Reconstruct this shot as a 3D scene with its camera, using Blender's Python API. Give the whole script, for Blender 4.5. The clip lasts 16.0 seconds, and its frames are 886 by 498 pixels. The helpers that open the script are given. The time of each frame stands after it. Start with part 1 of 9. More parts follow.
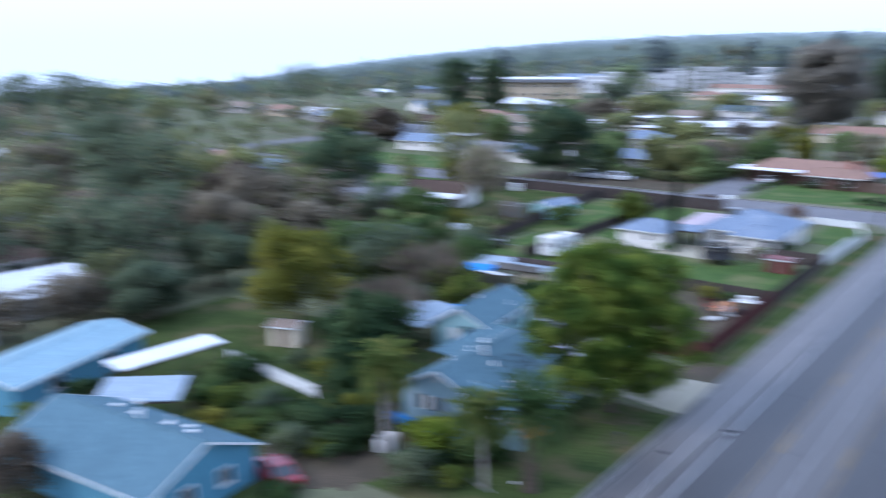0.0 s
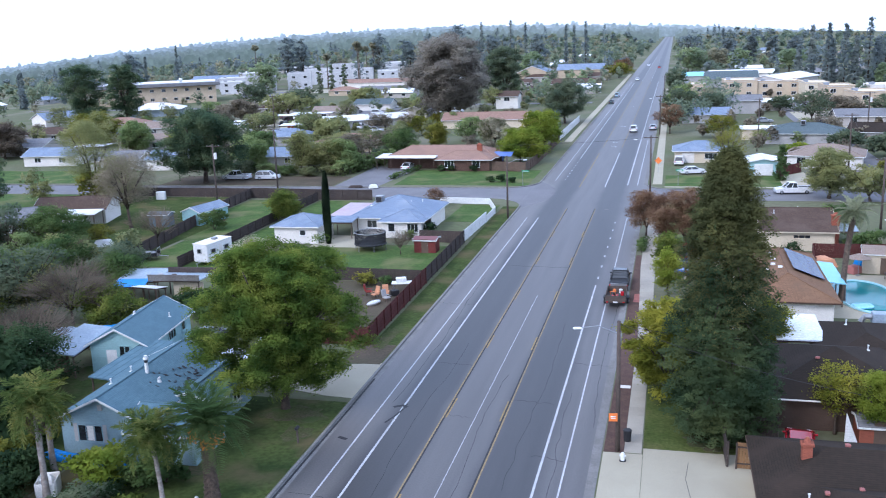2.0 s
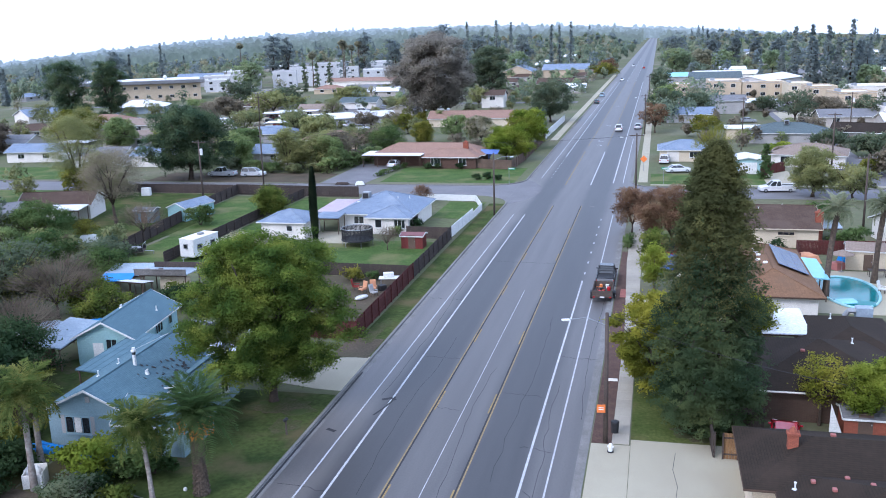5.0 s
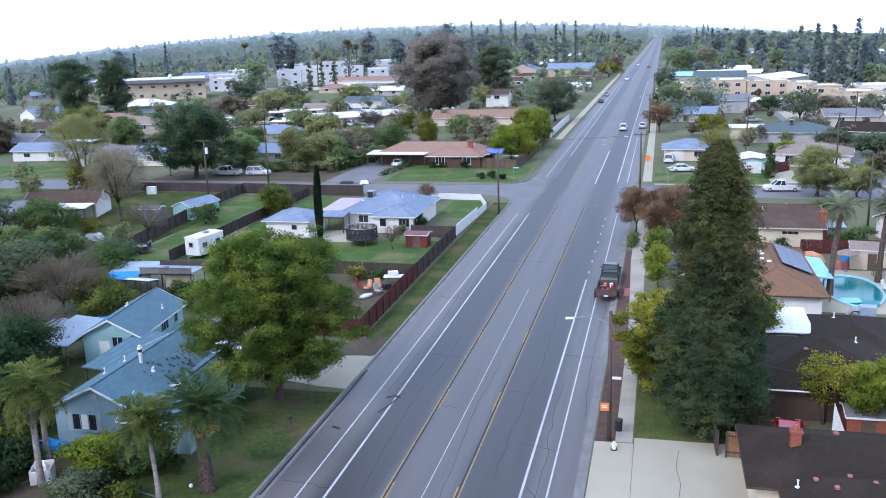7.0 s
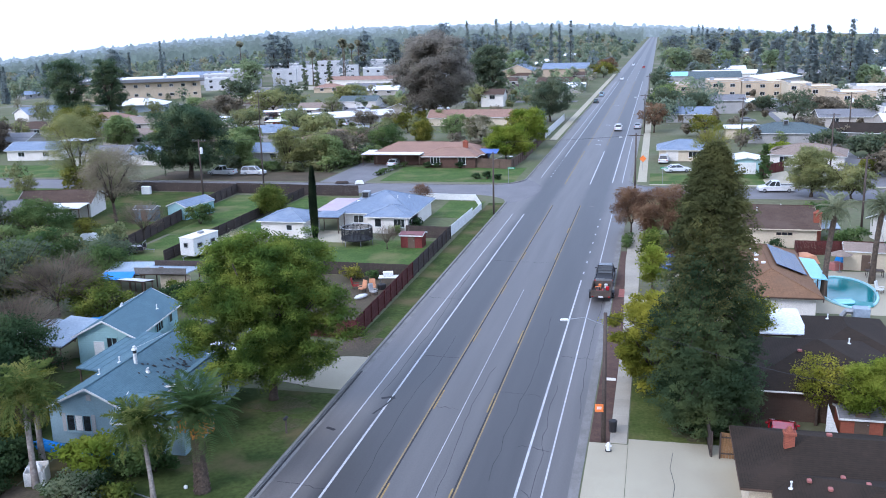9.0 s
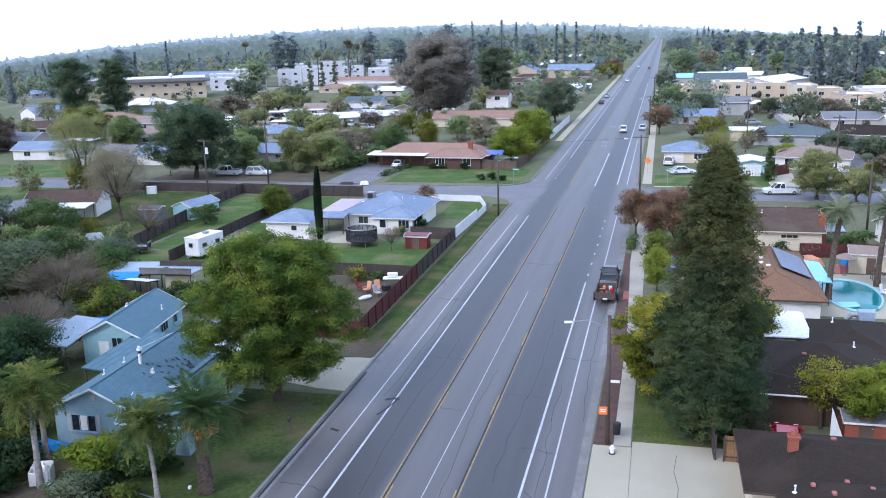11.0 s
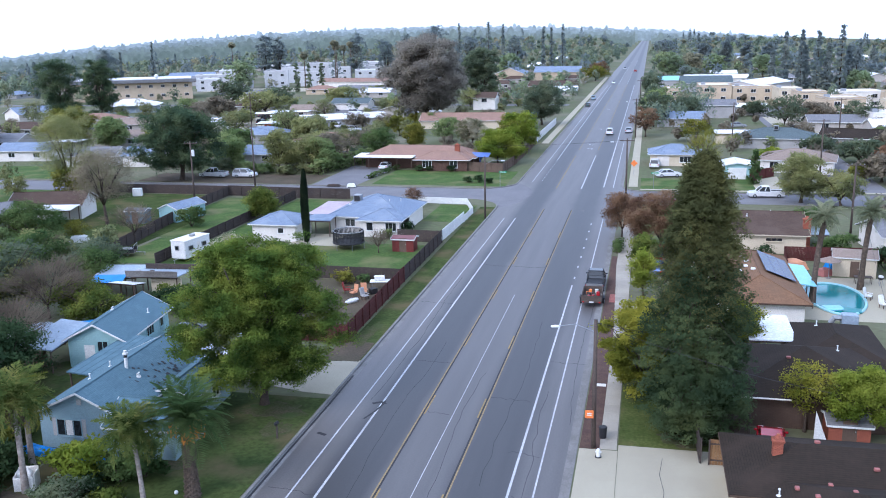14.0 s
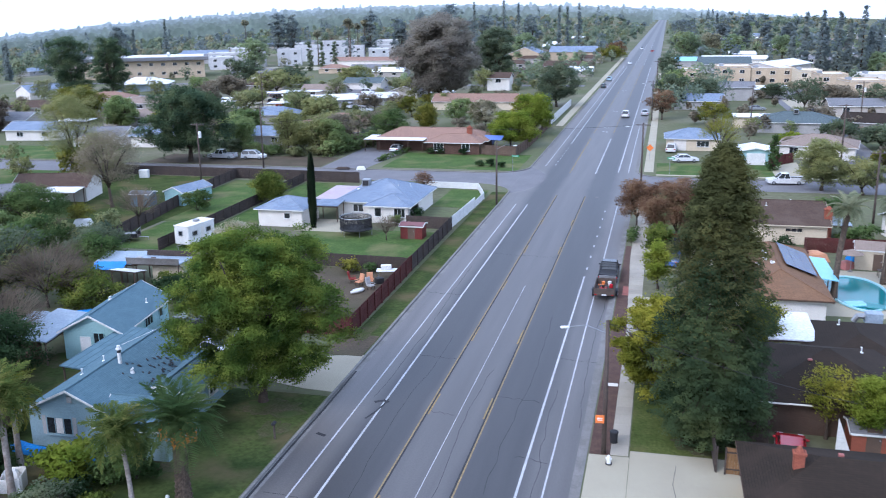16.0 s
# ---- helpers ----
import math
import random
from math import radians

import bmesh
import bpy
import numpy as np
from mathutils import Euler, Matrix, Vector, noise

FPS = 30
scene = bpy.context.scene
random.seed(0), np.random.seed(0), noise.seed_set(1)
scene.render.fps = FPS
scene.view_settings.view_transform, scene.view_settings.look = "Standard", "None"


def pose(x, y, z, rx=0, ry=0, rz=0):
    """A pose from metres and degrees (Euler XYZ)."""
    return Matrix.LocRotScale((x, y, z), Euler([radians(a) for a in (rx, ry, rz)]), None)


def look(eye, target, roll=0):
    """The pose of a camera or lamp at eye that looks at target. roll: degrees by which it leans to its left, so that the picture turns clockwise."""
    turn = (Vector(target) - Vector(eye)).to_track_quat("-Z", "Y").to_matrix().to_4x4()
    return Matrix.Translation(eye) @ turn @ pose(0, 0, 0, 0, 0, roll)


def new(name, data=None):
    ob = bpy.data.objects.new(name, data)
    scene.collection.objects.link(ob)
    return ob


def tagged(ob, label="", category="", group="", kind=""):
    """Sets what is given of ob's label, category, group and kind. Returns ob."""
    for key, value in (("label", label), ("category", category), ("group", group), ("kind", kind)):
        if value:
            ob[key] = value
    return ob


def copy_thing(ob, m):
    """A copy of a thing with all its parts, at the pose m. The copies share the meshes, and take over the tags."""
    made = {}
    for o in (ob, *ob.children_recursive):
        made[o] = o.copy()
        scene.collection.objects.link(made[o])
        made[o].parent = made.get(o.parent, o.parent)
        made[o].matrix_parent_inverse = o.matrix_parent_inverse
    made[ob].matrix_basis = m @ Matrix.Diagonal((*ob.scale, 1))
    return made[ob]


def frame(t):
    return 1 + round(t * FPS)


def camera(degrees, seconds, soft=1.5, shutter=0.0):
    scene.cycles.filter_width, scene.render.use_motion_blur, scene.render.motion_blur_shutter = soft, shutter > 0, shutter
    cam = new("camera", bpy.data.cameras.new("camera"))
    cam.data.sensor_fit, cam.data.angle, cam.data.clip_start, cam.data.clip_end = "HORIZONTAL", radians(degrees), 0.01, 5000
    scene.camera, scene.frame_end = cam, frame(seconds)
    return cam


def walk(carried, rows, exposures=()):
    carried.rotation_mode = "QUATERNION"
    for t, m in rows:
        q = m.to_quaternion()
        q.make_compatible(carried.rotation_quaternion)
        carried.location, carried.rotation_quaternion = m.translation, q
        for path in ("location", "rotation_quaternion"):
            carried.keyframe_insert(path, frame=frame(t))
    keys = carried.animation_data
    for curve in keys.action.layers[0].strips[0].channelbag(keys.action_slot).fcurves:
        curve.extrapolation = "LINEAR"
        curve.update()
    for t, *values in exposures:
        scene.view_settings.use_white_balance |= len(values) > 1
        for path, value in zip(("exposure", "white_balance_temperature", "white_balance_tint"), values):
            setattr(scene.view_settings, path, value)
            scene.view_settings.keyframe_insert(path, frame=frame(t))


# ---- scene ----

cam = camera(52.0, 16.0, soft=0.98, shutter=0.62)
PATH = [
    (0, (13.34, 0.82, 27.05), (12.1861, 2.3916, 26.6042), -0.20),
    (0.1, (13.33, 0.84, 27.07), (12.3173, 2.5034, 26.6144), 0.62),
    (0.2, (13.33, 0.83, 27.08), (12.4483, 2.5653, 26.6203), -0.17),
    (0.3, (13.31, 0.80, 27.05), (12.5392, 2.5880, 26.5928), -0.02),
    (0.4, (13.30, 0.76, 27.01), (12.6871, 2.6100, 26.5608), 0.75),
    (0.5, (13.27, 0.71, 26.95), (12.7626, 2.5898, 26.4930), -1.62),
    (0.6, (13.17, 0.67, 26.97), (12.7336, 2.5677, 26.5138), -1.63),
    (1, (12.80, 0.57, 27.01), (12.3204, 2.4523, 26.5507), -1.87),
    (1.5, (12.99, 0.48, 26.98), (12.4813, 2.3575, 26.5200), -1.90),
    (2, (13.45, 0.80, 26.85), (12.9658, 2.6853, 26.3905), -2.03),
    (2.5, (13.22, 0.86, 26.68), (12.7619, 2.7520, 26.2212), -2.12),
    (3, (13.36, 0.81, 26.63), (12.8841, 2.6976, 26.1712), -1.94),
    (3.5, (13.50, 0.70, 26.61), (13.0184, 2.5861, 26.1512), -1.80),
    (4, (13.37, 0.61, 26.48), (12.9055, 2.5005, 26.0216), -1.77),
    (6.5, (13.15, 0.19, 26.37), (12.7028, 2.0840, 25.9089), -1.60),
    (7, (13.25, 0.15, 26.42), (12.7899, 2.0407, 25.9579), -1.63),
    (7.5, (13.30, 0.11, 26.45), (12.8461, 2.0019, 25.9869), -1.63),
    (8, (13.25, 0.14, 26.48), (12.8035, 2.0335, 26.0161), -1.64),
    (8.5, (13.30, 0.18, 26.50), (12.8462, 2.0720, 26.0368), -1.58),
    (9, (13.27, 0.12, 26.56), (12.8204, 2.0129, 26.0965), -1.49),
    (11.5, (13.28, 0.07, 26.66), (12.8197, 1.9607, 26.1982), -1.30),
    (12, (13.30, 0.02, 26.67), (12.8619, 1.9159, 26.2077), -1.42),
    (12.5, (13.22, 0.04, 26.75), (12.7907, 1.9376, 26.2864), -1.30),
    (13, (13.36, 0.05, 26.79), (12.9227, 1.9460, 26.3273), -1.23),
    (13.5, (13.30, 0.06, 26.85), (12.8714, 1.9580, 26.3873), -1.21),
    (14, (13.28, 0.00, 26.88), (12.8491, 1.8981, 26.4201), -1.08),
    (14.5, (13.24, 0.02, 26.90), (12.8184, 1.9195, 26.4372), -1.14),
    (15, (13.16, 0.64, 26.97), (12.7378, 2.5352, 26.4905), -1.39),
    (15.5, (13.42, 1.73, 26.99), (12.9891, 3.6201, 26.4983), -1.65),
    (16, (13.16, 3.01, 27.22), (12.7016, 4.8904, 26.7162), -0.80),
]
walk(cam, [(t, look(eye, target, roll)) for t, eye, target, roll in PATH], [(0.0, 0.30, 5110, 16), (0.6, 0.38, 5170, 17), (1.5, 0.42, 5270, 17), (4.0, 0.44, 5360, 17), (16.0, 0.44, 5340, 17)])

# ---- world and light ----
world = bpy.data.worlds.new("overcast_sky")
scene.world = world
world.use_nodes = True
_wt = world.node_tree
_wt.nodes.clear()
_sky = _wt.nodes.new("ShaderNodeTexSky")
_sky.sky_type = "NISHITA"
_sky.sun_disc = False
_sky.sun_elevation = radians(40)
_sky.sun_rotation = radians(-148)
_sky.dust_density = 4.0
_sky.air_density = 1.4
_bg1 = _wt.nodes.new("ShaderNodeBackground")
_bg1.inputs["Strength"].default_value = 0.07
_bg2 = _wt.nodes.new("ShaderNodeBackground")
_bg2.inputs["Color"].default_value = (0.82, 0.93, 1.10, 1)
_bg2.inputs["Strength"].default_value = 1.0
_add = _wt.nodes.new("ShaderNodeAddShader")
_wo = _wt.nodes.new("ShaderNodeOutputWorld")
_wt.links.new(_sky.outputs["Color"], _bg1.inputs["Color"])
_wt.links.new(_bg1.outputs[0], _add.inputs[0])
_wt.links.new(_bg2.outputs[0], _add.inputs[1])
_wt.links.new(_add.outputs[0], _wo.inputs["Surface"])

_sun = bpy.data.lights.new("sun", "SUN")
_sun.energy = 1.1
_sun.angle = radians(14)
_sun.color = (1.0, 0.95, 0.88)
sun_ob = new("sun", _sun)
sun_ob.matrix_world = look((-50, -80, 80), (0, 0, 0))

# ---- helpers ----
RNG = np.random.default_rng(7)


class Geo:
    """A growing list of vertices and faces, in metres."""

    def __init__(self):
        self.v, self.f = [], []

    def add(self, verts, faces):
        n = len(self.v)
        self.v.extend([tuple(map(float, p)) for p in verts])
        self.f.extend([tuple(n + i for i in f) for f in faces])
        return self

    def box(self, c, s, rz=0.0, ch=0.0):
        hx, hy, hz = s[0] / 2, s[1] / 2, s[2] / 2
        ca, sa = math.cos(radians(rz)), math.sin(radians(rz))

        def put(p):
            return (c[0] + p[0] * ca - p[1] * sa, c[1] + p[0] * sa + p[1] * ca, c[2] + p[2])

        if ch <= 0:
            vs = [put((i * hx, j * hy, k * hz)) for k in (-1, 1) for j in (-1, 1) for i in (-1, 1)]
            return self.add(vs, [(0, 2, 3, 1), (4, 5, 7, 6), (0, 1, 5, 4), (2, 6, 7, 3), (0, 4, 6, 2), (1, 3, 7, 5)])
        ch = min(ch, hx * 0.9, hy * 0.9, hz * 0.9)
        prof = [(-hx, -hy + ch), (-hx + ch, -hy), (hx - ch, -hy), (hx, -hy + ch), (hx, hy - ch), (hx - ch, hy), (-hx + ch, hy), (-hx, hy - ch)]
        k = (max(hx - ch, 1e-4) / hx, max(hy - ch, 1e-4) / hy)
        rings = [[(p[0] * k[0], p[1] * k[1], -hz) for p in prof], [(*p, -hz + ch) for p in prof], [(*p, hz - ch) for p in prof], [(p[0] * k[0], p[1] * k[1], hz) for p in prof]]
        vs = [put(p) for r in rings for p in r]
        fs = [tuple(range(7, -1, -1)), tuple(range(24, 32))]
        for r in range(3):
            for i in range(8):
                j = (i + 1) % 8
                fs.append((r * 8 + i, r * 8 + j, r * 8 + 8 + j, r * 8 + 8 + i))
        return self.add(vs, fs)

    def extrude(self, poly, vec):
        """A closed prism: the polygon and its copy moved by vec."""
        n = len(poly)
        vs = [tuple(p) for p in poly] + [tuple(np.add(p, vec)) for p in poly]
        fs = [tuple(range(n - 1, -1, -1)), tuple(range(n, 2 * n))]
        fs += [(i, (i + 1) % n, n + (i + 1) % n, n + i) for i in range(n)]
        return self.add(vs, fs)

    def tube(self, pts, rad, n=8):
        pts = [np.array(p, float) for p in pts]
        rad = list(rad) if isinstance(rad, (list, tuple)) else [rad] * len(pts)
        vs, fs = [], []
        for i, p in enumerate(pts):
            d = pts[min(i + 1, len(pts) - 1)] - pts[max(i - 1, 0)]
            d = d / (np.linalg.norm(d) + 1e-9)
            a = np.cross(d, (0, 0, 1) if abs(d[2]) < 0.9 else (1, 0, 0))
            a /= np.linalg.norm(a)
            b = np.cross(d, a)
            for k in range(n):
                w = 2 * math.pi * k / n
                vs.append(p + rad[i] * (math.cos(w) * a + math.sin(w) * b))
        for i in range(len(pts) - 1):
            for k in range(n):
                j = (k + 1) % n
                fs.append((i * n + k, i * n + n + k, i * n + n + j, i * n + j))
        fs.append(tuple(range(n)))
        m = (len(pts) - 1) * n
        fs.append(tuple(range(m + n - 1, m - 1, -1)))
        return self.add(vs, fs)

    def blob(self, c, r, nu=10, nv=6, rough=0.0):
        vs = [(c[0], c[1], c[2] + r[2])]
        for i in range(1, nv):
            a = math.pi * i / nv
            for k in range(nu):
                b = 2 * math.pi * k / nu
                q = 1 + rough * (RNG.random() - 0.5) * 2
                vs.append((c[0] + r[0] * q * math.sin(a) * math.cos(b), c[1] + r[1] * q * math.sin(a) * math.sin(b), c[2] + r[2] * math.cos(a)))
        vs.append((c[0], c[1], c[2] - r[2]))
        fs = [(0, 1 + k, 1 + (k + 1) % nu) for k in range(nu)]
        for i in range(nv - 2):
            for k in range(nu):
                j = (k + 1) % nu
                a = 1 + i * nu
                fs.append((a + k, a + nu + k, a + nu + j, a + j))
        a, z = 1 + (nv - 2) * nu, len(vs) - 1
        fs += [(a + k, z, a + (k + 1) % nu) for k in range(nu)]
        return self.add(vs, fs)

    def mesh(self, name):
        me = bpy.data.meshes.new(name)
        me.from_pydata(self.v, [], self.f)
        me.update()
        return me


def part(name, geo, material, parent, label="", smooth=False):
    """One mesh object under a thing or a part. geo: a Geo or a mesh."""
    me = geo.mesh(name) if isinstance(geo, Geo) else geo
    if not me.materials:
        me.materials.append(material)
    if smooth:
        me.shade_smooth()
    ob = new(name, me)
    ob.parent = parent
    if label:
        ob["label"] = label
    return ob


def thing(name, m, label, category, group="", kind=""):
    ob = new(name)
    ob.empty_display_size = 0.3
    ob.matrix_basis = m
    return tagged(ob, label, category, group, kind)


def solid(name, geo, material, label, category, kind="", m=None, group="", smooth=False):
    """A thing of one mesh."""
    ob = part(name, geo, material, None, smooth=smooth)
    if m is not None:
        ob.matrix_basis = m
    return tagged(ob, label, category, group, kind)


# ---- materials ----
def material(name, c1, c2=None, big=1.5, fine=25.0, rough=0.8, metal=0.0, bump=0.15, c3=None, amount=0.5, rand=0.0, spec=0.2):
    """Two colours mixed at two scales by the place in the world, fine relief, optional third colour as stains."""
    m = bpy.data.materials.new(name)
    m.use_nodes = True
    nt = m.node_tree
    b = nt.nodes["Principled BSDF"]
    b.inputs["Roughness"].default_value = rough
    b.inputs["Metallic"].default_value = metal
    b.inputs["Specular IOR Level"].default_value = spec
    geo = nt.nodes.new("ShaderNodeNewGeometry")

    def noise_at(scale, detail=4):
        n = nt.nodes.new("ShaderNodeTexNoise")
        n.inputs["Scale"].default_value = scale
        n.inputs["Detail"].default_value = detail
        nt.links.new(geo.outputs["Position"], n.inputs["Vector"])
        return n.outputs["Fac"]

    def ramp(src, a, z):
        r = nt.nodes.new("ShaderNodeMapRange")
        r.inputs["From Min"].default_value, r.inputs["From Max"].default_value = a, z
        nt.links.new(src, r.inputs["Value"])
        return r.outputs["Result"]

    def mix(f, a, z):
        x = nt.nodes.new("ShaderNodeMix")
        x.data_type = "RGBA"
        nt.links.new(f, x.inputs["Factor"])
        for s, val in ((x.inputs[6], a), (x.inputs[7], z)):
            if isinstance(val, tuple):
                s.default_value = (*val, 1)
            else:
                nt.links.new(val, s)
        return x.outputs[2]

    c2 = c2 or tuple(v * 0.75 for v in c1)
    col = mix(ramp(noise_at(big), 0.35, 0.65), c1, c2)
    f = noise_at(fine, 3)
    col = mix(ramp(f, 0.3, 0.9), col, tuple(0.6 * v for v in c2))
    if c3:
        col = mix(ramp(noise_at(big * 0.4, 5), 0.5, 0.5 + 0.3 / max(amount, 0.05)), col, c3)
    if rand:
        oi = nt.nodes.new("ShaderNodeObjectInfo")
        hs = nt.nodes.new("ShaderNodeHueSaturation")
        r2 = nt.nodes.new("ShaderNodeMapRange")
        r2.inputs["To Min"].default_value, r2.inputs["To Max"].default_value = 1 - rand, 1 + rand
        nt.links.new(oi.outputs["Random"], r2.inputs["Value"])
        nt.links.new(r2.outputs["Result"], hs.inputs["Value"])
        nt.links.new(col, hs.inputs["Color"])
        col = hs.outputs["Color"]
    nt.links.new(col, b.inputs["Base Color"])
    if bump:
        bp = nt.nodes.new("ShaderNodeBump")
        bp.inputs["Strength"].default_value = bump
        bp.inputs["Distance"].default_value = 0.05
        nt.links.new(f, bp.inputs["Height"])
        nt.links.new(bp.outputs["Normal"], b.inputs["Normal"])
    return m


def plain(name, c, rough=0.5, metal=0.0, spec=0.5):
    return material(name, c, tuple(0.85 * v for v in c), big=3, fine=40, rough=rough, metal=metal, bump=0.02, spec=spec)


def leafy(name, c1, c2, c3, big=0.35, speck=0.13, through_light=0.48):
    """Leaves: each leaf its own shade, light coming through."""
    m = bpy.data.materials.new(name)
    m.use_nodes = True
    nt = m.node_tree
    b = nt.nodes["Principled BSDF"]
    b.inputs["Roughness"].default_value = 0.9
    b.inputs["Specular IOR Level"].default_value = 0.06
    geo = nt.nodes.new("ShaderNodeNewGeometry")
    n = nt.nodes.new("ShaderNodeTexNoise")
    n.inputs["Scale"].default_value = big
    nt.links.new(geo.outputs["Position"], n.inputs["Vector"])
    r = nt.nodes.new("ShaderNodeValToRGB")
    add = nt.nodes.new("ShaderNodeMath")
    add.operation = "ADD"
    mul = nt.nodes.new("ShaderNodeMath")
    mul.operation = "MULTIPLY_ADD"
    mul.inputs[1].default_value, mul.inputs[2].default_value = 2.3, -0.71
    nt.links.new(n.outputs["Fac"], mul.inputs[0])
    sc = nt.nodes.new("ShaderNodeMath")
    sc.operation = "MULTIPLY"
    sc.inputs[1].default_value = speck
    nt.links.new(geo.outputs["Random Per Island"], sc.inputs[0])
    nt.links.new(mul.outputs[0], add.inputs[0])
    nt.links.new(sc.outputs[0], add.inputs[1])
    nt.links.new(add.outputs[0], r.inputs["Fac"])
    e = r.color_ramp.elements
    e[0].position, e[0].color = 0.1, (*c1, 1)
    e[1].position, e[1].color = 0.95, (*c3, 1)
    e.new(0.5).color = (*c2, 1)
    nt.links.new(r.outputs["Color"], b.inputs["Base Color"])
    tr = nt.nodes.new("ShaderNodeBsdfTranslucent")
    nt.links.new(r.outputs["Color"], tr.inputs["Color"])
    mx = nt.nodes.new("ShaderNodeMixShader")
    mx.inputs["Fac"].default_value = through_light
    out = nt.nodes["Material Output"]
    nt.links.new(b.outputs[0], mx.inputs[1])
    nt.links.new(tr.outputs[0], mx.inputs[2])
    nt.links.new(mx.outputs[0], out.inputs["Surface"])
    return m


def shingles(name, c1, c2, row=0.15, wide=0.32, rough=0.85, stain=None):
    """Rows of shingles: x + y runs along the eave, z up the slope."""
    m = bpy.data.materials.new(name)
    m.use_nodes = True
    nt = m.node_tree
    b = nt.nodes["Principled BSDF"]
    b.inputs["Roughness"].default_value = rough
    b.inputs["Specular IOR Level"].default_value = 0.1
    tc = nt.nodes.new("ShaderNodeTexCoord")
    sep = nt.nodes.new("ShaderNodeSeparateXYZ")
    nt.links.new(tc.outputs["Object"], sep.inputs[0])
    add = nt.nodes.new("ShaderNodeMath")
    nt.links.new(sep.outputs["X"], add.inputs[0])
    nt.links.new(sep.outputs["Y"], add.inputs[1])
    up = nt.nodes.new("ShaderNodeMath")
    up.operation = "MULTIPLY"
    up.inputs[1].default_value = 2.8
    nt.links.new(sep.outputs["Z"], up.inputs[0])
    com = nt.nodes.new("ShaderNodeCombineXYZ")
    nt.links.new(add.outputs[0], com.inputs["X"])
    nt.links.new(up.outputs[0], com.inputs["Y"])
    br = nt.nodes.new("ShaderNodeTexBrick")
    br.inputs["Scale"].default_value = 1.0
    br.inputs["Brick Width"].default_value = wide
    br.inputs["Row Height"].default_value = row
    br.inputs["Mortar Size"].default_value = 0.012
    br.inputs["Mortar Smooth"].default_value = 0.3
    br.inputs["Color1"].default_value = (*c1, 1)
    br.inputs["Color2"].default_value = (*c2, 1)
    br.inputs["Mortar"].default_value = (*[0.68 * v for v in c2], 1)
    nt.links.new(com.outputs[0], br.inputs["Vector"])
    geo = nt.nodes.new("ShaderNodeNewGeometry")
    n = nt.nodes.new("ShaderNodeTexNoise")
    n.inputs["Scale"].default_value = 0.45
    n.inputs["Detail"].default_value = 6
    nt.links.new(geo.outputs["Position"], n.inputs["Vector"])
    mr = nt.nodes.new("ShaderNodeMapRange")
    mr.inputs["From Min"].default_value, mr.inputs["From Max"].default_value = 0.48, 0.75
    mr.inputs["To Max"].default_value = 0.7
    nt.links.new(n.outputs["Fac"], mr.inputs["Value"])
    mx = nt.nodes.new("ShaderNodeMix")
    mx.data_type = "RGBA"
    nt.links.new(mr.outputs["Result"], mx.inputs["Factor"])
    nt.links.new(br.outputs["Color"], mx.inputs[6])
    mx.inputs[7].default_value = (*(stain or tuple(0.72 * v for v in c1)), 1)
    nt.links.new(mx.outputs[2], b.inputs["Base Color"])
    bp = nt.nodes.new("ShaderNodeBump")
    bp.inputs["Strength"].default_value = 0.22
    bp.inputs["Distance"].default_value = 0.02
    bp.invert = True
    nt.links.new(br.outputs["Fac"], bp.inputs["Height"])
    nt.links.new(bp.outputs["Normal"], b.inputs["Normal"])
    return m


def lapped(name, c, gap=0.2, vertical=False):
    """Painted boards lapped over one another, or upright ones."""
    m = material(name, c, tuple(0.88 * v for v in c), big=0.8, fine=15, rough=0.6, bump=0)
    nt = m.node_tree
    b = nt.nodes["Principled BSDF"]
    tc = nt.nodes.new("ShaderNodeTexCoord")
    w = nt.nodes.new("ShaderNodeTexWave")
    w.wave_type, w.wave_profile = "BANDS", "SAW"
    w.bands_direction = "DIAGONAL" if vertical else "Z"
    w.inputs["Scale"].default_value = (0.314 if not vertical else 0.25) / gap
    nt.links.new(tc.outputs["Object"], w.inputs["Vector"])
    bp = nt.nodes.new("ShaderNodeBump")
    bp.inputs["Strength"].default_value = 0.6
    bp.inputs["Distance"].default_value = 0.02
    nt.links.new(w.outputs["Fac"], bp.inputs["Height"])
    nt.links.new(bp.outputs["Normal"], b.inputs["Normal"])
    return m


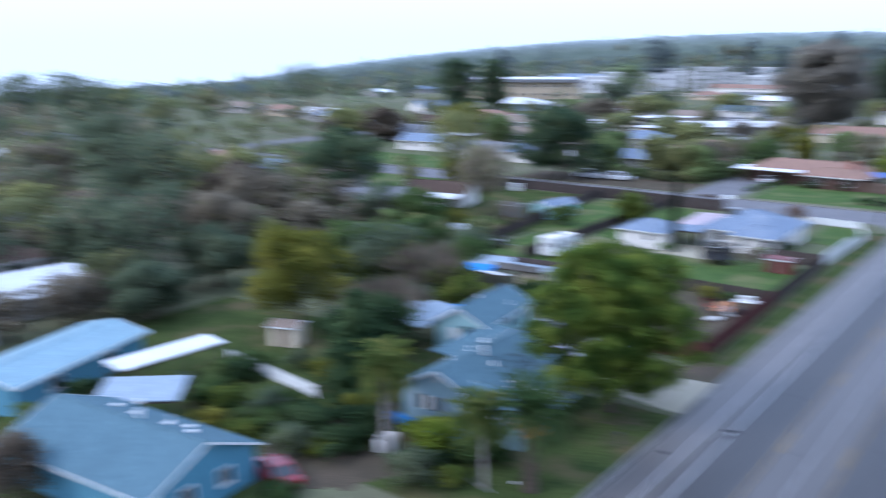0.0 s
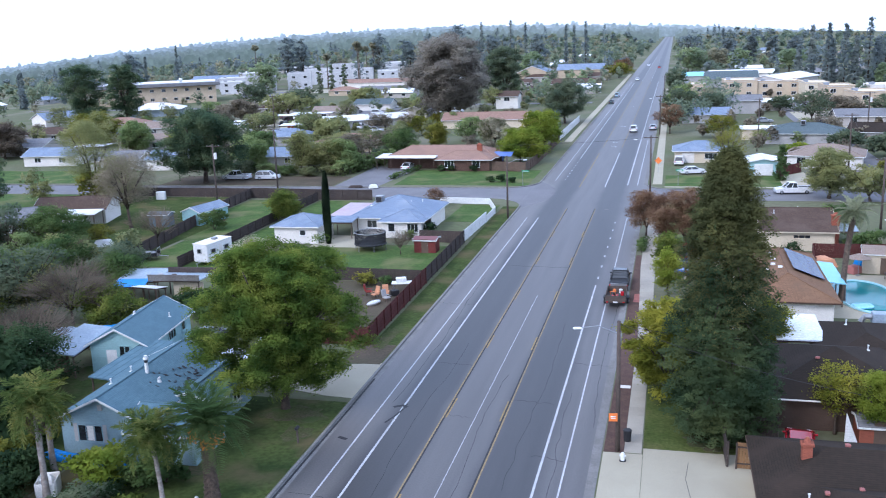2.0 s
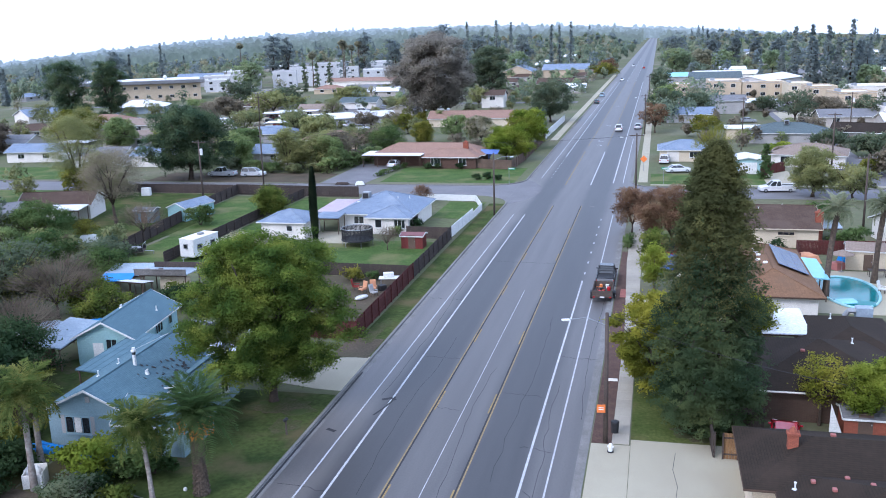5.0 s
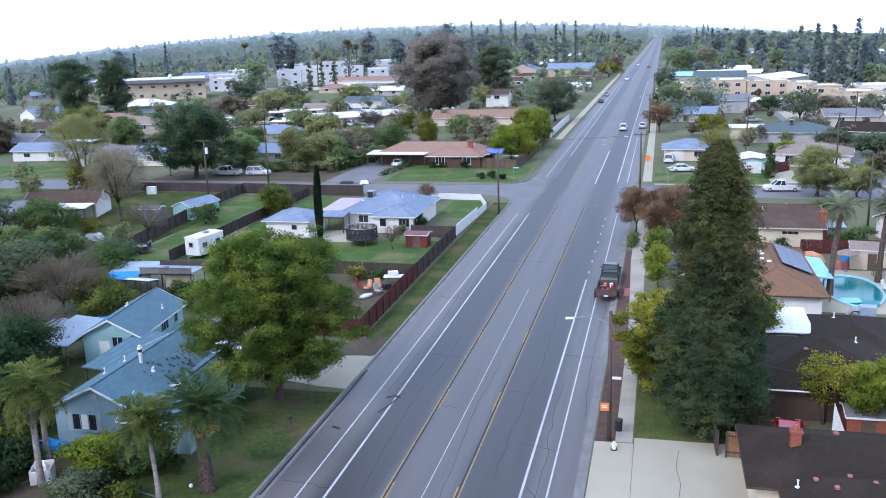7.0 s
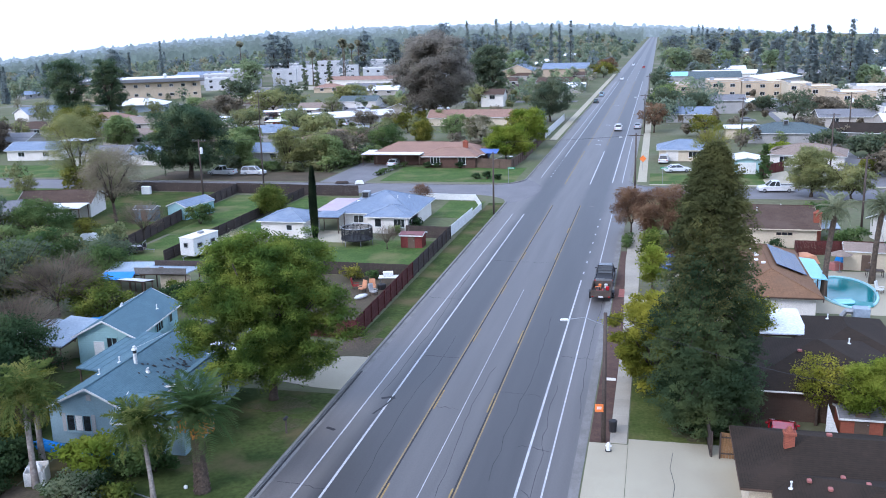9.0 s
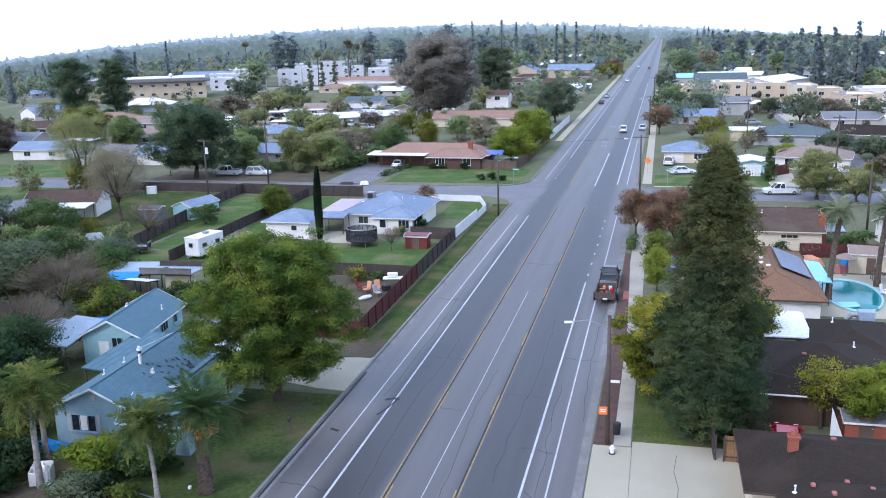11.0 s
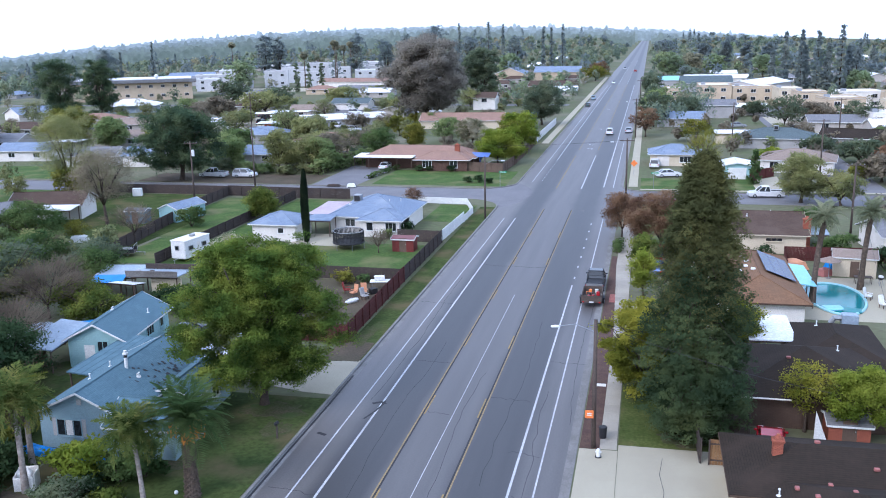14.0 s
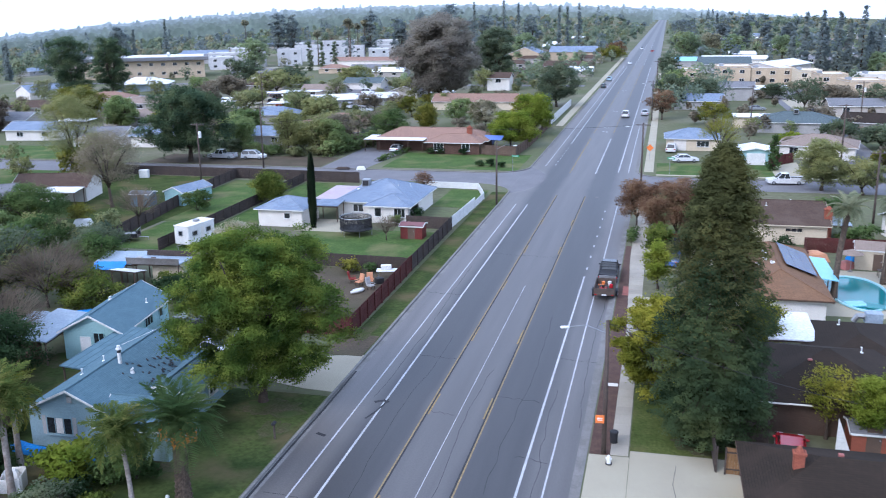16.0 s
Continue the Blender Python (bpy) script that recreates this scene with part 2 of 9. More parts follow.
def asphalt(name):
    """Worn asphalt: the wheel lanes darker, the turning lane and the shoulders bleached, blotches and streaks along the road."""
    m = bpy.data.materials.new(name)
    m.use_nodes = True
    nt = m.node_tree
    b = nt.nodes["Principled BSDF"]
    b.inputs["Roughness"].default_value = 0.54
    b.inputs["Specular IOR Level"].default_value = 0.6
    geo = nt.nodes.new("ShaderNodeNewGeometry")
    sep = nt.nodes.new("ShaderNodeSeparateXYZ")
    nt.links.new(geo.outputs["Position"], sep.inputs[0])
    wob = nt.nodes.new("ShaderNodeTexNoise")
    wob.inputs["Scale"].default_value = 0.15
    nt.links.new(geo.outputs["Position"], wob.inputs["Vector"])
    xa = nt.nodes.new("ShaderNodeMath")
    xa.operation = "MULTIPLY_ADD"
    xa.inputs[1].default_value = 0.9
    nt.links.new(wob.outputs["Fac"], xa.inputs[0])
    nt.links.new(sep.outputs["X"], xa.inputs[2])
    mr = nt.nodes.new("ShaderNodeMapRange")
    mr.inputs["From Min"].default_value, mr.inputs["From Max"].default_value = -9.55, 10.45
    nt.links.new(xa.outputs[0], mr.inputs["Value"])
    ramp = nt.nodes.new("ShaderNodeValToRGB")
    light, lane, mid = (0.100, 0.090, 0.083), (0.035, 0.032, 0.031), (0.083, 0.075, 0.070)
    stops = [(0.0, light), (0.16, light), (0.215, lane), (0.36, lane), (0.40, mid), (0.58, mid), (0.63, lane), (0.77, lane), (0.83, mid), (1.0, light)]
    e = ramp.color_ramp.elements
    e[0].position, e[0].color = stops[0][0], (*stops[0][1], 1)
    e[1].position, e[1].color = stops[-1][0], (*stops[-1][1], 1)
    for p, c in stops[1:-1]:
        e.new(p).color = (*c, 1)
    nt.links.new(mr.outputs["Result"], ramp.inputs["Fac"])
    mp = nt.nodes.new("ShaderNodeMapping")
    mp.inputs["Scale"].default_value = (1.1, 0.05, 1)
    nt.links.new(geo.outputs["Position"], mp.inputs["Vector"])
    st = nt.nodes.new("ShaderNodeTexNoise")
    st.inputs["Scale"].default_value = 1.0
    st.inputs["Detail"].default_value = 6
    nt.links.new(mp.outputs[0], st.inputs["Vector"])
    fine = nt.nodes.new("ShaderNodeTexNoise")
    fine.inputs["Scale"].default_value = 9
    fine.inputs["Detail"].default_value = 6
    nt.links.new(geo.outputs["Position"], fine.inputs["Vector"])
    val = nt.nodes.new("ShaderNodeMath")
    val.operation = "ADD"
    nt.links.new(st.outputs["Fac"], val.inputs[0])
    nt.links.new(fine.outputs["Fac"], val.inputs[1])
    vr = nt.nodes.new("ShaderNodeMapRange")
    vr.inputs["From Min"].default_value, vr.inputs["From Max"].default_value = 0.6, 1.4
    vr.inputs["To Min"].default_value, vr.inputs["To Max"].default_value = 0.72, 1.25
    nt.links.new(val.outputs[0], vr.inputs["Value"])
    hs = nt.nodes.new("ShaderNodeHueSaturation")
    nt.links.new(vr.outputs["Result"], hs.inputs["Value"])
    nt.links.new(ramp.outputs["Color"], hs.inputs["Color"])
    nt.links.new(hs.outputs["Color"], b.inputs["Base Color"])
    bp = nt.nodes.new("ShaderNodeBump")
    bp.inputs["Strength"].default_value = 0.2
    bp.inputs["Distance"].default_value = 0.02
    nt.links.new(fine.outputs["Fac"], bp.inputs["Height"])
    nt.links.new(bp.outputs["Normal"], b.inputs["Normal"])
    return m


M_ROAD = asphalt("asphalt_main")
M_SIDE = material("asphalt_side", (0.20, 0.192, 0.195), (0.16, 0.155, 0.16), big=0.3, fine=8, c3=(0.15, 0.148, 0.155), amount=0.5)
M_CONC = material("concrete", (0.42, 0.38, 0.275), (0.37, 0.33, 0.24), big=0.3, fine=60, c3=(0.33, 0.295, 0.225), amount=0.5, bump=0.05)
M_KERB = material("kerb_concrete", (0.25, 0.24, 0.225), (0.18, 0.172, 0.16), big=0.7, fine=14, c3=(0.13, 0.12, 0.105), amount=0.5)
M_GRASS = material("grass", (0.09, 0.135, 0.036), (0.056, 0.098, 0.024), big=0.4, fine=3.0, rough=0.95, bump=0.5, c3=(0.14, 0.135, 0.06), amount=1.6, spec=0.1)
M_GRASS_DRY = material("dry_grass", (0.080, 0.100, 0.031), (0.043, 0.063, 0.02), big=0.45, fine=3.0, rough=0.95, bump=0.8, c3=(0.10, 0.085, 0.042), amount=1.9, spec=0.03)
M_GRASS_OLIVE = material("olive_grass", (0.105, 0.118, 0.036), (0.062, 0.084, 0.022), big=0.6, fine=4.0, rough=0.95, bump=0.8, c3=(0.12, 0.095, 0.05), amount=1.4, spec=0.03)
M_DIRT = material("dirt", (0.12, 0.092, 0.064), (0.08, 0.066, 0.045), big=0.3, fine=5, rough=0.95, bump=0.4, c3=(0.08, 0.085, 0.04), amount=0.5, spec=0.1)
M_GROUND = material("ground_far", (0.105, 0.13, 0.06), (0.15, 0.145, 0.09), big=0.06, fine=1.2, rough=0.95, bump=0.3, c3=(0.25, 0.225, 0.19), amount=0.7, spec=0.05)
M_MULCH = material("bark_mulch", (0.115, 0.07, 0.05), (0.085, 0.05, 0.04), big=1.2, fine=9, rough=0.95, bump=0.5)
M_WLINE = material("white_marking", (0.55, 0.55, 0.56), (0.44, 0.44, 0.45), big=0.6, fine=7, c3=(0.28, 0.28, 0.285), amount=0.5)
M_YFADE = material("faded_yellow_marking", (0.36, 0.26, 0.12), (0.27, 0.20, 0.11), big=0.5, fine=5, c3=(0.16, 0.14, 0.12), amount=0.6)
M_YLINE = material("yellow_marking", (0.38, 0.26, 0.09), (0.28, 0.20, 0.09), big=0.6, fine=5, c3=(0.20, 0.175, 0.14), amount=0.7)
M_TAR_SHADE = material("tar_seal_and_shade", (0.03, 0.03, 0.032), (0.042, 0.042, 0.045), rough=0.7)
M_WHITE = material("white_paint", (0.78, 0.78, 0.76), (0.68, 0.68, 0.66), big=0.8, fine=10, rough=0.55, bump=0.03)
M_CREAM = material("cream_stucco", (0.66, 0.57, 0.42), (0.60, 0.51, 0.38), big=0.6, fine=18, rough=0.9)
M_TAN = material("tan_stucco", (0.56, 0.45, 0.32), (0.49, 0.395, 0.285), big=0.4, fine=9, rough=0.9)
M_GREYW = material("grey_stucco", (0.42, 0.41, 0.40), (0.36, 0.35, 0.34), big=0.6, fine=15, rough=0.9)
M_PALE = material("pale_stucco", (0.80, 0.76, 0.70), (0.72, 0.68, 0.62), big=0.6, fine=15, rough=0.9)
M_BLUEW = lapped("pale_blue_siding", (0.275, 0.385, 0.425))
M_WHITEW = lapped("white_siding", (0.36, 0.56, 0.575))
M_BRICK = shingles("red_brick", (0.30, 0.10, 0.06), (0.23, 0.075, 0.05), row=0.2, wide=0.22)
# Brick darkened in its colour for walls that stand in shade.
M_BRICK_SHADED = shingles("shaded_brick", (0.115, 0.07, 0.052), (0.085, 0.052, 0.042), row=0.2, wide=0.22)
M_WALLG = material("dull_stucco", (0.46, 0.43, 0.39), (0.40, 0.37, 0.34), big=0.6, fine=12, rough=0.9)
M_ROOF_BLUE = shingles("blue_grey_shingles", (0.111, 0.180, 0.213), (0.087, 0.145, 0.176), stain=(0.079, 0.129, 0.156))
M_ROOF_BLUE2 = shingles("grey_blue_shingles_pale", (0.205, 0.25, 0.32), (0.17, 0.21, 0.275), stain=(0.27, 0.30, 0.345))
M_ROOF_DARK = shingles("dark_brown_shingles", (0.034, 0.025, 0.0185), (0.028, 0.0215, 0.016), stain=(0.045, 0.032, 0.024))
M_ROOF_RUST = shingles("rust_brown_shingles", (0.20, 0.115, 0.066), (0.165, 0.095, 0.055), stain=(0.15, 0.095, 0.06))
M_ROOF_RED = shingles("red_brown_shingles", (0.30, 0.19, 0.14), (0.25, 0.155, 0.118), stain=(0.21, 0.135, 0.105))
M_ROOF_GREY = shingles("grey_shingles", (0.20, 0.20, 0.205), (0.165, 0.165, 0.175), stain=(0.14, 0.14, 0.14))
M_ROOF_BROWN = shingles("brown_shingles", (0.092, 0.062, 0.045), (0.075, 0.05, 0.038), stain=(0.11, 0.08, 0.064))
M_ROOF_TAN = shingles("tan_shingles", (0.27, 0.21, 0.17), (0.23, 0.18, 0.145), stain=(0.20, 0.155, 0.12))
M_ROOF_GREEN = shingles("grey_green_shingles", (0.11, 0.135, 0.14), (0.09, 0.115, 0.12), stain=(0.08, 0.10, 0.105))
M_METAL = material("galvanised_sheet", (0.34, 0.40, 0.46), (0.28, 0.34, 0.40), big=0.8, fine=6, rough=0.5, bump=0.05, c3=(0.24, 0.26, 0.28), amount=0.4)
M_WROOF = material("white_membrane", (0.80, 0.81, 0.82), (0.72, 0.73, 0.75), big=0.6, fine=5, rough=0.6, bump=0.03)
M_BLUE = material("blue_tarp", (0.02, 0.19, 0.55), (0.03, 0.24, 0.60), big=1, fine=6, rough=0.4)
M_CYAN = material("pale_blue_sheet", (0.24, 0.54, 0.68), (0.28, 0.58, 0.71), big=1, fine=6, rough=0.35)
M_SOLAR = material("solar_cells", (0.05, 0.07, 0.13), (0.06, 0.085, 0.15), big=2, fine=6, rough=0.25, bump=0)
M_GLASS = plain("dark_glass", (0.025, 0.03, 0.035), rough=0.08, spec=0.8)
M_DARK = plain("black_rubber", (0.018, 0.018, 0.02), rough=0.7)
M_STEEL = plain("grey_steel", (0.35, 0.36, 0.37), rough=0.4, metal=0.6)
M_WOOD = material("weathered_wood", (0.16, 0.11, 0.08), (0.12, 0.085, 0.065), big=1.0, fine=12, rough=0.85, bump=0.2, rand=0.12)
M_POLE = material("creosoted_pole", (0.115, 0.09, 0.075), (0.085, 0.066, 0.056), big=1.2, fine=14, rough=0.9)
M_FENCE_RED = material("red_stained_boards", (0.115, 0.035, 0.03), (0.085, 0.027, 0.024), big=0.8, fine=8, rough=0.8, rand=0.15)
M_FENCE_GREY = material("old_grey_boards", (0.085, 0.065, 0.055), (0.062, 0.05, 0.045), big=0.8, fine=8, rough=0.9, rand=0.15)
M_FENCE_TAN = material("tan_boards", (0.24, 0.14, 0.065), (0.19, 0.11, 0.055), big=0.8, fine=9, rough=0.8, rand=0.1)
M_BARK = material("bark", (0.10, 0.075, 0.055), (0.065, 0.05, 0.04), big=2, fine=10, rough=0.95, bump=0.5)
M_PALMBARK = material("palm_bark", (0.14, 0.105, 0.078), (0.085, 0.065, 0.05), big=3, fine=6, rough=0.95, bump=0.9)
M_ORANGE = plain("orange_plastic", (0.85, 0.22, 0.04), rough=0.5)
M_RED = plain("red_paint", (0.5, 0.02, 0.03), rough=0.25)
M_WATER = plain("pool_water", (0.01, 0.19, 0.20), rough=0.12, spec=0.3)
M_POOL = plain("pool_tile", (0.35, 0.62, 0.66), rough=0.4)
M_GREENSIGN = plain("green_sign", (0.01, 0.28, 0.12), rough=0.4)

L_OLIVE = leafy("olive_leaves", (0.07, 0.10, 0.022), (0.142, 0.182, 0.036), (0.27, 0.285, 0.06), big=0.6)
L_GREEN = leafy("green_leaves", (0.058, 0.105, 0.036), (0.112, 0.168, 0.054), (0.185, 0.235, 0.08))
L_DARK = leafy("dark_leaves", (0.030, 0.056, 0.026), (0.055, 0.092, 0.038), (0.096, 0.138, 0.056))
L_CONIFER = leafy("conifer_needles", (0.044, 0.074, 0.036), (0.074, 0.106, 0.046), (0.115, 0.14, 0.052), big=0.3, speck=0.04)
L_CONIFERTOP = leafy("olive_conifer_needles", (0.09, 0.099, 0.039), (0.14, 0.14, 0.05), (0.205, 0.188, 0.063), big=0.3, speck=0.04)
L_YELLOW = leafy("yellow_green_leaves", (0.10, 0.115, 0.022), (0.20, 0.20, 0.036), (0.32, 0.29, 0.055))
L_LIME = leafy("lime_leaves", (0.12, 0.175, 0.022), (0.23, 0.285, 0.036), (0.36, 0.385, 0.062))
L_RUST = leafy("rust_leaves", (0.15, 0.088, 0.055), (0.25, 0.15, 0.088), (0.34, 0.225, 0.13))
L_BROWN = leafy("bare_twigs", (0.11, 0.088, 0.066), (0.175, 0.14, 0.10), (0.235, 0.195, 0.14))
L_GREYBROWN = leafy("grey_brown_leaves", (0.16, 0.138, 0.10), (0.235, 0.20, 0.142), (0.31, 0.265, 0.18))
L_BLOSSOM = leafy("blossom", (0.10, 0.11, 0.04), (0.40, 0.36, 0.24), (0.62, 0.58, 0.44))
L_PALM = leafy("palm_leaves", (0.042, 0.08, 0.028), (0.086, 0.135, 0.046), (0.15, 0.195, 0.07))
L_PALEPALM = leafy("pale_palm_leaves", (0.14, 0.16, 0.10), (0.25, 0.27, 0.16), (0.38, 0.39, 0.25))
# Far leaves: the haze of distance is put into these paler colours.
L_FAR = leafy("hazed_far_leaves", (0.175, 0.225, 0.17), (0.25, 0.30, 0.20), (0.34, 0.36, 0.205), big=0.09, speck=0.04, through_light=0.6)
L_FARLIME = leafy("hazed_far_lime_leaves", (0.22, 0.28, 0.16), (0.29, 0.36, 0.19), (0.38, 0.42, 0.21), big=0.09, speck=0.05)
L_FAROLIVE = leafy("hazed_far_olive_leaves", (0.24, 0.24, 0.165), (0.31, 0.295, 0.19), (0.39, 0.35, 0.21), big=0.09, speck=0.04)
L_FARDARK = leafy("hazed_far_conifers", (0.19, 0.23, 0.235), (0.235, 0.275, 0.265), (0.29, 0.32, 0.28), big=0.12, speck=0.05, through_light=0.6)
L_YGREEN = leafy("yellowing_leaves", (0.13, 0.15, 0.02), (0.25, 0.255, 0.032), (0.39, 0.36, 0.05))
# Brown-green leaves, lightened in colour to stand for haze.
L_PLANE = leafy("hazed_brown_green_leaves", (0.255, 0.23, 0.19), (0.305, 0.275, 0.22), (0.355, 0.32, 0.25), big=0.25, speck=0.05, through_light=0.6)
L_CYPRESS = leafy("cypress_needles", (0.012, 0.02, 0.012), (0.022, 0.034, 0.018), (0.04, 0.055, 0.026))
# Two leaf colours paled in place of middle-distance haze.
L_SAGE = leafy("hazed_grey_green_leaves", (0.16, 0.185, 0.085), (0.235, 0.25, 0.115), (0.33, 0.315, 0.145), speck=0.08, through_light=0.55)
L_MIDDARK = leafy("hazed_dark_leaves", (0.10, 0.135, 0.085), (0.15, 0.185, 0.11), (0.205, 0.23, 0.13), speck=0.08, through_light=0.55)
L_BIG = leafy("big_tree_leaves", (0.065, 0.115, 0.024), (0.145, 0.205, 0.036), (0.285, 0.32, 0.058), big=0.4, speck=0.07)
L_DRYTREE = leafy("thin_dry_leaves", (0.21, 0.18, 0.125), (0.29, 0.25, 0.17), (0.37, 0.32, 0.21), big=0.5)
M_GREYBARK = material("pale_palm_bark", (0.34, 0.31, 0.28), (0.22, 0.18, 0.15), big=2.5, fine=7, rough=0.95, bump=0.6)
L_PLUME = leafy("plume_palm_leaves", (0.075, 0.115, 0.03), (0.145, 0.185, 0.05), (0.27, 0.265, 0.08), big=0.9)
L_OAK = leafy("oak_leaves", (0.056, 0.096, 0.056), (0.10, 0.145, 0.075), (0.165, 0.20, 0.095))
# Paler olive and green: middle-distance haze is mixed into the leaf colour.
L_SOFT = leafy("hazed_olive_leaves", (0.21, 0.23, 0.095), (0.30, 0.31, 0.125), (0.39, 0.375, 0.15), speck=0.08, through_light=0.55)
L_SOFTG = leafy("hazed_green_leaves", (0.16, 0.225, 0.085), (0.235, 0.30, 0.115), (0.33, 0.37, 0.15), speck=0.08, through_light=0.55)

# ---- plants ----
def leaf_mesh(name, centres, size, material, up=0.35, long=1.6, out=None, shade=None, ruffle=0.28):
    """Diamond leaves round the given centres, tilted at random, with a bias upwards or along out."""
    n = len(centres)
    rng = RNG
    nrm = rng.normal(size=(n, 3))
    nrm /= np.linalg.norm(nrm, axis=1, keepdims=True)
    nrm[:, 2] = np.abs(nrm[:, 2]) + up
    if out is not None:
        nrm = nrm * 0.7 + out
    nrm /= np.linalg.norm(nrm, axis=1, keepdims=True) + 1e-9
    a = np.cross(nrm, rng.normal(size=(n, 3)))
    a /= np.linalg.norm(a, axis=1, keepdims=True) + 1e-9
    b = np.cross(nrm, a)
    s = size * (0.6 + 0.8 * rng.random((n, 1)))
    a, b = a * s * long * 0.5, b * s * 0.5
    v = np.stack([centres - a, centres - b, centres + a, centres + b], 1).reshape(-1, 3)
    me = bpy.data.meshes.new(name)
    me.vertices.add(4 * n)
    me.loops.add(4 * n)
    me.polygons.add(n)
    me.vertices.foreach_set("co", v.astype(np.float32).ravel())
    me.loops.foreach_set("vertex_index", np.arange(4 * n, dtype=np.int32))
    me.polygons.foreach_set("loop_start", np.arange(0, 4 * n, 4, dtype=np.int32))
    me.update(calc_edges=True)
    me.validate()
    if shade is not None:
        sh = shade * 0.85 + nrm * ruffle
        sh /= np.linalg.norm(sh, axis=1, keepdims=True) + 1e-9
        me.shade_smooth()
        me.normals_split_custom_set_from_vertices(np.repeat(sh, 4, 0).tolist())
    me.materials.append(material)
    return me


def lobe_points(lobes, n, clump=0.5, per=7, shell=0.55, pads=False):
    """Leaf places in clumps over the outsides of ellipsoid lobes (x, y, z, rx, ry, rz)."""
    lob = np.array(lobes, float)
    w = (lob[:, 3] * lob[:, 4] * lob[:, 5]) ** 0.67
    k = max(1, n // per)
    which = RNG.choice(len(lob), k, p=w / w.sum())
    d = RNG.normal(size=(k, 3))
    d /= np.linalg.norm(d, axis=1, keepdims=True)
    d[:, 2] = np.where(d[:, 2] < -0.85, -d[:, 2], d[:, 2])
    if pads:
        d[:, 2] = np.where((d[:, 2] < -0.25) & (RNG.random(k) < 0.8), -d[:, 2], d[:, 2])
    r = 1 - shell * RNG.random((k, 1)) ** 2
    r = np.where(RNG.random((k, 1)) < 0.14, 1.04 + 0.2 * RNG.random((k, 1)), r)
    c = lob[which, :3] + d * lob[which, 3:] * r
    p = np.repeat(c, per, 0) + RNG.normal(size=(k * per, 3)) * clump * 0.5 * np.array([1, 1, 0.62])
    mid = np.array([0, 0, lob[0, 2]])
    way = c - mid
    way /= np.linalg.norm(way, axis=1, keepdims=True) + 1e-9
    d = d * 0.95 + way * 0.3 if pads else d * 0.65 + way * 0.5
    return p, np.repeat(d / (np.linalg.norm(d, axis=1, keepdims=True) + 1e-9), per, 0)


def round_lobes(rad, z0, z1, n=9, flat=1.0):
    """Lobes that make up a rounded, uneven crown of radius rad between heights z0 and z1."""
    zc, hz = (z0 + z1) / 2, (z1 - z0) / 2
    out = [(0, 0, zc, rad * 0.58, rad * 0.58, hz * 0.72)]
    for i in range(n):
        a = 2.4 * i + RNG.random() * 0.7
        e = -0.86 + 1.74 * (i + 0.5) / n
        q = 0.6 + 0.24 * RNG.random()
        ce = math.sqrt(max(0.06, 1 - min(1, e * e))) * (1.12 if e < 0 else 1.0)
        s = (0.25 + 0.17 * RNG.random()) * (1.0 if n < 15 else 0.82)
        out.append((rad * q * ce * math.cos(a), rad * q * ce * math.sin(a), zc + hz * e * 0.74, rad * s, rad * s, min(hz, rad) * s * 0.8 * flat))
    return out


def spray_lobes(rad, z0, z1, n=60, holes=(), small=(0.15, 0.27), low=-0.9):
    """Many small uneven sprays over a crown, some standing out, with gaps towards the given directions (azimuth, height -1 to 1, reach)."""
    zc, hz = (z0 + z1) / 2, (z1 - z0) / 2
    out = [(0, 0, zc + hz * 0.1, rad * 0.3, rad * 0.3, hz * 0.4)]
    ph = RNG.uniform(0, 6, 3)
    for i in range(n):
        e = low + (0.98 - low) * (i + 0.5) / n
        a = 2.39996 * i + RNG.uniform(-0.35, 0.35)
        if any(abs((math.degrees(a) - h[0] + 180) % 360 - 180) < h[2] and abs(e - h[1]) < h[2] / 75 for h in holes):
            continue
        ce = math.sqrt(max(0.05, 1 - e * e))
        q = RNG.choice((0.4, 0.62, 0.76, 0.86, 1.0)) + RNG.uniform(-0.06, 0.06)
        q *= 0.97 + 0.09 * math.sin(2 * a + ph[0]) + 0.07 * math.sin(3 * a + 4 * e + ph[1]) + 0.06 * math.sin(5 * e + ph[2])
        s = RNG.uniform(*small)
        out.append((rad * q * ce * math.cos(a), rad * q * ce * math.sin(a), zc + hz * e * (0.6 + 0.35 * q), rad * s * RNG.uniform(0.9, 1.35), rad * s * RNG.uniform(0.9, 1.35), rad * s * 0.72))
    return out


def limbs(height, rad, r0, n=6, split=0.35, spread=0.7):
    g = Geo()
    lean = RNG.normal(size=2) * 0.03 * height
    fork = (lean[0] * 0.4, lean[1] * 0.4, height * split)
    g.tube([(0, 0, -0.15), (0, 0, 0.25), (lean[0] * 0.2, lean[1] * 0.2, height * split * 0.5), fork], [r0 * 1.5, r0 * 1.1, r0 * 0.9, r0 * 0.8], 9)
    for i in range(n):
        a = 2 * math.pi * (i + 0.5 * RNG.random()) / n
        q = spread * (0.6 + 0.5 * RNG.random())
        end = (fork[0] + rad * q * math.cos(a), fork[1] + rad * q * math.sin(a), height * (0.62 + 0.25 * RNG.random()))
        mid = tuple(0.5 * (fork[k] + end[k]) + (0.05 * height if k == 2 else 0) for k in range(3))
        g.tube([fork, mid, end], [r0 * 0.55, r0 * 0.35, r0 * 0.1], 6)
        for j in range(2):
            b = a + (j - 0.5) * 1.3
            tip = (mid[0] + rad * 0.4 * math.cos(b), mid[1] + rad * 0.4 * math.sin(b), mid[2] + height * 0.16 * (0.6 + RNG.random()))
            g.tube([mid, tip], [r0 * 0.28, r0 * 0.06], 5)
    return g


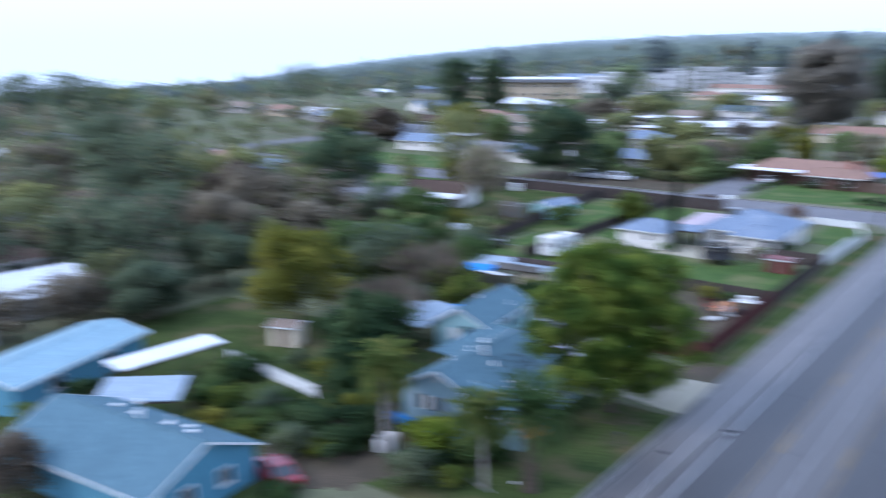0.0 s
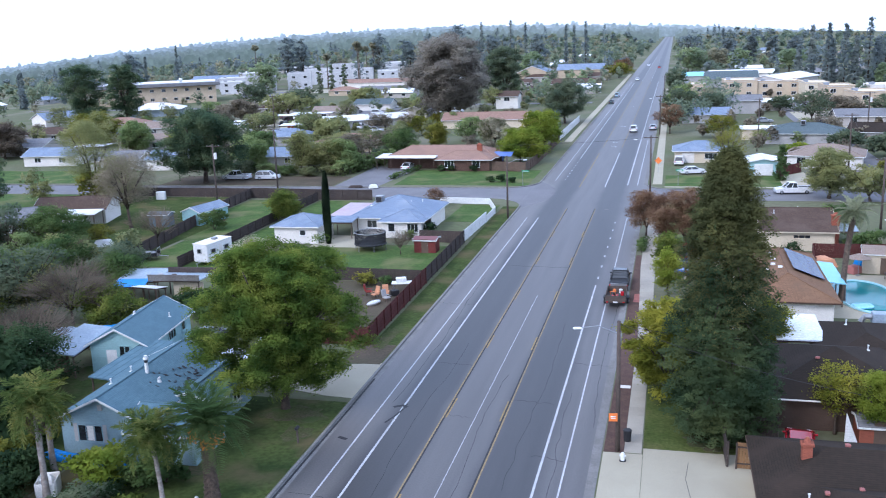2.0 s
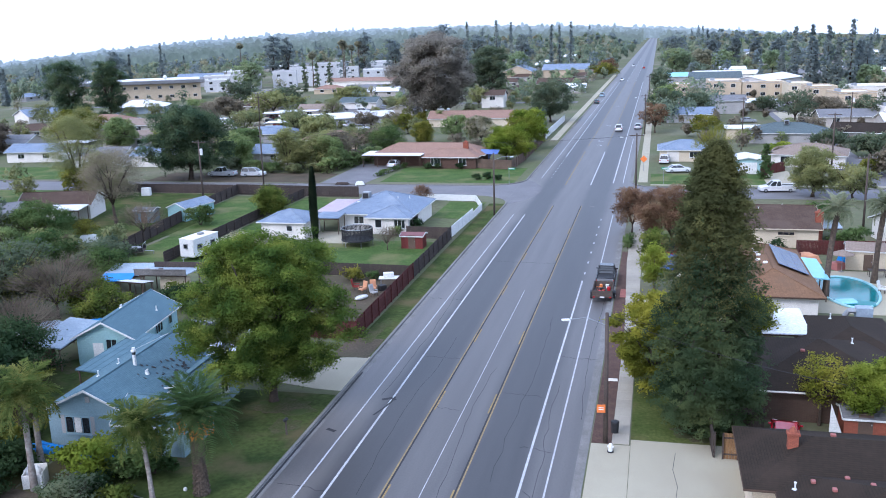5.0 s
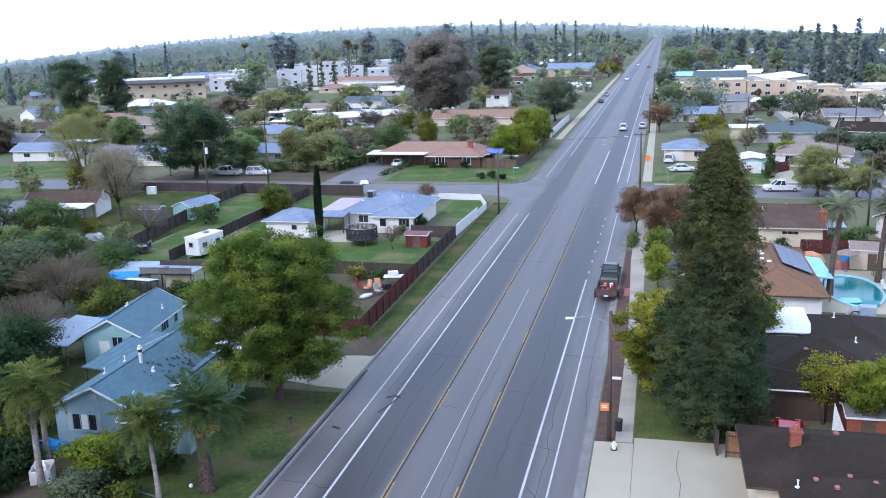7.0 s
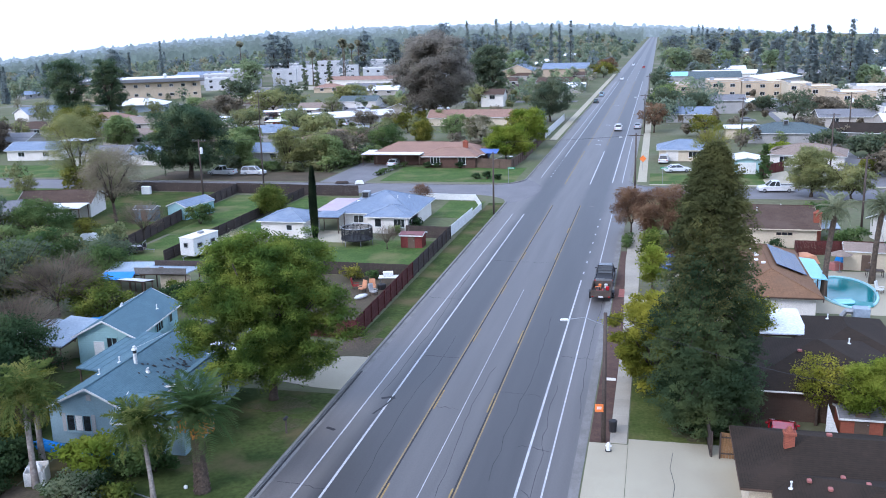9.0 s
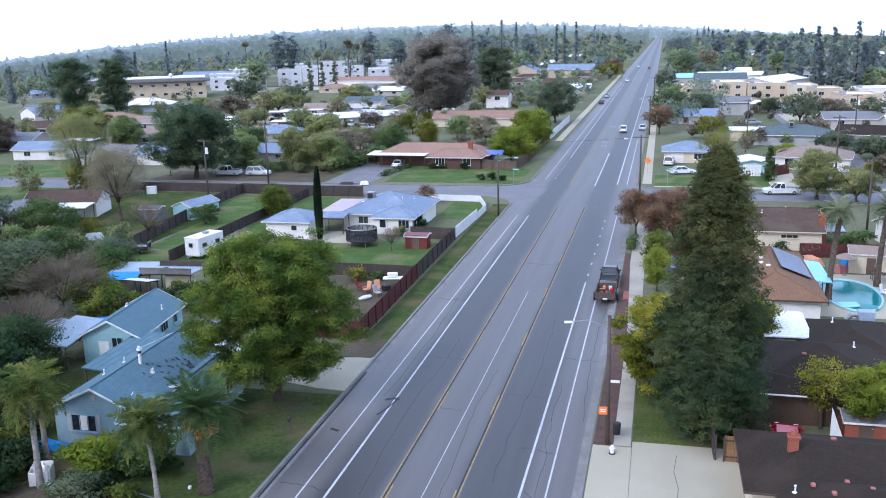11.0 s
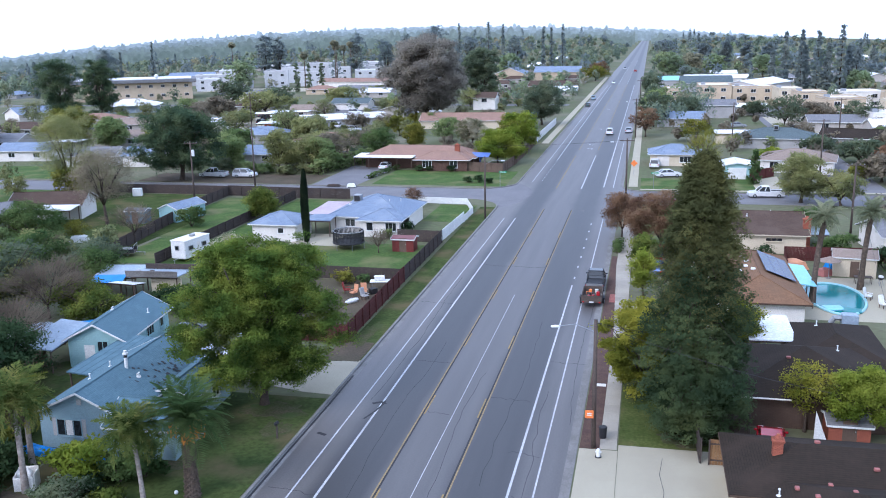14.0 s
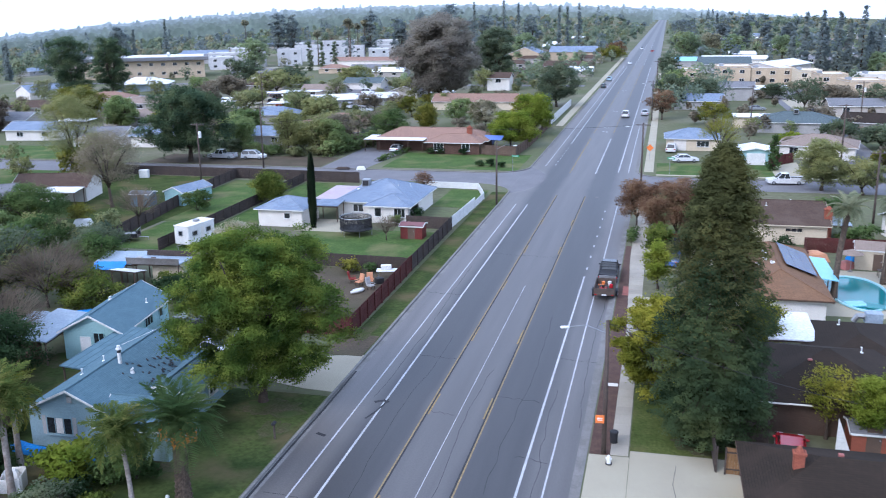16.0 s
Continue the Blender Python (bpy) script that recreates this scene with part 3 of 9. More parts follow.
def tree(x, y, height, rad, leaves, label, n=1500, size=0.32, bottom=0.28, trunk=0.2, z=0.0, clump=0.55, name="tree", lobes=9, group="", bark=None, category="tree", per=9, sprays=0, holes=(), rot=None, small=(0.15, 0.27)):
    if n < 20000:
        n, size = int(n * 2.3), size * 0.62
    spin = RNG.integers(0, 360)
    t = thing(name, pose(x, y, z, 0, 0, spin if rot is None else rot), label, category, group)
    part("trunk", limbs(height, rad, trunk, split=max(0.16, bottom)), bark or M_BARK, t, smooth=True)
    lob = spray_lobes(rad, height * bottom, height, sprays, holes, small) if sprays else round_lobes(rad, height * bottom, height, lobes)
    pts, way = lobe_points(lob, n, clump, per, pads=bool(sprays))
    part("crown", leaf_mesh("crown", pts, size, leaves, shade=way, ruffle=0.18), leaves, t)
    return t


def conifer(x, y, height, rad, leaves, label, n=6000, size=0.3, bottom=0.06, name="conifer", power=0.8, group="", z=0.0, lean=0.0):
    """A tall pointed evergreen with layers of drooping boughs."""
    t = thing(name, pose(x, y, z), label, "tree", group)
    g = Geo()
    g.tube([(0, 0, -0.15), (0, 0, height * 0.5), (lean, 0, height * 0.97)], [rad * 0.1, rad * 0.06, 0.03], 8)
    part("trunk", g, M_BARK, t, smooth=True)
    per = 26 if n > 20000 else 8
    k = n // per
    u = RNG.random(k) ** 1.25
    bough = RNG.random(k) * 2 * math.pi
    layer = 0.82 + 0.2 * np.sin(u * height * 3.1 + 2 * np.sin(bough * 2)) + 0.2 * np.sin(bough * 5 + u * 23) + 0.12 * np.sin(bough * 11 - u * 40)
    prof = rad * (1 - u) ** power * np.clip((u + 0.02) / 0.10, 0.55, 1) * layer
    q = 0.45 + 0.55 * np.sqrt(RNG.random(k))
    c = np.stack([prof * q * np.cos(bough) + lean * u, prof * q * np.sin(bough), height * (bottom + (1 - bottom) * u) - prof * q * 0.16], 1)
    p = np.repeat(c, per, 0) + RNG.normal(size=(k * per, 3)) * np.array([0.28, 0.28, 0.18]) * (1.15 if n > 20000 else 0.5 + size)
    out = np.stack([np.repeat(np.cos(bough), per), np.repeat(np.sin(bough), per), np.full(k * per, 0.25)], 1)
    part("crown", leaf_mesh("crown", p, size, leaves, long=1.5, out=out * 0.5, shade=out + np.array([0, 0, 0.15])), leaves, t)
    return t


def bough_conifer(x, y, height, rad, leaves, top_leaves, label, boughs=640, per=330, size=0.085, z=0.0):
    """A dense egg-shaped evergreen of many drooping boughs, each a ragged spray of small tufts."""
    t = thing("conifer", pose(x, y, z), label, "tree")
    part("trunk", Geo().tube([(0, 0, -0.15), (0, 0, height * 0.5), (0, 0, height * 0.96)], [rad * 0.1, rad * 0.06, 0.03], 8), M_BARK, t, smooth=True)
    limb = Geo()
    pts, out = [], []
    for i in range(boughs):
        u = ((i + 0.5) / boughs) ** 1.05
        a = 2.39996 * i + RNG.uniform(-0.5, 0.5)
        form = np.interp(u, (0, 0.05, 0.13, 0.3, 0.54, 0.75, 0.86, 0.93, 0.975, 1.0), (0.58, 0.82, 0.95, 1.0, 0.85, 0.69, 0.53, 0.37, 0.22, 0.06))
        reach = rad * form * RNG.choice((0.62, 0.8, 0.92, 1.0, 1.12)) * (1 + 0.09 * math.sin(3 * a + u * 17) + 0.07 * math.sin(5 * a - u * 31)) + 0.08
        h = height * (0.035 + 0.962 * u)
        c, sn = math.cos(a), math.sin(a)
        k = max(3, per // 36)
        s0 = 0.35 + 0.65 * RNG.random(k) ** 0.6
        side0 = RNG.normal(size=k) * (0.14 + 0.3 * min(1.0, reach / 1.8))
        lift0 = 0.12 * reach * np.sin(s0 * 2.2) - 0.40 * reach * s0 ** 2.2 - np.abs(side0) * 0.3 + RNG.normal(size=k) * 0.16
        m = per // k
        sz = np.repeat(s0, m)
        side = np.repeat(side0, m) + RNG.normal(size=k * m) * 0.17
        drop = np.repeat(lift0, m) + RNG.normal(size=k * m) * 0.10 - 0.05
        along = reach * sz + RNG.normal(size=k * m) * 0.17
        pts.append(np.stack([along * c - side * sn, along * sn + side * c, h + drop], 1))
        tip = np.repeat(np.stack([RNG.normal(size=k) * 0.35, RNG.normal(size=k) * 0.35, RNG.normal(size=k) * 0.2], 1), m, 0)
        out.append(np.stack([np.full(k * m, c), np.full(k * m, sn), np.full(k * m, 0.55)], 1) + tip)
        if i % 4 == 0 and u < 0.9:
            limb.tube([(0, 0, h), (reach * 0.5 * c, reach * 0.5 * sn, h + 0.08 * reach), (reach * 0.85 * c, reach * 0.85 * sn, h - 0.2 * reach)], [0.05, 0.035, 0.012], 4)
    part("limb_whorl", limb, M_BARK, t)["kind"] = "stuff"
    out = np.concatenate(out)
    out /= np.linalg.norm(out, axis=1, keepdims=True)
    pts = np.concatenate(pts)
    keep = pts[:, 2] > 0.35
    pts, out = pts[keep], out[keep]
    # Leaves above about half height take the lighter olive material.
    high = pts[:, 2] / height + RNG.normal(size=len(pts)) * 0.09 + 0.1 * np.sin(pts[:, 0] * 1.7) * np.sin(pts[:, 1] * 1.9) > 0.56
    for name, k, lv, lb in (("crown", ~high, leaves, ""), ("crown_top", high, top_leaves, "lighter olive foliage in the upper crown")):
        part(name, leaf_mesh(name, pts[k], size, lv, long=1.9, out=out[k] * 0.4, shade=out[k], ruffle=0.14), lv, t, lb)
    return t


def cypress(x, y, height, rad, leaves, label, n=16000, size=0.1):
    """A slim smooth spindle of close foliage."""
    t = thing("cypress", pose(x, y, 0), label, "tree")
    part("trunk", Geo().tube([(0, 0, -0.15), (0, 0, height * 0.6)], [rad * 0.3, 0.05], 7), M_BARK, t)
    u = RNG.random(n)
    a = RNG.random(n) * 2 * math.pi
    r = rad * np.clip(np.sin(math.pi * (0.1 + 0.88 * u)), 0.05, 1) ** 0.5 * (0.86 + 0.12 * np.sin(3 * a + 7 * u) + 0.08 * RNG.normal(size=n))
    out = np.stack([np.cos(a), np.sin(a), np.full(n, 0.35)], 1)
    part("crown", leaf_mesh("crown", np.stack([r * np.cos(a), r * np.sin(a), 0.1 + (height - 0.1) * u], 1), size, leaves, long=2.2, out=out * 0.4, shade=out / 1.06), leaves, t)
    return t


def frond_mesh(length, droop, leaves, plume=False):
    """One palm leaf along +x: a bent rib with leaflets on both sides."""
    g = Geo()
    n = 9
    rib = []
    for i in range(n):
        u = i / (n - 1)
        rib.append((length * (u - 0.22 * u * u * droop), 0, length * (0.42 * u - (0.42 + 0.55 * droop) * u * u)))
    g.tube(rib, [0.04 * (1 - 0.85 * i / (n - 1)) for i in range(n)], 4)
    for i in range(44 if plume else 32):
        u = 0.1 + 0.88 * i / (43 if plume else 31)
        k = min(int(u * (n - 1)), n - 2)
        w = u * (n - 1) - k
        p = np.array(rib[k]) * (1 - w) + np.array(rib[k + 1]) * w
        s = length * 0.27 * math.sin(math.pi * (0.12 + 0.84 * u)) + 0.06
        for sgn in (-1, 1):
            dz = RNG.uniform(-0.75, 0.35) if plume else -0.25
            tip = p + np.array([s * RNG.uniform(0.3, 0.7), sgn * s * (RNG.uniform(0.3, 0.9) if plume else 0.8), s * dz])
            mid = (p + tip) / 2 + np.array([0, 0, 0.05 * s])
            w = 0.03 if plume else 0.036
            g.add([p, mid + (w, -0.02 * sgn, 0), tip, mid - (w, -0.02 * sgn, 0)], [(0, 1, 2, 3)])
    me = g.mesh("frond")
    me.materials.append(leaves)
    return me


def palm(x, y, height, label, trunk=0.25, fronds=34, length=2.6, leaves=None, skirt=0, fruit=False, lean=(0, 0), plume=False, low=-37):
    leaves = leaves or L_PALM
    t = thing("palm_tree", pose(x, y, 0), label, "palm tree")
    g = Geo()
    pts, rad = [], []
    for i in range(15):
        u = i / 14
        pts.append((lean[0] * u * u, lean[1] * u * u, -0.15 + (height + 0.15) * u))
        rad.append(trunk * (1.25 - 0.35 * min(1, u * 3)) * (1 + 0.07 * (i % 2)) * (1.15 if u > 0.9 else 1))
    g.tube(pts, rad, 10)
    part("trunk", g, M_GREYBARK if plume else M_PALMBARK, t, smooth=True)
    if fruit:
        sc = Geo()
        for k in range(int(height / 0.16)):
            u = k * 0.16 / height
            for j in range(9):
                a = 2 * math.pi * (j + 0.5 * (k % 2)) / 9
                rr = trunk * (1.25 - 0.35 * min(1, u * 3)) * 0.98
                sc.tube([(rr * math.cos(a), rr * math.sin(a), k * 0.16), ((rr + 0.07) * math.cos(a), (rr + 0.07) * math.sin(a), k * 0.16 + 0.1), (rr * math.cos(a), rr * math.sin(a), k * 0.16 + 0.15)], [0.07, 0.06, 0.03], 5)
        part("bark_scales", sc, M_PALMBARK, t, "rough brown stubs of old fronds")["kind"] = "stuff"
    rng = random.Random(int(x * 31 + y * 17))
    me = [frond_mesh(length, d, leaves, plume) for d in (0.35, 0.75, 1.15)]
    top = (lean[0], lean[1], height)
    for i in range(fronds):
        u = (i + 0.5) / fronds
        tilt = 68 + (low - 68) * u + rng.uniform(-8, 8)
        ob = part("frond", me[0 if u < 0.35 else 1 if u < 0.7 else 2], leaves, t)
        s = rng.uniform(0.85, 1.1)
        ob.matrix_basis = Matrix.Translation(top) @ pose(0, 0, 0, 0, 0, 137.5 * i + rng.uniform(-9, 9)) @ pose(0, 0, 0, 0, -tilt, 0) @ Matrix.Diagonal((s, s, s, 1))
    if skirt:
        dry = frond_mesh(length * 0.8, 1.2, M_PALMBARK)
        for i in range(skirt):
            ob = part("dead_frond", dry, M_PALMBARK, t, "dry brown hanging palm leaf")
            ob.matrix_basis = Matrix.Translation((top[0], top[1], height - 0.25)) @ pose(0, 0, 0, 0, 0, 360 * i / skirt + rng.uniform(-9, 9)) @ pose(0, 0, 0, 0, rng.uniform(48, 72), 0)
    if fruit:
        for i in range(9):
            a = radians(40 * i + rng.uniform(-12, 12))
            g = Geo()
            e = (0.8 * math.cos(a), 0.8 * math.sin(a), height - 0.4 - rng.uniform(0, 0.45))
            g.tube([(0.3 * math.cos(a), 0.3 * math.sin(a), height - 0.3), (0.65 * math.cos(a), 0.65 * math.sin(a), height - 0.15), e], [0.05, 0.04, 0.03], 5)
            for k in range(26):
                g.blob((e[0] + rng.uniform(-0.26, 0.26), e[1] + rng.uniform(-0.26, 0.26), e[2] - rng.uniform(-0.3, 0.35)), (0.06, 0.06, 0.1), 5, 4)
            part("fruit_stalk", g, M_FRUIT, t, "orange hanging date stalk")
    return t


M_FRUIT = plain("orange_dates", (0.80, 0.27, 0.03), rough=0.6)


def bush(x, y, r, h, leaves, label, n=500, size=0.22, name="shrub", z=0.0, group=""):
    t = thing(name, pose(x, y, z), label, "shrub", group)
    g = Geo()
    for i in range(5):
        a = 1.26 * i
        g.tube([(0, 0, -0.1), (r * 0.5 * math.cos(a), r * 0.5 * math.sin(a), h * 0.6)], [0.05, 0.02], 5)
    part("stem_cluster", g, M_BARK, t)["kind"] = "stuff"
    pts, way = lobe_points(round_lobes(r, 0.02, h, 6), int(n * 1.6), 0.35)
    part("crown", leaf_mesh("crown", pts, size * 0.75, leaves, shade=way), leaves, t)
    return t


def hedge(x0, y0, x1, y1, w, h, leaves, label, n=1500, size=0.22):
    ln = math.hypot(x1 - x0, y1 - y0)
    t = thing("hedge", pose((x0 + x1) / 2, (y0 + y1) / 2, 0, 0, 0, math.degrees(math.atan2(y1 - y0, x1 - x0))), label, "hedge")
    g = Geo()
    for i in range(int(ln / 0.8) + 1):
        g.tube([(-ln / 2 + 0.8 * i, 0, -0.1), (-ln / 2 + 0.8 * i + 0.1, 0.1, h * 0.7)], [0.05, 0.02], 5)
    part("stem_cluster", g, M_BARK, t)["kind"] = "stuff"
    k = int(ln / (w * 0.7)) + 1
    lob = [(-ln / 2 + ln * i / max(1, k - 1), 0.1 * math.sin(i * 2.1), h * 0.5, w * 0.62, w * 0.55, h * (0.5 + 0.07 * math.sin(i * 3.7))) for i in range(k)]
    pts, way = lobe_points(lob, n, 0.3)
    part("crown", leaf_mesh("crown", pts, size, leaves, shade=way), leaves, t)
    return t


def bare_tree(x, y, height, rad, label, material=None, twigs=420, z=0.0):
    """A leafless tree: forked limbs and a haze of fine twigs."""
    t = thing("bare_tree", pose(x, y, z), label, "tree")
    part("trunk", limbs(height, rad, height * 0.02, n=8, split=0.25, spread=0.9), M_BARK, t, smooth=True)
    g = Geo()
    for p in lobe_points(round_lobes(rad, height * 0.3, height, 9), twigs, 0.5, 5)[0]:
        d = np.array([p[0], p[1], (p[2] - height * 0.25) * 0.9])
        d = d / (np.linalg.norm(d) + 1e-6) * (0.5 + 0.7 * RNG.random()) + RNG.normal(size=3) * 0.2
        q = np.cross(d, RNG.normal(size=3))
        q = q / (np.linalg.norm(q) + 1e-9) * 0.022
        g.add([p - d * 0.6 - q, p - d * 0.6 + q, p + d * 0.6], [(0, 1, 2)])
    part("twig_haze", g, material or L_BROWN, t)["kind"] = "stuff"
    return t


# ---- houses ----
def window(parent, m, w, h, material_frame=None, cols=2, sill=True):
    """A window facing local -y at the pose m: frame, panes and sill, in a shallow reveal."""
    material_frame = material_frame or M_WHITE
    b = 0.07
    ring = [(sx * (w / 2 - k), yy, sz * (h / 2 - k)) for yy in (-0.07, 0.03) for k in (0, b) for sx, sz in ((-1, -1), (1, -1), (1, 1), (-1, 1))]
    fs = []
    for i in range(4):
        j = (i + 1) % 4
        fs += [(i, j, 4 + j, 4 + i), (8 + j, 8 + i, 12 + i, 12 + j), (j, i, 8 + i, 8 + j), (4 + i, 4 + j, 12 + j, 12 + i)]
    win = part("window", Geo().add(ring, fs), material_frame, parent)
    win.matrix_basis = m
    for i in range(1, cols):
        part("mullion", Geo().box((-w / 2 + w * i / cols, -0.025, 0), (0.045, 0.06, h - 2 * b)), material_frame, win)
    for i in range(cols):
        pw = (w - 2 * b) / cols
        pane = part("pane", Geo().box((-w / 2 + b + pw * (i + 0.5), -0.005, 0), (pw - 0.002, 0.03, h - 2 * b)), M_GLASS, win)
    if sill:
        part("sill", Geo().box((0, -0.06, -h / 2 - 0.04), (w + 0.14, 0.14, 0.06)), material_frame, win)
    return win


def slab(poly, thick=0.13):
    return Geo().extrude([(p[0], p[1], p[2] - thick) for p in poly], (0, 0, thick))


def house(x, y, rot, L, W, label, wall, roof, eave=2.6, pitch=0.34, hip=False, over=0.5, wins=(), doors=(), name="house", trim=None, vents=(), chimney=None, cap=True, wtrim=None, z=0.0):
    """A house whose ridge runs along local x. wins: (side, offset, sill, width, height, columns), sides s, n along x and w, e the ends."""
    trim = trim or M_WHITE
    t = thing(name, pose(x, y, z, 0, 0, rot), label, "house")
    hl, hw, rz = L / 2, W / 2, eave + W / 2 * pitch
    g = Geo()
    if hip:
        g.box((0, 0, (eave - 0.15) / 2 - 0.1), (L, W, eave - 0.15 + 0.2))
    else:
        g.extrude([(-hl, -hw, -0.2), (-hl, hw, -0.2), (-hl, hw, eave - 0.16), (-hl, 0, rz - 0.17), (-hl, -hw, eave - 0.16)], (L, 0, 0))
    part("wall", g, wall, t)
    oy, ez = hw + over, eave - over * pitch
    if hip:
        rl = max(0.05, hl - hw)
        ox = hl + over
        part("roof", slab([(-ox, -oy, ez), (ox, -oy, ez), (rl, 0, rz), (-rl, 0, rz)]), roof, t)
        part("roof", slab([(ox, oy, ez), (-ox, oy, ez), (-rl, 0, rz), (rl, 0, rz)]), roof, t)
        part("roof", slab([(ox, -oy, ez), (ox, oy, ez), (rl, 0, rz)]), roof, t)
        part("roof", slab([(-ox, oy, ez), (-ox, -oy, ez), (-rl, 0, rz)]), roof, t)
        edges = [((-ox, -oy, ez), (-rl, 0, rz)), ((ox, -oy, ez), (rl, 0, rz)), ((-ox, oy, ez), (-rl, 0, rz)), ((ox, oy, ez), (rl, 0, rz)), ((-rl, 0, rz), (rl, 0, rz))]
    else:
        ox = hl + over * 0.8
        part("roof", slab([(-ox, -oy, ez), (ox, -oy, ez), (ox, 0, rz), (-ox, 0, rz)]), roof, t)
        part("roof", slab([(ox, oy, ez), (-ox, oy, ez), (-ox, 0, rz), (ox, 0, rz)]), roof, t)
        edges = [((-ox, 0, rz), (ox, 0, rz))]
        for sx in (-1, 1):
            for sy in (-1, 1):
                q = Geo().extrude([(sx * (ox + 0.012), sy * oy, ez + 0.02), (sx * (ox + 0.012), 0, rz + 0.02), (sx * (ox + 0.012), 0, rz - 0.14), (sx * (ox + 0.012), sy * oy, ez - 0.14)], (sx * 0.03, 0, 0))
                part("bargeboard", q, trim, t)
    if cap:
        for a, b in edges:
            part("ridge_cap", Geo().tube([a, b], 0.07, 6), roof, t)
    for sy in (-1, 1):
        part("fascia", Geo().box((0, sy * (oy + 0.018), ez - 0.09), (2 * ox, 0.03, 0.13)), trim, t)
    if hip:
        for sx in (-1, 1):
            part("fascia", Geo().box((sx * (ox + 0.018), 0, ez - 0.09), (0.03, 2 * oy + 0.06, 0.13)), trim, t)
    side = {"s": (0, lambda o: (o, -hw - 0.01)), "n": (180, lambda o: (o, hw + 0.01)), "e": (90, lambda o: (hl + 0.01, o)), "w": (-90, lambda o: (-hl - 0.01, o))}
    for s, o, sill, w, h, cols in wins:
        px, py = side[s][1](o)
        window(t, pose(px, py, sill + h / 2, 0, 0, side[s][0]), w, h, wtrim or trim, cols)
    for s, o, w, h, mt in doors:
        px, py = side[s][1](o)
        d = part("door", Geo().box((0, 0, h / 2), (w, 0.06, h)), mt, t)
        d.matrix_basis = pose(px, py, 0.0, 0, 0, side[s][0])
        if w > 2:
            for i in range(3):
                p = part("panel", Geo().box((0, -0.04, h * (i + 0.5) / 3), (w - 0.2, 0.03, h / 3 - 0.08), ch=0.012), mt, d)
        else:
            part("handle", Geo().blob((w * 0.38, -0.06, 1.0), (0.05, 0.05, 0.05), 6, 4), M_STEEL, d)
    for vx, vy, kind in vents:
        vz = ez + (oy - abs(vy)) * pitch
        if hip:
            vz = min(vz, ez + (ox - abs(vx)) * pitch)
        if kind == "flue":
            f = part("flue", Geo().tube([(vx, vy, vz - 0.1), (vx, vy, vz + 1.0)], 0.13, 8).tube([(vx, vy, vz + 1.0), (vx, vy, vz + 1.12)], 0.2, 8).tube([(vx, vy, vz + 1.12), (vx, vy, vz + 1.3)], 0.12, 8), M_WHITE, t, "white metal flue pipe", smooth=False)
            part("flue_band", Geo().tube([(vx, vy, vz + 0.78), (vx, vy, vz + 0.98)], 0.136, 8), M_DARK, f, "sooty dark band below the cap")
        elif kind == "cooler":
            c = part("rooftop_cooler", Geo().box((vx, vy, vz + 0.6), (1.1, 1.1, 1.0), ch=0.05), M_STEEL, t, "grey metal evaporative cooler")
            part("louvre", Geo().box((vx, vy - 0.57, vz + 0.6), (0.8, 0.03, 0.7)), M_DARK, c)
        elif kind == "red":
            part("roof_vent", Geo().box((vx, vy, vz + 0.1), (0.3, 0.24, 0.16), ch=0.03), M_VENT, t, "faded red metal roof vent")
        elif kind == "cap":
            part("roof_vent", Geo().tube([(vx, vy, vz - 0.05), (vx, vy, vz + 0.2)], [0.2, 0.08], 8).tube([(vx - 0.14, vy, vz + 0.22), (vx + 0.14, vy, vz + 0.26)], 0.07, 7), M_WHITE, t, "white sheet metal roof vent")
        elif kind == "pipe":
            part("vent_pipe", Geo().tube([(vx, vy, vz - 0.1), (vx, vy, vz + 0.36)], 0.045, 7).tube([(vx, vy, vz + 0.36), (vx, vy, vz + 0.41)], 0.075, 7).tube([(vx, vy, vz), (vx, vy, vz + 0.06)], [0.17, 0.06], 7), M_WHITE, t)
        else:
            part("roof_vent", Geo().box((vx, vy, vz + 0.08), (0.42, 0.42, 0.18), ch=0.04), M_WHITE, t, "small white roof vent")
    if chimney:
        cx, cy, cw, top = chimney
        c = part("chimney", Geo().box((cx, cy, top / 2), (cw, cw * 0.8, top), ch=0.02).box((cx, cy, top - 0.12), (cw + 0.14, cw * 0.8 + 0.14, 0.16), ch=0.02), M_BRICK, t, "red brick chimney")
        part("chimney_cap", Geo().tube([(cx, cy, top), (cx, cy, top + 0.28)], [cw * 0.42, cw * 0.15], 6), M_BRICK, c)
    return t


M_VENT = plain("faded_red_metal", (0.36, 0.13, 0.11), rough=0.7)


def canopy(x, y, rot, L, W, h, label, roof, post=None, slope=0.0, z=0.0, thick=0.1, posts=True, name="patio_cover"):
    """A flat roof on posts."""
    t = thing(name, pose(x, y, z, 0, 0, rot), label, "canopy")
    a, b = h - slope / 2, h + slope / 2
    part("roof", slab([(-L / 2, -W / 2, a), (L / 2, -W / 2, a), (L / 2, W / 2, b), (-L / 2, W / 2, b)], thick), roof, t)
    for s in (-1, 1):
        part("beam", Geo().box((0, s * (W / 2 - 0.2), (a if s < 0 else b) - thick - 0.1), (L - 0.1, 0.1, 0.18)), M_WOOD, t)
    if posts:
        k = max(2, int(L / 3) + 1)
        for s in (-1, 1):
            for i in range(k):
                hh = (a if s < 0 else b) - thick - 0.18
                part("post", Geo().box((-L / 2 + 0.2 + (L - 0.4) * i / (k - 1), s * (W / 2 - 0.2), hh / 2 - 0.05), (0.1, 0.1, hh + 0.1)), post or M_WOOD, t)
    return t


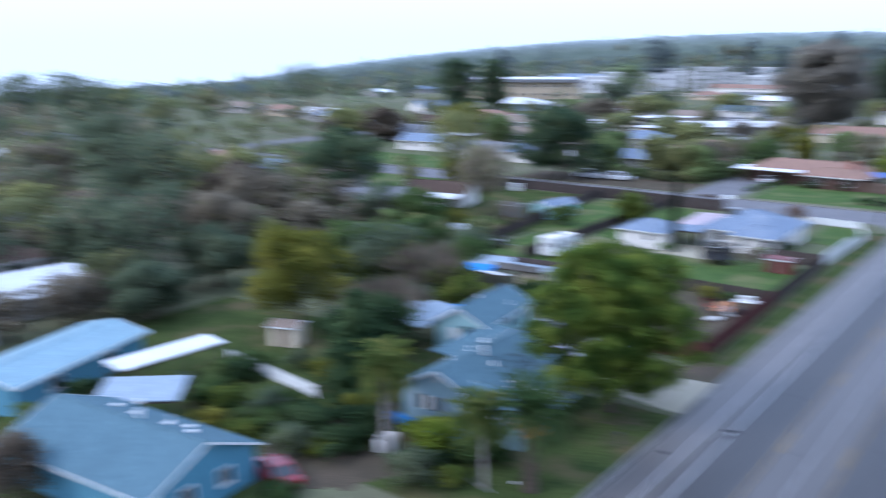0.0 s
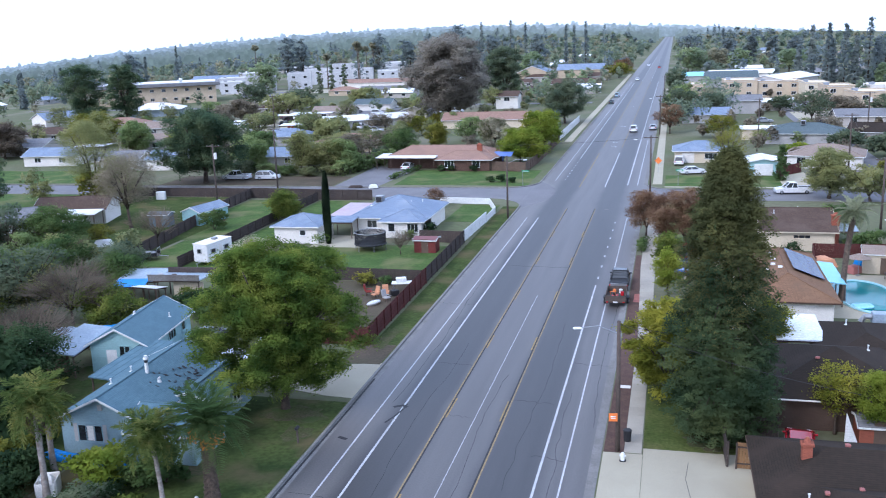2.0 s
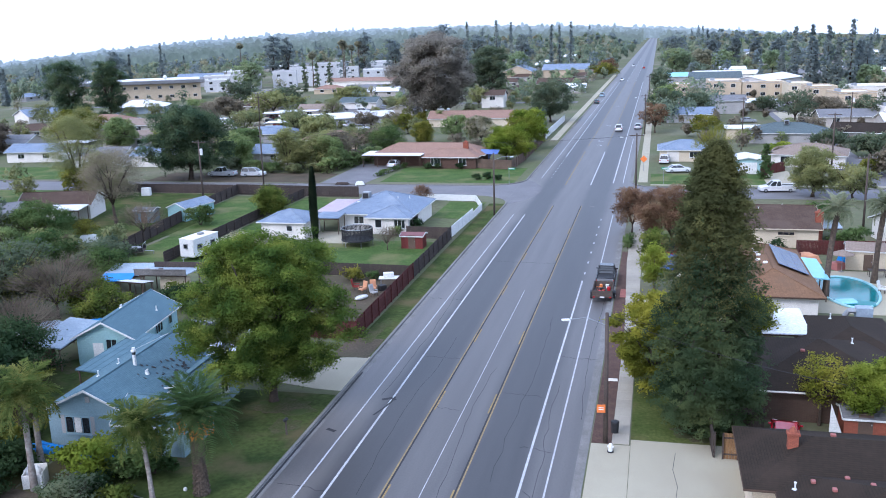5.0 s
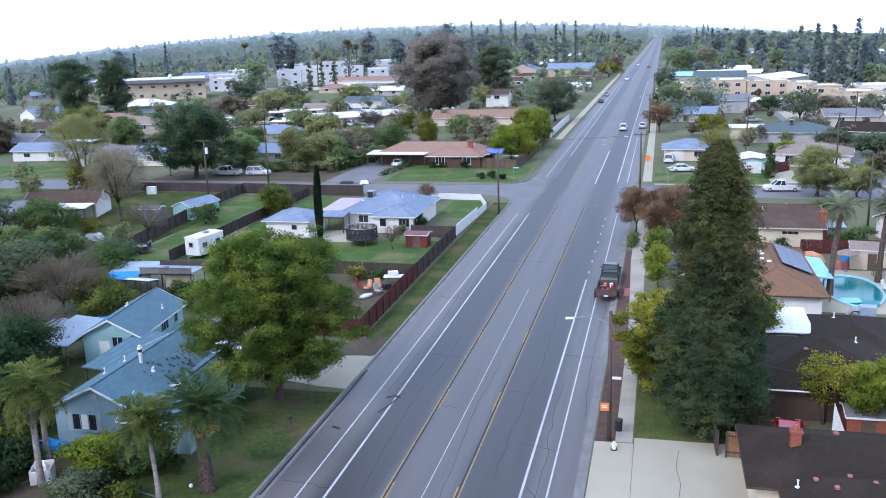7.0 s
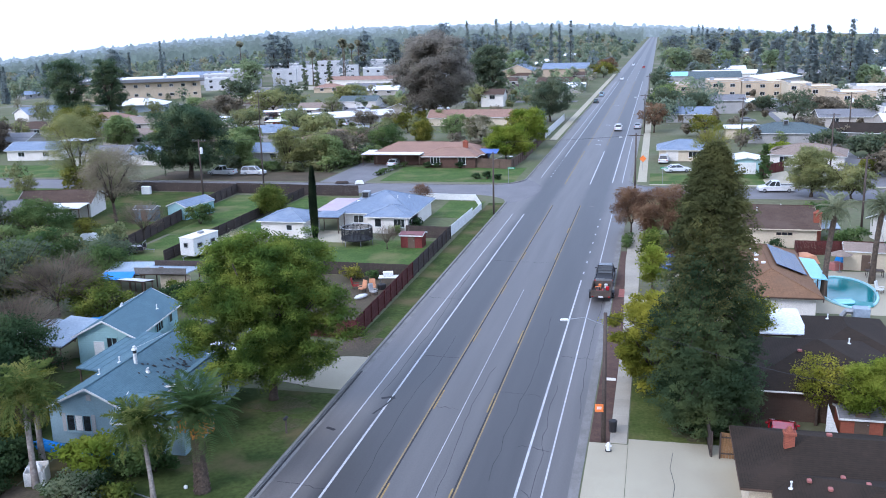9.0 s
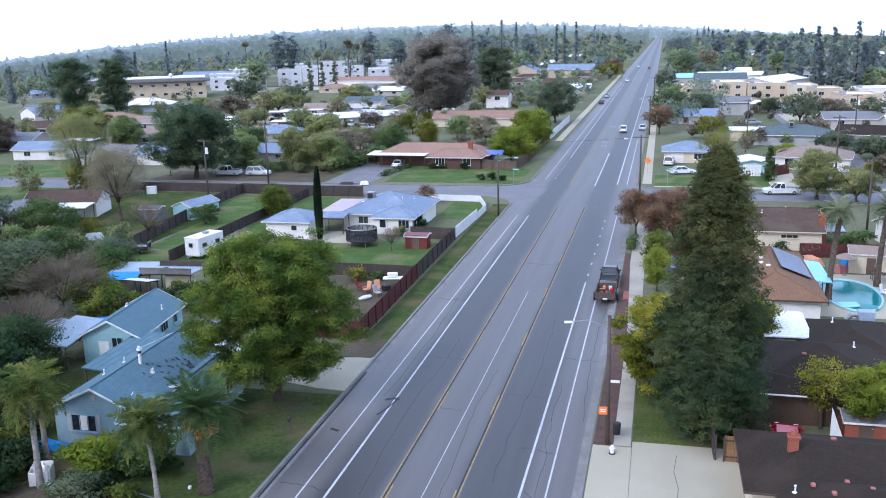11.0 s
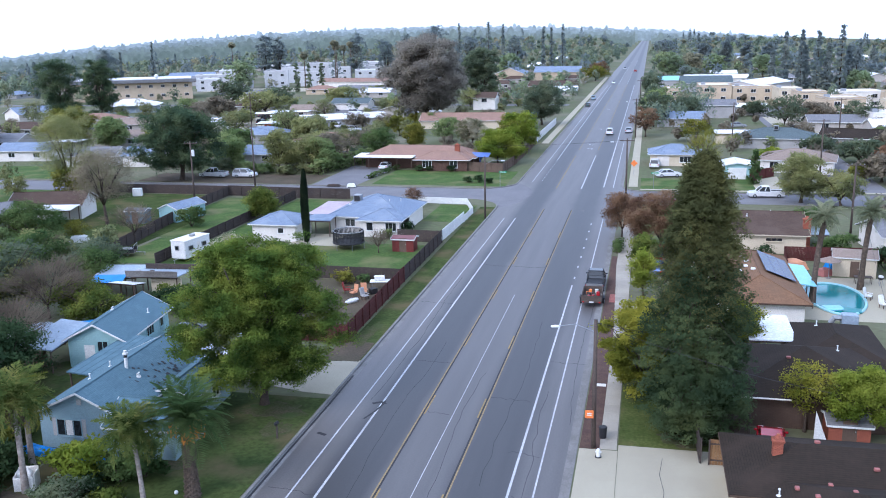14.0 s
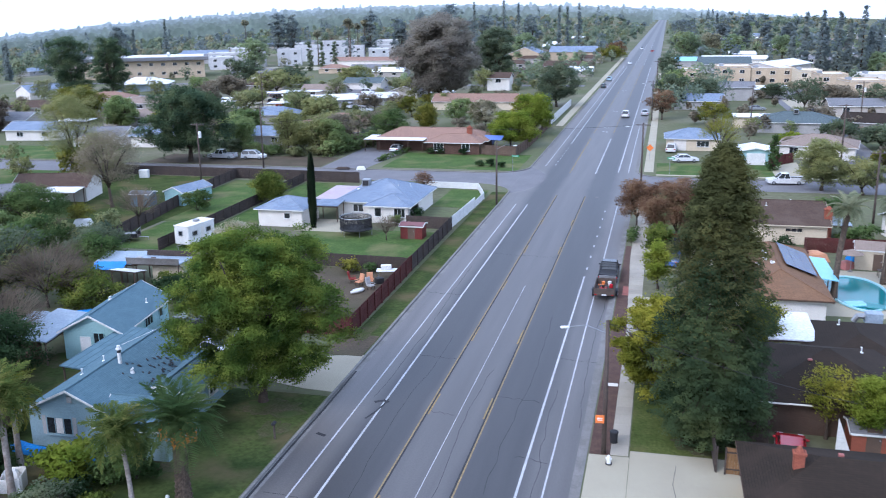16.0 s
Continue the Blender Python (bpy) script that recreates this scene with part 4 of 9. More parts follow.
def shed(x, y, rot, L, W, h, label, wall, roof, pitch=0.3, door=True):
    t = house(x, y, rot, L, W, label, wall, roof, eave=h, pitch=pitch, over=0.18, name="shed", cap=False, doors=[("s", 0.0, 0.9, 1.8, M_WOOD)] if door else ())
    t["category"] = "shed"
    return t


def fence(pts, h, label, material_boards, name="fence", board=0.15, gap=0.012, wood_post=None, z=0.0, post_every=2.4):
    """Upright boards on two rails between posts, along the points (x, y)."""
    t = thing(name, pose(pts[0][0], pts[0][1], z), label, "fence")
    ox, oy = pts[0]
    g = Geo()
    for (ax, ay), (bx, by) in zip(pts, pts[1:]):
        ln = math.hypot(bx - ax, by - ay)
        a = math.degrees(math.atan2(by - ay, bx - ax))
        ux, uy = (bx - ax) / ln, (by - ay) / ln
        nx, ny = -uy, ux
        k = max(1, round(ln / post_every))
        for i in range(k):
            s0, s1 = ln * i / k, ln * (i + 1) / k
            nb = max(1, int((s1 - s0) / board))
            for j in range(nb):
                s = s0 + (j + 0.5) * (s1 - s0) / nb
                hh = h + 0.04 * (RNG.random() - 0.5)
                off = 0.03 + 0.008 * (RNG.random() - 0.5)
                g.box((ax - ox + ux * s + nx * off, ay - oy + uy * s + ny * off, hh / 2 - 0.02), ((s1 - s0) / nb - gap, 0.022, hh + 0.04), a)
            c = (s0 + s1) / 2
            for zz in (0.35, h - 0.3):
                part("rail", Geo().box((ax - ox + ux * c, ay - oy + uy * c, zz), (s1 - s0, 0.04, 0.09), a), wood_post or material_boards, t)
        for i in range(k + 1):
            s = ln * i / k
            part("post", Geo().box((ax - ox + ux * s - nx * 0.05, ay - oy + uy * s - ny * 0.05, h / 2 - 0.1), (0.1, 0.1, h + 0.22), a), wood_post or material_boards, t)
    part("boarding", g, material_boards, t)["kind"] = "stuff"
    return t


# ---- vehicles ----
M_TYRE = plain("tyre", (0.02, 0.02, 0.022), rough=0.8)
M_RIM = plain("wheel_rim", (0.42, 0.43, 0.45), rough=0.3, metal=0.7)
M_LAMP = plain("lamp_glass", (0.75, 0.76, 0.78), rough=0.15)
M_TAIL = plain("tail_lamp", (0.45, 0.015, 0.015), rough=0.2)
PAINT = {}


def paint(rgb):
    if rgb not in PAINT:
        PAINT[rgb] = plain("car_paint", rgb, rough=0.22, spec=0.6)
    return PAINT[rgb]


def vehicle(x, y, rot, label, rgb, style="sedan", z=0.0, group="", scale=1.0):
    """A car that faces local +x. Styles: sedan, suv, pickup, van."""
    L, W, H = {"sedan": (4.7, 1.8, 1.42), "suv": (4.7, 1.88, 1.72), "pickup": (5.7, 1.98, 1.82), "van": (5.2, 2.0, 2.0)}[style]
    t = thing("pickup_truck" if style == "pickup" else "car", pose(x, y, z, 0, 0, rot), label, "pickup truck" if style == "pickup" else "car", group)
    pm = paint(rgb)
    h = L / 2
    b0, belt = 0.28, {"sedan": 0.92, "suv": 1.02, "pickup": 1.05, "van": 1.1}[style]
    prof = [(-h, b0 + 0.12), (-h + 0.06, b0), (h - 0.1, b0), (h, b0 + 0.18), (h - 0.04, belt - 0.26), (h - 0.35, belt - 0.12), (h - 1.25, belt), (-h + 0.1, belt), (-h, belt - 0.15)]
    body = Geo()
    rings = []
    for wy, k in ((-W / 2, 0.0), (-W / 2 + 0.09, 1.0), (W / 2 - 0.09, 1.0), (W / 2, 0.0)):
        rings.append([(p[0] * (0.985 if k == 0 else 1), wy, p[1] - (0.05 if k == 0 and p[1] > belt - 0.2 else 0)) for p in prof])
    n = len(prof)
    vs = [p for r in rings for p in r]
    fs = [tuple(range(n)), tuple(range(4 * n - 1, 3 * n - 1, -1))]
    for r in range(3):
        for i in range(n):
            j = (i + 1) % n
            fs.append((r * n + i, r * n + n + i, r * n + n + j, r * n + j))
    body.add(vs, fs)
    part("body", body, pm, t)
    cab = {"sedan": (-h + 0.55, -h + 1.25, h - 2.05, h - 1.2), "suv": (-h + 0.08, -h + 0.4, h - 1.95, h - 1.15), "pickup": (-0.55, -0.35, h - 2.1, h - 1.3), "van": (-h + 0.05, -h + 0.15, h - 1.5, h - 0.75)}[style]
    x0, x1, x2, x3 = cab
    wb, wt = W / 2 - 0.1, W / 2 - 0.26
    g = Geo().add(
        [(x0, -wb, belt - 0.02), (x3, -wb, belt - 0.02), (x3, wb, belt - 0.02), (x0, wb, belt - 0.02), (x1, -wt, H - 0.04), (x2, -wt, H - 0.04), (x2, wt, H - 0.04), (x1, wt, H - 0.04)],
        [(3, 2, 1, 0), (4, 5, 6, 7), (0, 1, 5, 4), (1, 2, 6, 5), (2, 3, 7, 6), (3, 0, 4, 7)],
    )
    cabin = part("glazing", g, M_GLASS, t, "dark tinted window glass")
    part("roof", Geo().box(((x1 + x2) / 2, 0, H - 0.02), (x2 - x1 + 0.08, 2 * wt + 0.06, 0.06), ch=0.025), pm, t)
    for s in (-1, 1):
        for xa, xb in ((x0, x1), (x3, x2)):
            part("pillar", Geo().tube([(xa, s * wb, belt), (xb, s * wt, H - 0.03)], 0.05, 5), pm, t)
        part("pillar", Geo().tube([((x0 + x3) / 2 - 0.1, s * (wb + 0.005), belt), ((x1 + x2) / 2 - 0.1, s * (wt + 0.01), H - 0.03)], 0.045, 5), pm, t)
        part("mirror", Geo().box((x3 - 0.25, s * (W / 2 + 0.08), belt + 0.08), (0.12, 0.2, 0.14), ch=0.03), pm, t)
        part("headlight", Geo().box((h - 0.05, s * (W / 2 - 0.28), belt - 0.3), (0.1, 0.36, 0.15), ch=0.03), M_LAMP, t)
        part("tail_light", Geo().box((-h + 0.01, s * (W / 2 - 0.2), belt - 0.22), (0.08, 0.28, 0.2), ch=0.03), M_TAIL, t)
        for xw in (-h + 0.95, h - 0.9):
            w = part("wheel", Geo().tube([(xw, s * (W / 2 - 0.24), 0.33), (xw, s * (W / 2 - 0.2), 0.33), (xw, s * (W / 2 - 0.02), 0.33), (xw, s * (W / 2 + 0.01), 0.33)], [0.29, 0.33, 0.33, 0.29], 14), M_TYRE, t)
            part("rim", Geo().tube([(xw, s * (W / 2 - 0.1), 0.33), (xw, s * (W / 2 + 0.022), 0.33)], 0.2, 10), M_RIM, w)
    part("bumper", Geo().box((h - 0.02, 0, b0 + 0.12), (0.16, W - 0.12, 0.2), ch=0.05), pm if style != "pickup" else M_STEEL, t)
    part("bumper", Geo().box((-h, 0, b0 + 0.14), (0.16, W - 0.12, 0.2), ch=0.05), pm if style != "pickup" else M_STEEL, t)
    if style == "pickup":
        part("bed_liner", Geo().box(((-h + 0.14 + x0) / 2, 0, belt + 0.004), (x0 + h - 0.2, W - 0.36, 0.02)), M_DARK, t, "dark open load bed")
        for s in (-1, 1):
            part("bed_rail", Geo().box(((-h + x0) / 2, s * (W / 2 - 0.1), belt + 0.05), (x0 + h - 0.05, 0.12, 0.12), ch=0.03), pm, t)
        part("tailgate", Geo().box((-h + 0.06, 0, belt + 0.04), (0.08, W - 0.3, 0.12), ch=0.02), pm, t)
    return t


# ---- street furniture ----
def pole(x, y, h, label, arms=1, lamp=None, transformer=False, lean=0.0, r=0.15, arm_rot=0.0):
    t = thing("utility_pole", pose(x, y, 0, 0, lean, 0), label, "utility pole")
    part("shaft", Geo().tube([(0, 0, -0.3), (0, 0, h * 0.5), (0, 0, h)], [r * 1.1, r * 0.95, r * 0.75], 9), M_POLE, t, smooth=True)
    for i in range(arms):
        zz = h - 0.35 - 1.1 * i
        a = part("crossarm", Geo().box((0, 0.13, zz), (2.3, 0.1, 0.13)), M_POLE, t)
        a.matrix_basis = pose(0, 0, 0, 0, 0, arm_rot)
        for k in (-1.05, -0.5, 0.5, 1.05):
            part("insulator", Geo().tube([(k, 0.13, zz + 0.06), (k, 0.13, zz + 0.24)], [0.05, 0.035], 6), M_STEEL, a)
    if transformer:
        part("transformer", Geo().tube([(0.36, 0, h - 2.4), (0.36, 0, h - 1.5)], 0.24, 10).tube([(0.36, 0, h - 1.5), (0.36, 0, h - 1.4)], [0.26, 0.2], 10), M_WHITE, t, "pale grey pole transformer", smooth=False)
    if lamp:
        lx, ly, lz, ln = lamp
        d = math.hypot(lx, ly)
        part("lamp_arm", Geo().tube([(0, 0, lz - 0.45), (lx * 0.5, ly * 0.5, lz + 0.12), (lx, ly, lz)], 0.026, 6), M_STEEL, t)
        hd = part("lamp_head", Geo().box((0, 0, 0), (0.55, 0.24, 0.14), ch=0.05), M_WHITE, t, "white street lamp head")
        hd.matrix_basis = pose(lx, ly, lz, 0, 0, math.degrees(math.atan2(ly, lx)))
    return t


def wire(a, b, sag=0.6, r=0.014):
    pts = []
    for i in range(13):
        u = i / 12
        pts.append(tuple(a[k] + (b[k] - a[k]) * u - (4 * sag * u * (1 - u) if k == 2 else 0) for k in range(3)))
    return solid("overhead_wire", Geo().tube(pts, r, 4), M_DARK, "thin black overhead cable strung between poles", "cable", group="overhead cables")

# ---- ground, roads, kerbs ----
def terrain(x, y):
    """A plain that falls away gently to both sides and rises a little far off, but for the road."""
    z = -0.35 - 0.052 * np.maximum(0, -x - 262) - 0.045 * np.maximum(0, x - 150)
    z = np.maximum(z, -420)
    away = np.clip((np.abs(x) - 18) / 70, 0, 1)
    fade = np.clip((0.84 + x / (np.hypot(x, y) + 1.0)) / 0.3, 0, 1)
    return z + fade * np.clip(0.016 * (np.hypot(x, y) - 640), 0, np.where(x > 0, 8, 15)) * away * away * (3 - 2 * away)


def sheet(xs, ys):
    X, Y = np.meshgrid(xs, ys)
    Z = terrain(X, Y)
    g = Geo()
    g.v = [tuple(p) for p in np.stack([X, Y, Z], -1).reshape(-1, 3).tolist()]
    n = len(xs)
    g.f = [(j * n + i, j * n + i + 1, j * n + n + i + 1, j * n + n + i) for j in range(len(ys) - 1) for i in range(n - 1)]
    return g


_xs = np.concatenate([np.linspace(-4200, -300, 40), np.linspace(-262, 150, 22), np.linspace(180, 2600, 25)])
_ys = np.concatenate([np.linspace(-400, 900, 40), np.linspace(950, 4600, 60)])
solid("ground", sheet(_xs, _ys), M_GROUND, "open ground of dry grass and earth running to the horizon", "ground", "structure")

ROAD_L, ROAD_R, ROAD_Z = -9.75, 9.35, -0.12
CROSS_S, CROSS_N = 147.5, 158.0


def flat(name, poly, z, thick, mat_, label, category, kind="structure"):
    return solid(name, Geo().extrude([(p[0], p[1], z - thick) for p in poly], (0, 0, thick)), mat_, label, category, kind)


def rect(x0, y0, x1, y1):
    return [(x0, y0), (x1, y0), (x1, y1), (x0, y1)]


def corner_block(x_out, x_in, y0, y1, r_s, r_n):
    """A block whose inner corners at the crossing are rounded by the radii r_s and r_n."""
    s = 1 if x_in > x_out else -1
    pts = [(x_out, y0)]
    if r_s:
        pts += [(x_in - s * r_s + s * r_s * math.sin(a), y0 + r_s - r_s * math.cos(a)) for a in np.linspace(0, math.pi / 2, 8)]
    else:
        pts += [(x_in, y0)]
    if r_n:
        pts += [(x_in - s * r_n + s * r_n * math.cos(a), y1 - r_n + r_n * math.sin(a)) for a in np.linspace(0, math.pi / 2, 8)]
    else:
        pts += [(x_in, y1)]
    pts += [(x_out, y1)]
    return pts if s > 0 else pts[::-1]


BLOCKS = [
    corner_block(-262, ROAD_L, -80, CROSS_S, 0, 7.0),
    corner_block(-262, ROAD_L, CROSS_N, 560, 7.0, 0),
    corner_block(150, ROAD_R, -80, CROSS_S, 0, 4.5),
    corner_block(150, ROAD_R, CROSS_N, 560, 4.5, 0),
]
for b in BLOCKS:
    flat("ground", b, 0.0, 0.5, M_GROUND, "built-up block of earth and rough grass behind the kerb", "ground")


def strip(name, pts, w, z0, z1, mat_, label, category):
    """A band of width w along the points, from height z0 to z1."""
    g = Geo()
    p = [np.array(q, float) for q in pts]
    side = []
    for i in range(len(p)):
        d = p[min(i + 1, len(p) - 1)] - p[max(i - 1, 0)]
        d /= np.linalg.norm(d) + 1e-9
        side.append(np.array([-d[1], d[0]]) * w / 2)
    vs = []
    for q, s in zip(p, side):
        vs += [(*(q - s), z0), (*(q + s), z0), (*(q + s), z1), (*(q - s), z1)]
    fs = [(0, 1, 2, 3), tuple(len(vs) - 4 + k for k in (3, 2, 1, 0))]
    for i in range(len(p) - 1):
        for k in range(4):
            j = (k + 1) % 4
            fs.append((4 * i + k, 4 * i + 4 + k, 4 * i + 4 + j, 4 * i + j))
    g.add(vs, fs)
    return solid(name, g, mat_, label, category, "structure")


for i, b in enumerate(BLOCKS):
    inner = [p for p in b if abs(p[0]) < 140]
    inner = inner if inner[0][1] < inner[-1][1] else inner[::-1]
    far_side = -120 if i < 2 else 120
    line = inner + [(far_side, inner[-1][1])] if i in (0, 2) else [(far_side, inner[0][1])] + inner
    strip("kerb", line, 0.2, -0.3, 0.035, M_KERB, "weathered concrete kerb along the road", "kerb")

road = flat("road", rect(ROAD_L - 0.5, -80, ROAD_R + 0.5, 2600), ROAD_Z, 0.12, M_ROAD, "worn grey asphalt main road with bleached shoulders", "road")
flat("road", rect(-260, CROSS_S - 8, ROAD_L - 0.5, CROSS_N + 8), ROAD_Z - 0.006, 0.12, M_SIDE, "pale worn asphalt side street", "road")
flat("road", rect(ROAD_R + 0.5, CROSS_S - 6, 150, CROSS_N + 6), ROAD_Z - 0.006, 0.12, M_SIDE, "pale worn asphalt side street", "road")
for x, y0, y1 in ((ROAD_L + 0.32, -80, CROSS_S - 7), (ROAD_R - 0.32, -80, CROSS_S - 5), (ROAD_L + 0.32, CROSS_N + 7, 560), (ROAD_R - 0.32, CROSS_N + 5, 560)):
    flat("gutter", rect(x - 0.22, y0, x + 0.22, y1), ROAD_Z + 0.01, 0.1, M_KERB, "concrete gutter beside the kerb", "gutter")

flat("road_patch", [(-10.2, 139.5), (-7.6, 143.5), (-6.0, 148.5), (-5.6, 153.0), (-6.2, 158.0), (-8.0, 162.5), (-10.2, 166.0)], ROAD_Z + 0.004, 0.1, M_SIDE, "pale worn asphalt where the side street joins", "road")

# lane markings
MK = ROAD_Z + 0.006


def line_mark(x, y0, y1, w, mat_, label):
    return flat("road_marking", rect(x - w / 2, y0, x + w / 2, y1), MK, 0.004, mat_, label, "road marking")


def dashes(x, y0, y1, w, on, off, mat_, label):
    n = int((y1 - y0) / (on + off))
    t = thing("road_marking", pose(x, y0, MK), label, "road marking", kind="structure")
    me = Geo().extrude([(-w / 2, 0, -0.004), (w / 2, 0, -0.004), (w / 2, on, -0.004), (-w / 2, on, -0.004)], (0, 0, 0.004)).mesh("dash")
    me.materials.append(mat_)
    for i in range(n):
        part("dash", me, mat_, t).matrix_basis = pose(0, i * (on + off), 0)
    return t


for x, w in ((-7.27, 0.11), (-5.59, 0.15)):
    line_mark(x, -60, 132.5, w, M_WLINE, "white painted lane line, slightly worn")
line_mark(5.78, -60, 96.5, 0.15, M_WLINE, "white painted lane line, slightly worn")
line_mark(7.31, -60, 133.5, 0.11, M_WLINE, "white painted edge line, slightly worn")
dashes(5.80, 99.2, 137, 0.16, 0.9, 4.1, M_WLINE, "white dashed lane line before the crossing")
for s in (-1, 1):
    line_mark(s * 2.1 + s * 0.12, -60, 140, 0.1, M_YFADE, "solid yellow turn lane line, worn")
    dashes(s * 2.1 - s * 0.12, -60, 140, 0.11, 3.6, 11.4, M_YLINE, "dashed yellow turn lane line, worn")
    line_mark(s * 2.1, -60, 140, 0.12, M_TAR_SHADE, "dark sealed joint between the yellow lines")
line_mark(0.12, 38, 92, 0.05, M_WLINE, "faint white scratch line along the turning lane")
# beyond the crossing
line_mark(-7.3, 167, 480, 0.13, M_WLINE, "white painted edge line, slightly worn")
line_mark(-5.6, 196, 480, 0.18, M_WLINE, "white painted lane line, slightly worn")
dashes(-5.6, 168, 195, 0.2, 0.9, 2.7, M_WLINE, "white dashed lane line after the crossing")
line_mark(6.0, 162, 480, 0.2, M_WLINE, "white painted lane line, slightly worn")
line_mark(7.7, 162, 230, 0.13, M_WLINE, "white painted edge line, slightly worn")
line_mark(2.2, 160, 205, 0.2, M_WLINE, "white turn lane line")
line_mark(-2.2, 160, 205, 0.14, M_YLINE, "yellow turn lane line, worn")
line_mark(-2.2, 215, 480, 0.14, M_YFADE, "yellow turn lane line, worn")
line_mark(2.2, 215, 480, 0.14, M_YFADE, "yellow turn lane line, worn")
dashes(-2.2, 490, 900, 0.25, 9, 14, M_WLINE, "white dashed lane line far along the road")
dashes(2.2, 490, 900, 0.25, 9, 14, M_WLINE, "white dashed lane line far along the road")


def turn_arrow(x, y, rot):
    g = Geo()
    g.extrude([(-0.12, -1.3, 0), (0.12, -1.3, 0), (0.12, 0.3, 0), (-0.12, 0.3, 0)], (0, 0, 0.004))
    g.extrude([(-0.7, 0.3, 0), (0.12, 0.301, 0), (0.12, 0.55, 0), (-0.7, 0.55, 0)], (0, 0, 0.0041))
    g.extrude([(-1.25, 0.42, 0), (-0.7, 0.0, 0), (-0.7, 0.85, 0)], (0, 0, 0.0042))
    return solid("road_arrow", g, M_WLINE, "white painted turn arrow on the road", "road marking", m=pose(x, y, MK + 0.002, 0, 0, rot), group="turn arrows")


turn_arrow(0.6, 217, 0)
turn_arrow(-0.4, 225, 180)
turn_arrow(0.5, 262, 0)
turn_arrow(0.0, 330, 0)

# cracks and patches sealed with tar
rng_c = random.Random(5)
for x0, x1, y in ((-8.9, -5.4, 47.5), (-8.6, -6.0, 44.2), (5.6, 9.2, 46.5), (-1.9, -0.2, 60.5), (5.0, 7.1, 55.0), (-5.3, -2.3, 71.0), (2.3, 5.4, 64.0), (5.9, 8.8, 72.5), (-5.2, 2.0, 104.0), (-9.2, -5.7, 88.0)):
    pts, k = [], 9
    for i in range(k):
        pts.append((x0 + (x1 - x0) * i / (k - 1), y + rng_c.uniform(-0.18, 0.18) - 0.4 * i / k))
    strip("road_crack", pts, 0.035, MK - 0.006, MK - 0.002, M_TAR_SHADE, "thin dark crack across the asphalt", "crack")
strip("road_crack", [(6.0, 49.2), (6.5, 48.6), (6.75, 47.8), (6.55, 47.0)], 0.04, MK - 0.006, MK - 0.002, M_TAR_SHADE, "curved dark crack in the asphalt", "crack")
strip("road_crack", [(-6.1, 58.4), (-5.75, 59.6), (-5.5, 60.8), (-5.45, 61.9)], 0.16, MK, MK + 0.004, M_TAR_SHADE, "dark rubber smear beside the lane line", "stain")
strip("road_crack", [(-6.3, 61.2), (-5.7, 61.6), (-5.3, 61.3)], 0.35, MK, MK + 0.003, M_TAR_SHADE, "dark patch beside the lane line", "stain")
strip("road_crack", [(-8.6, 55.6), (-7.9, 55.3)], 0.3, MK - 0.006, MK - 0.002, M_TAR_SHADE, "small dark patch on the shoulder", "stain")
solid("manhole_cover", Geo().tube([(3.9, 139.5, ROAD_Z - 0.02), (3.9, 139.5, MK + 0.004)], 0.36, 14), M_KERB, "round grey manhole cover in the road", "manhole cover", "structure")

for x0, y0, y1 in ((6.55, 45, 66), (4.1, 50, 83), (-3.9, 47, 76), (0.9, 44, 69), (8.4, 60, 92), (-6.6, 62, 98)):
    pts = [(x0 + rng_c.uniform(-0.12, 0.12) + 0.2 * math.sin(0.35 * i + x0), y0 + (y1 - y0) * i / 16) for i in range(17)]
    strip("road_crack", pts, 0.03, MK - 0.006, MK - 0.002, M_TAR_SHADE, "thin dark crack running along the asphalt", "crack")
# Dark strip painted beside the kerb for the shadow in the gutter.
strip("gutter_dirt", [(-9.5, 45.5), (-9.52, 52), (-9.48, 60), (-9.52, 66.5)], 0.16, MK + 0.005, MK + 0.01, M_TAR_SHADE, "dark strip laid along the gutter as kerb shadow", "dirt")

M_PAVER = material("red_pavers", (0.34, 0.12, 0.09), (0.27, 0.10, 0.08), big=2, fine=9)

M_WORN = material("worn_grass_soil", (0.10, 0.082, 0.052), (0.062, 0.076, 0.028), big=0.9, fine=6, rough=0.95, bump=0.6, c3=(0.05, 0.075, 0.024), amount=2.0, spec=0.03)


def soil_patch(x, y, rx, ry, seed, label, mat_=None):
    """A thin uneven patch of worn soil lying on a lawn."""
    rg = random.Random(seed)
    ph = [rg.uniform(0, 6.28) for _ in range(4)]
    pts = []
    for i in range(56):
        a = 2 * math.pi * i / 56
        k = 1 + 0.16 * math.sin(2 * a + ph[0]) + 0.12 * math.sin(3 * a + ph[1]) + 0.1 * math.sin(7 * a + ph[2]) + 0.07 * math.sin(13 * a + ph[3]) + rg.uniform(-0.04, 0.04)
        pts.append((x + rx * k * math.cos(a), y + ry * k * math.sin(a)))
    return flat("bare_soil", pts, 0.035, 0.05, mat_ or M_WORN, label, "soil")


# yards and paving
flat("lawn", rect(-24.5, 40, -9.95, 61.2), 0.02, 0.05, M_GRASS_DRY, "patchy dry front lawn beside the road", "lawn")
flat("verge", rect(-12.3, 69.8, -9.95, 140.3), 0.02, 0.05, M_GRASS_DRY, "green grass verge between fence and kerb", "verge")
flat("driveway", [(-9.8, 62), (-9.8, 69.6), (-11.8, 69.2), (-13.5, 68.6), (-22, 69.2), (-22, 64.8), (-12.2, 62.2)], 0.025, 0.06, M_CONC, "pale concrete driveway apron to the road", "driveway")
flat("bare_soil", rect(-13.2, 69.3, -10.0, 74.2), 0.028, 0.05, M_DIRT, "bare brown soil beside the driveway", "soil")
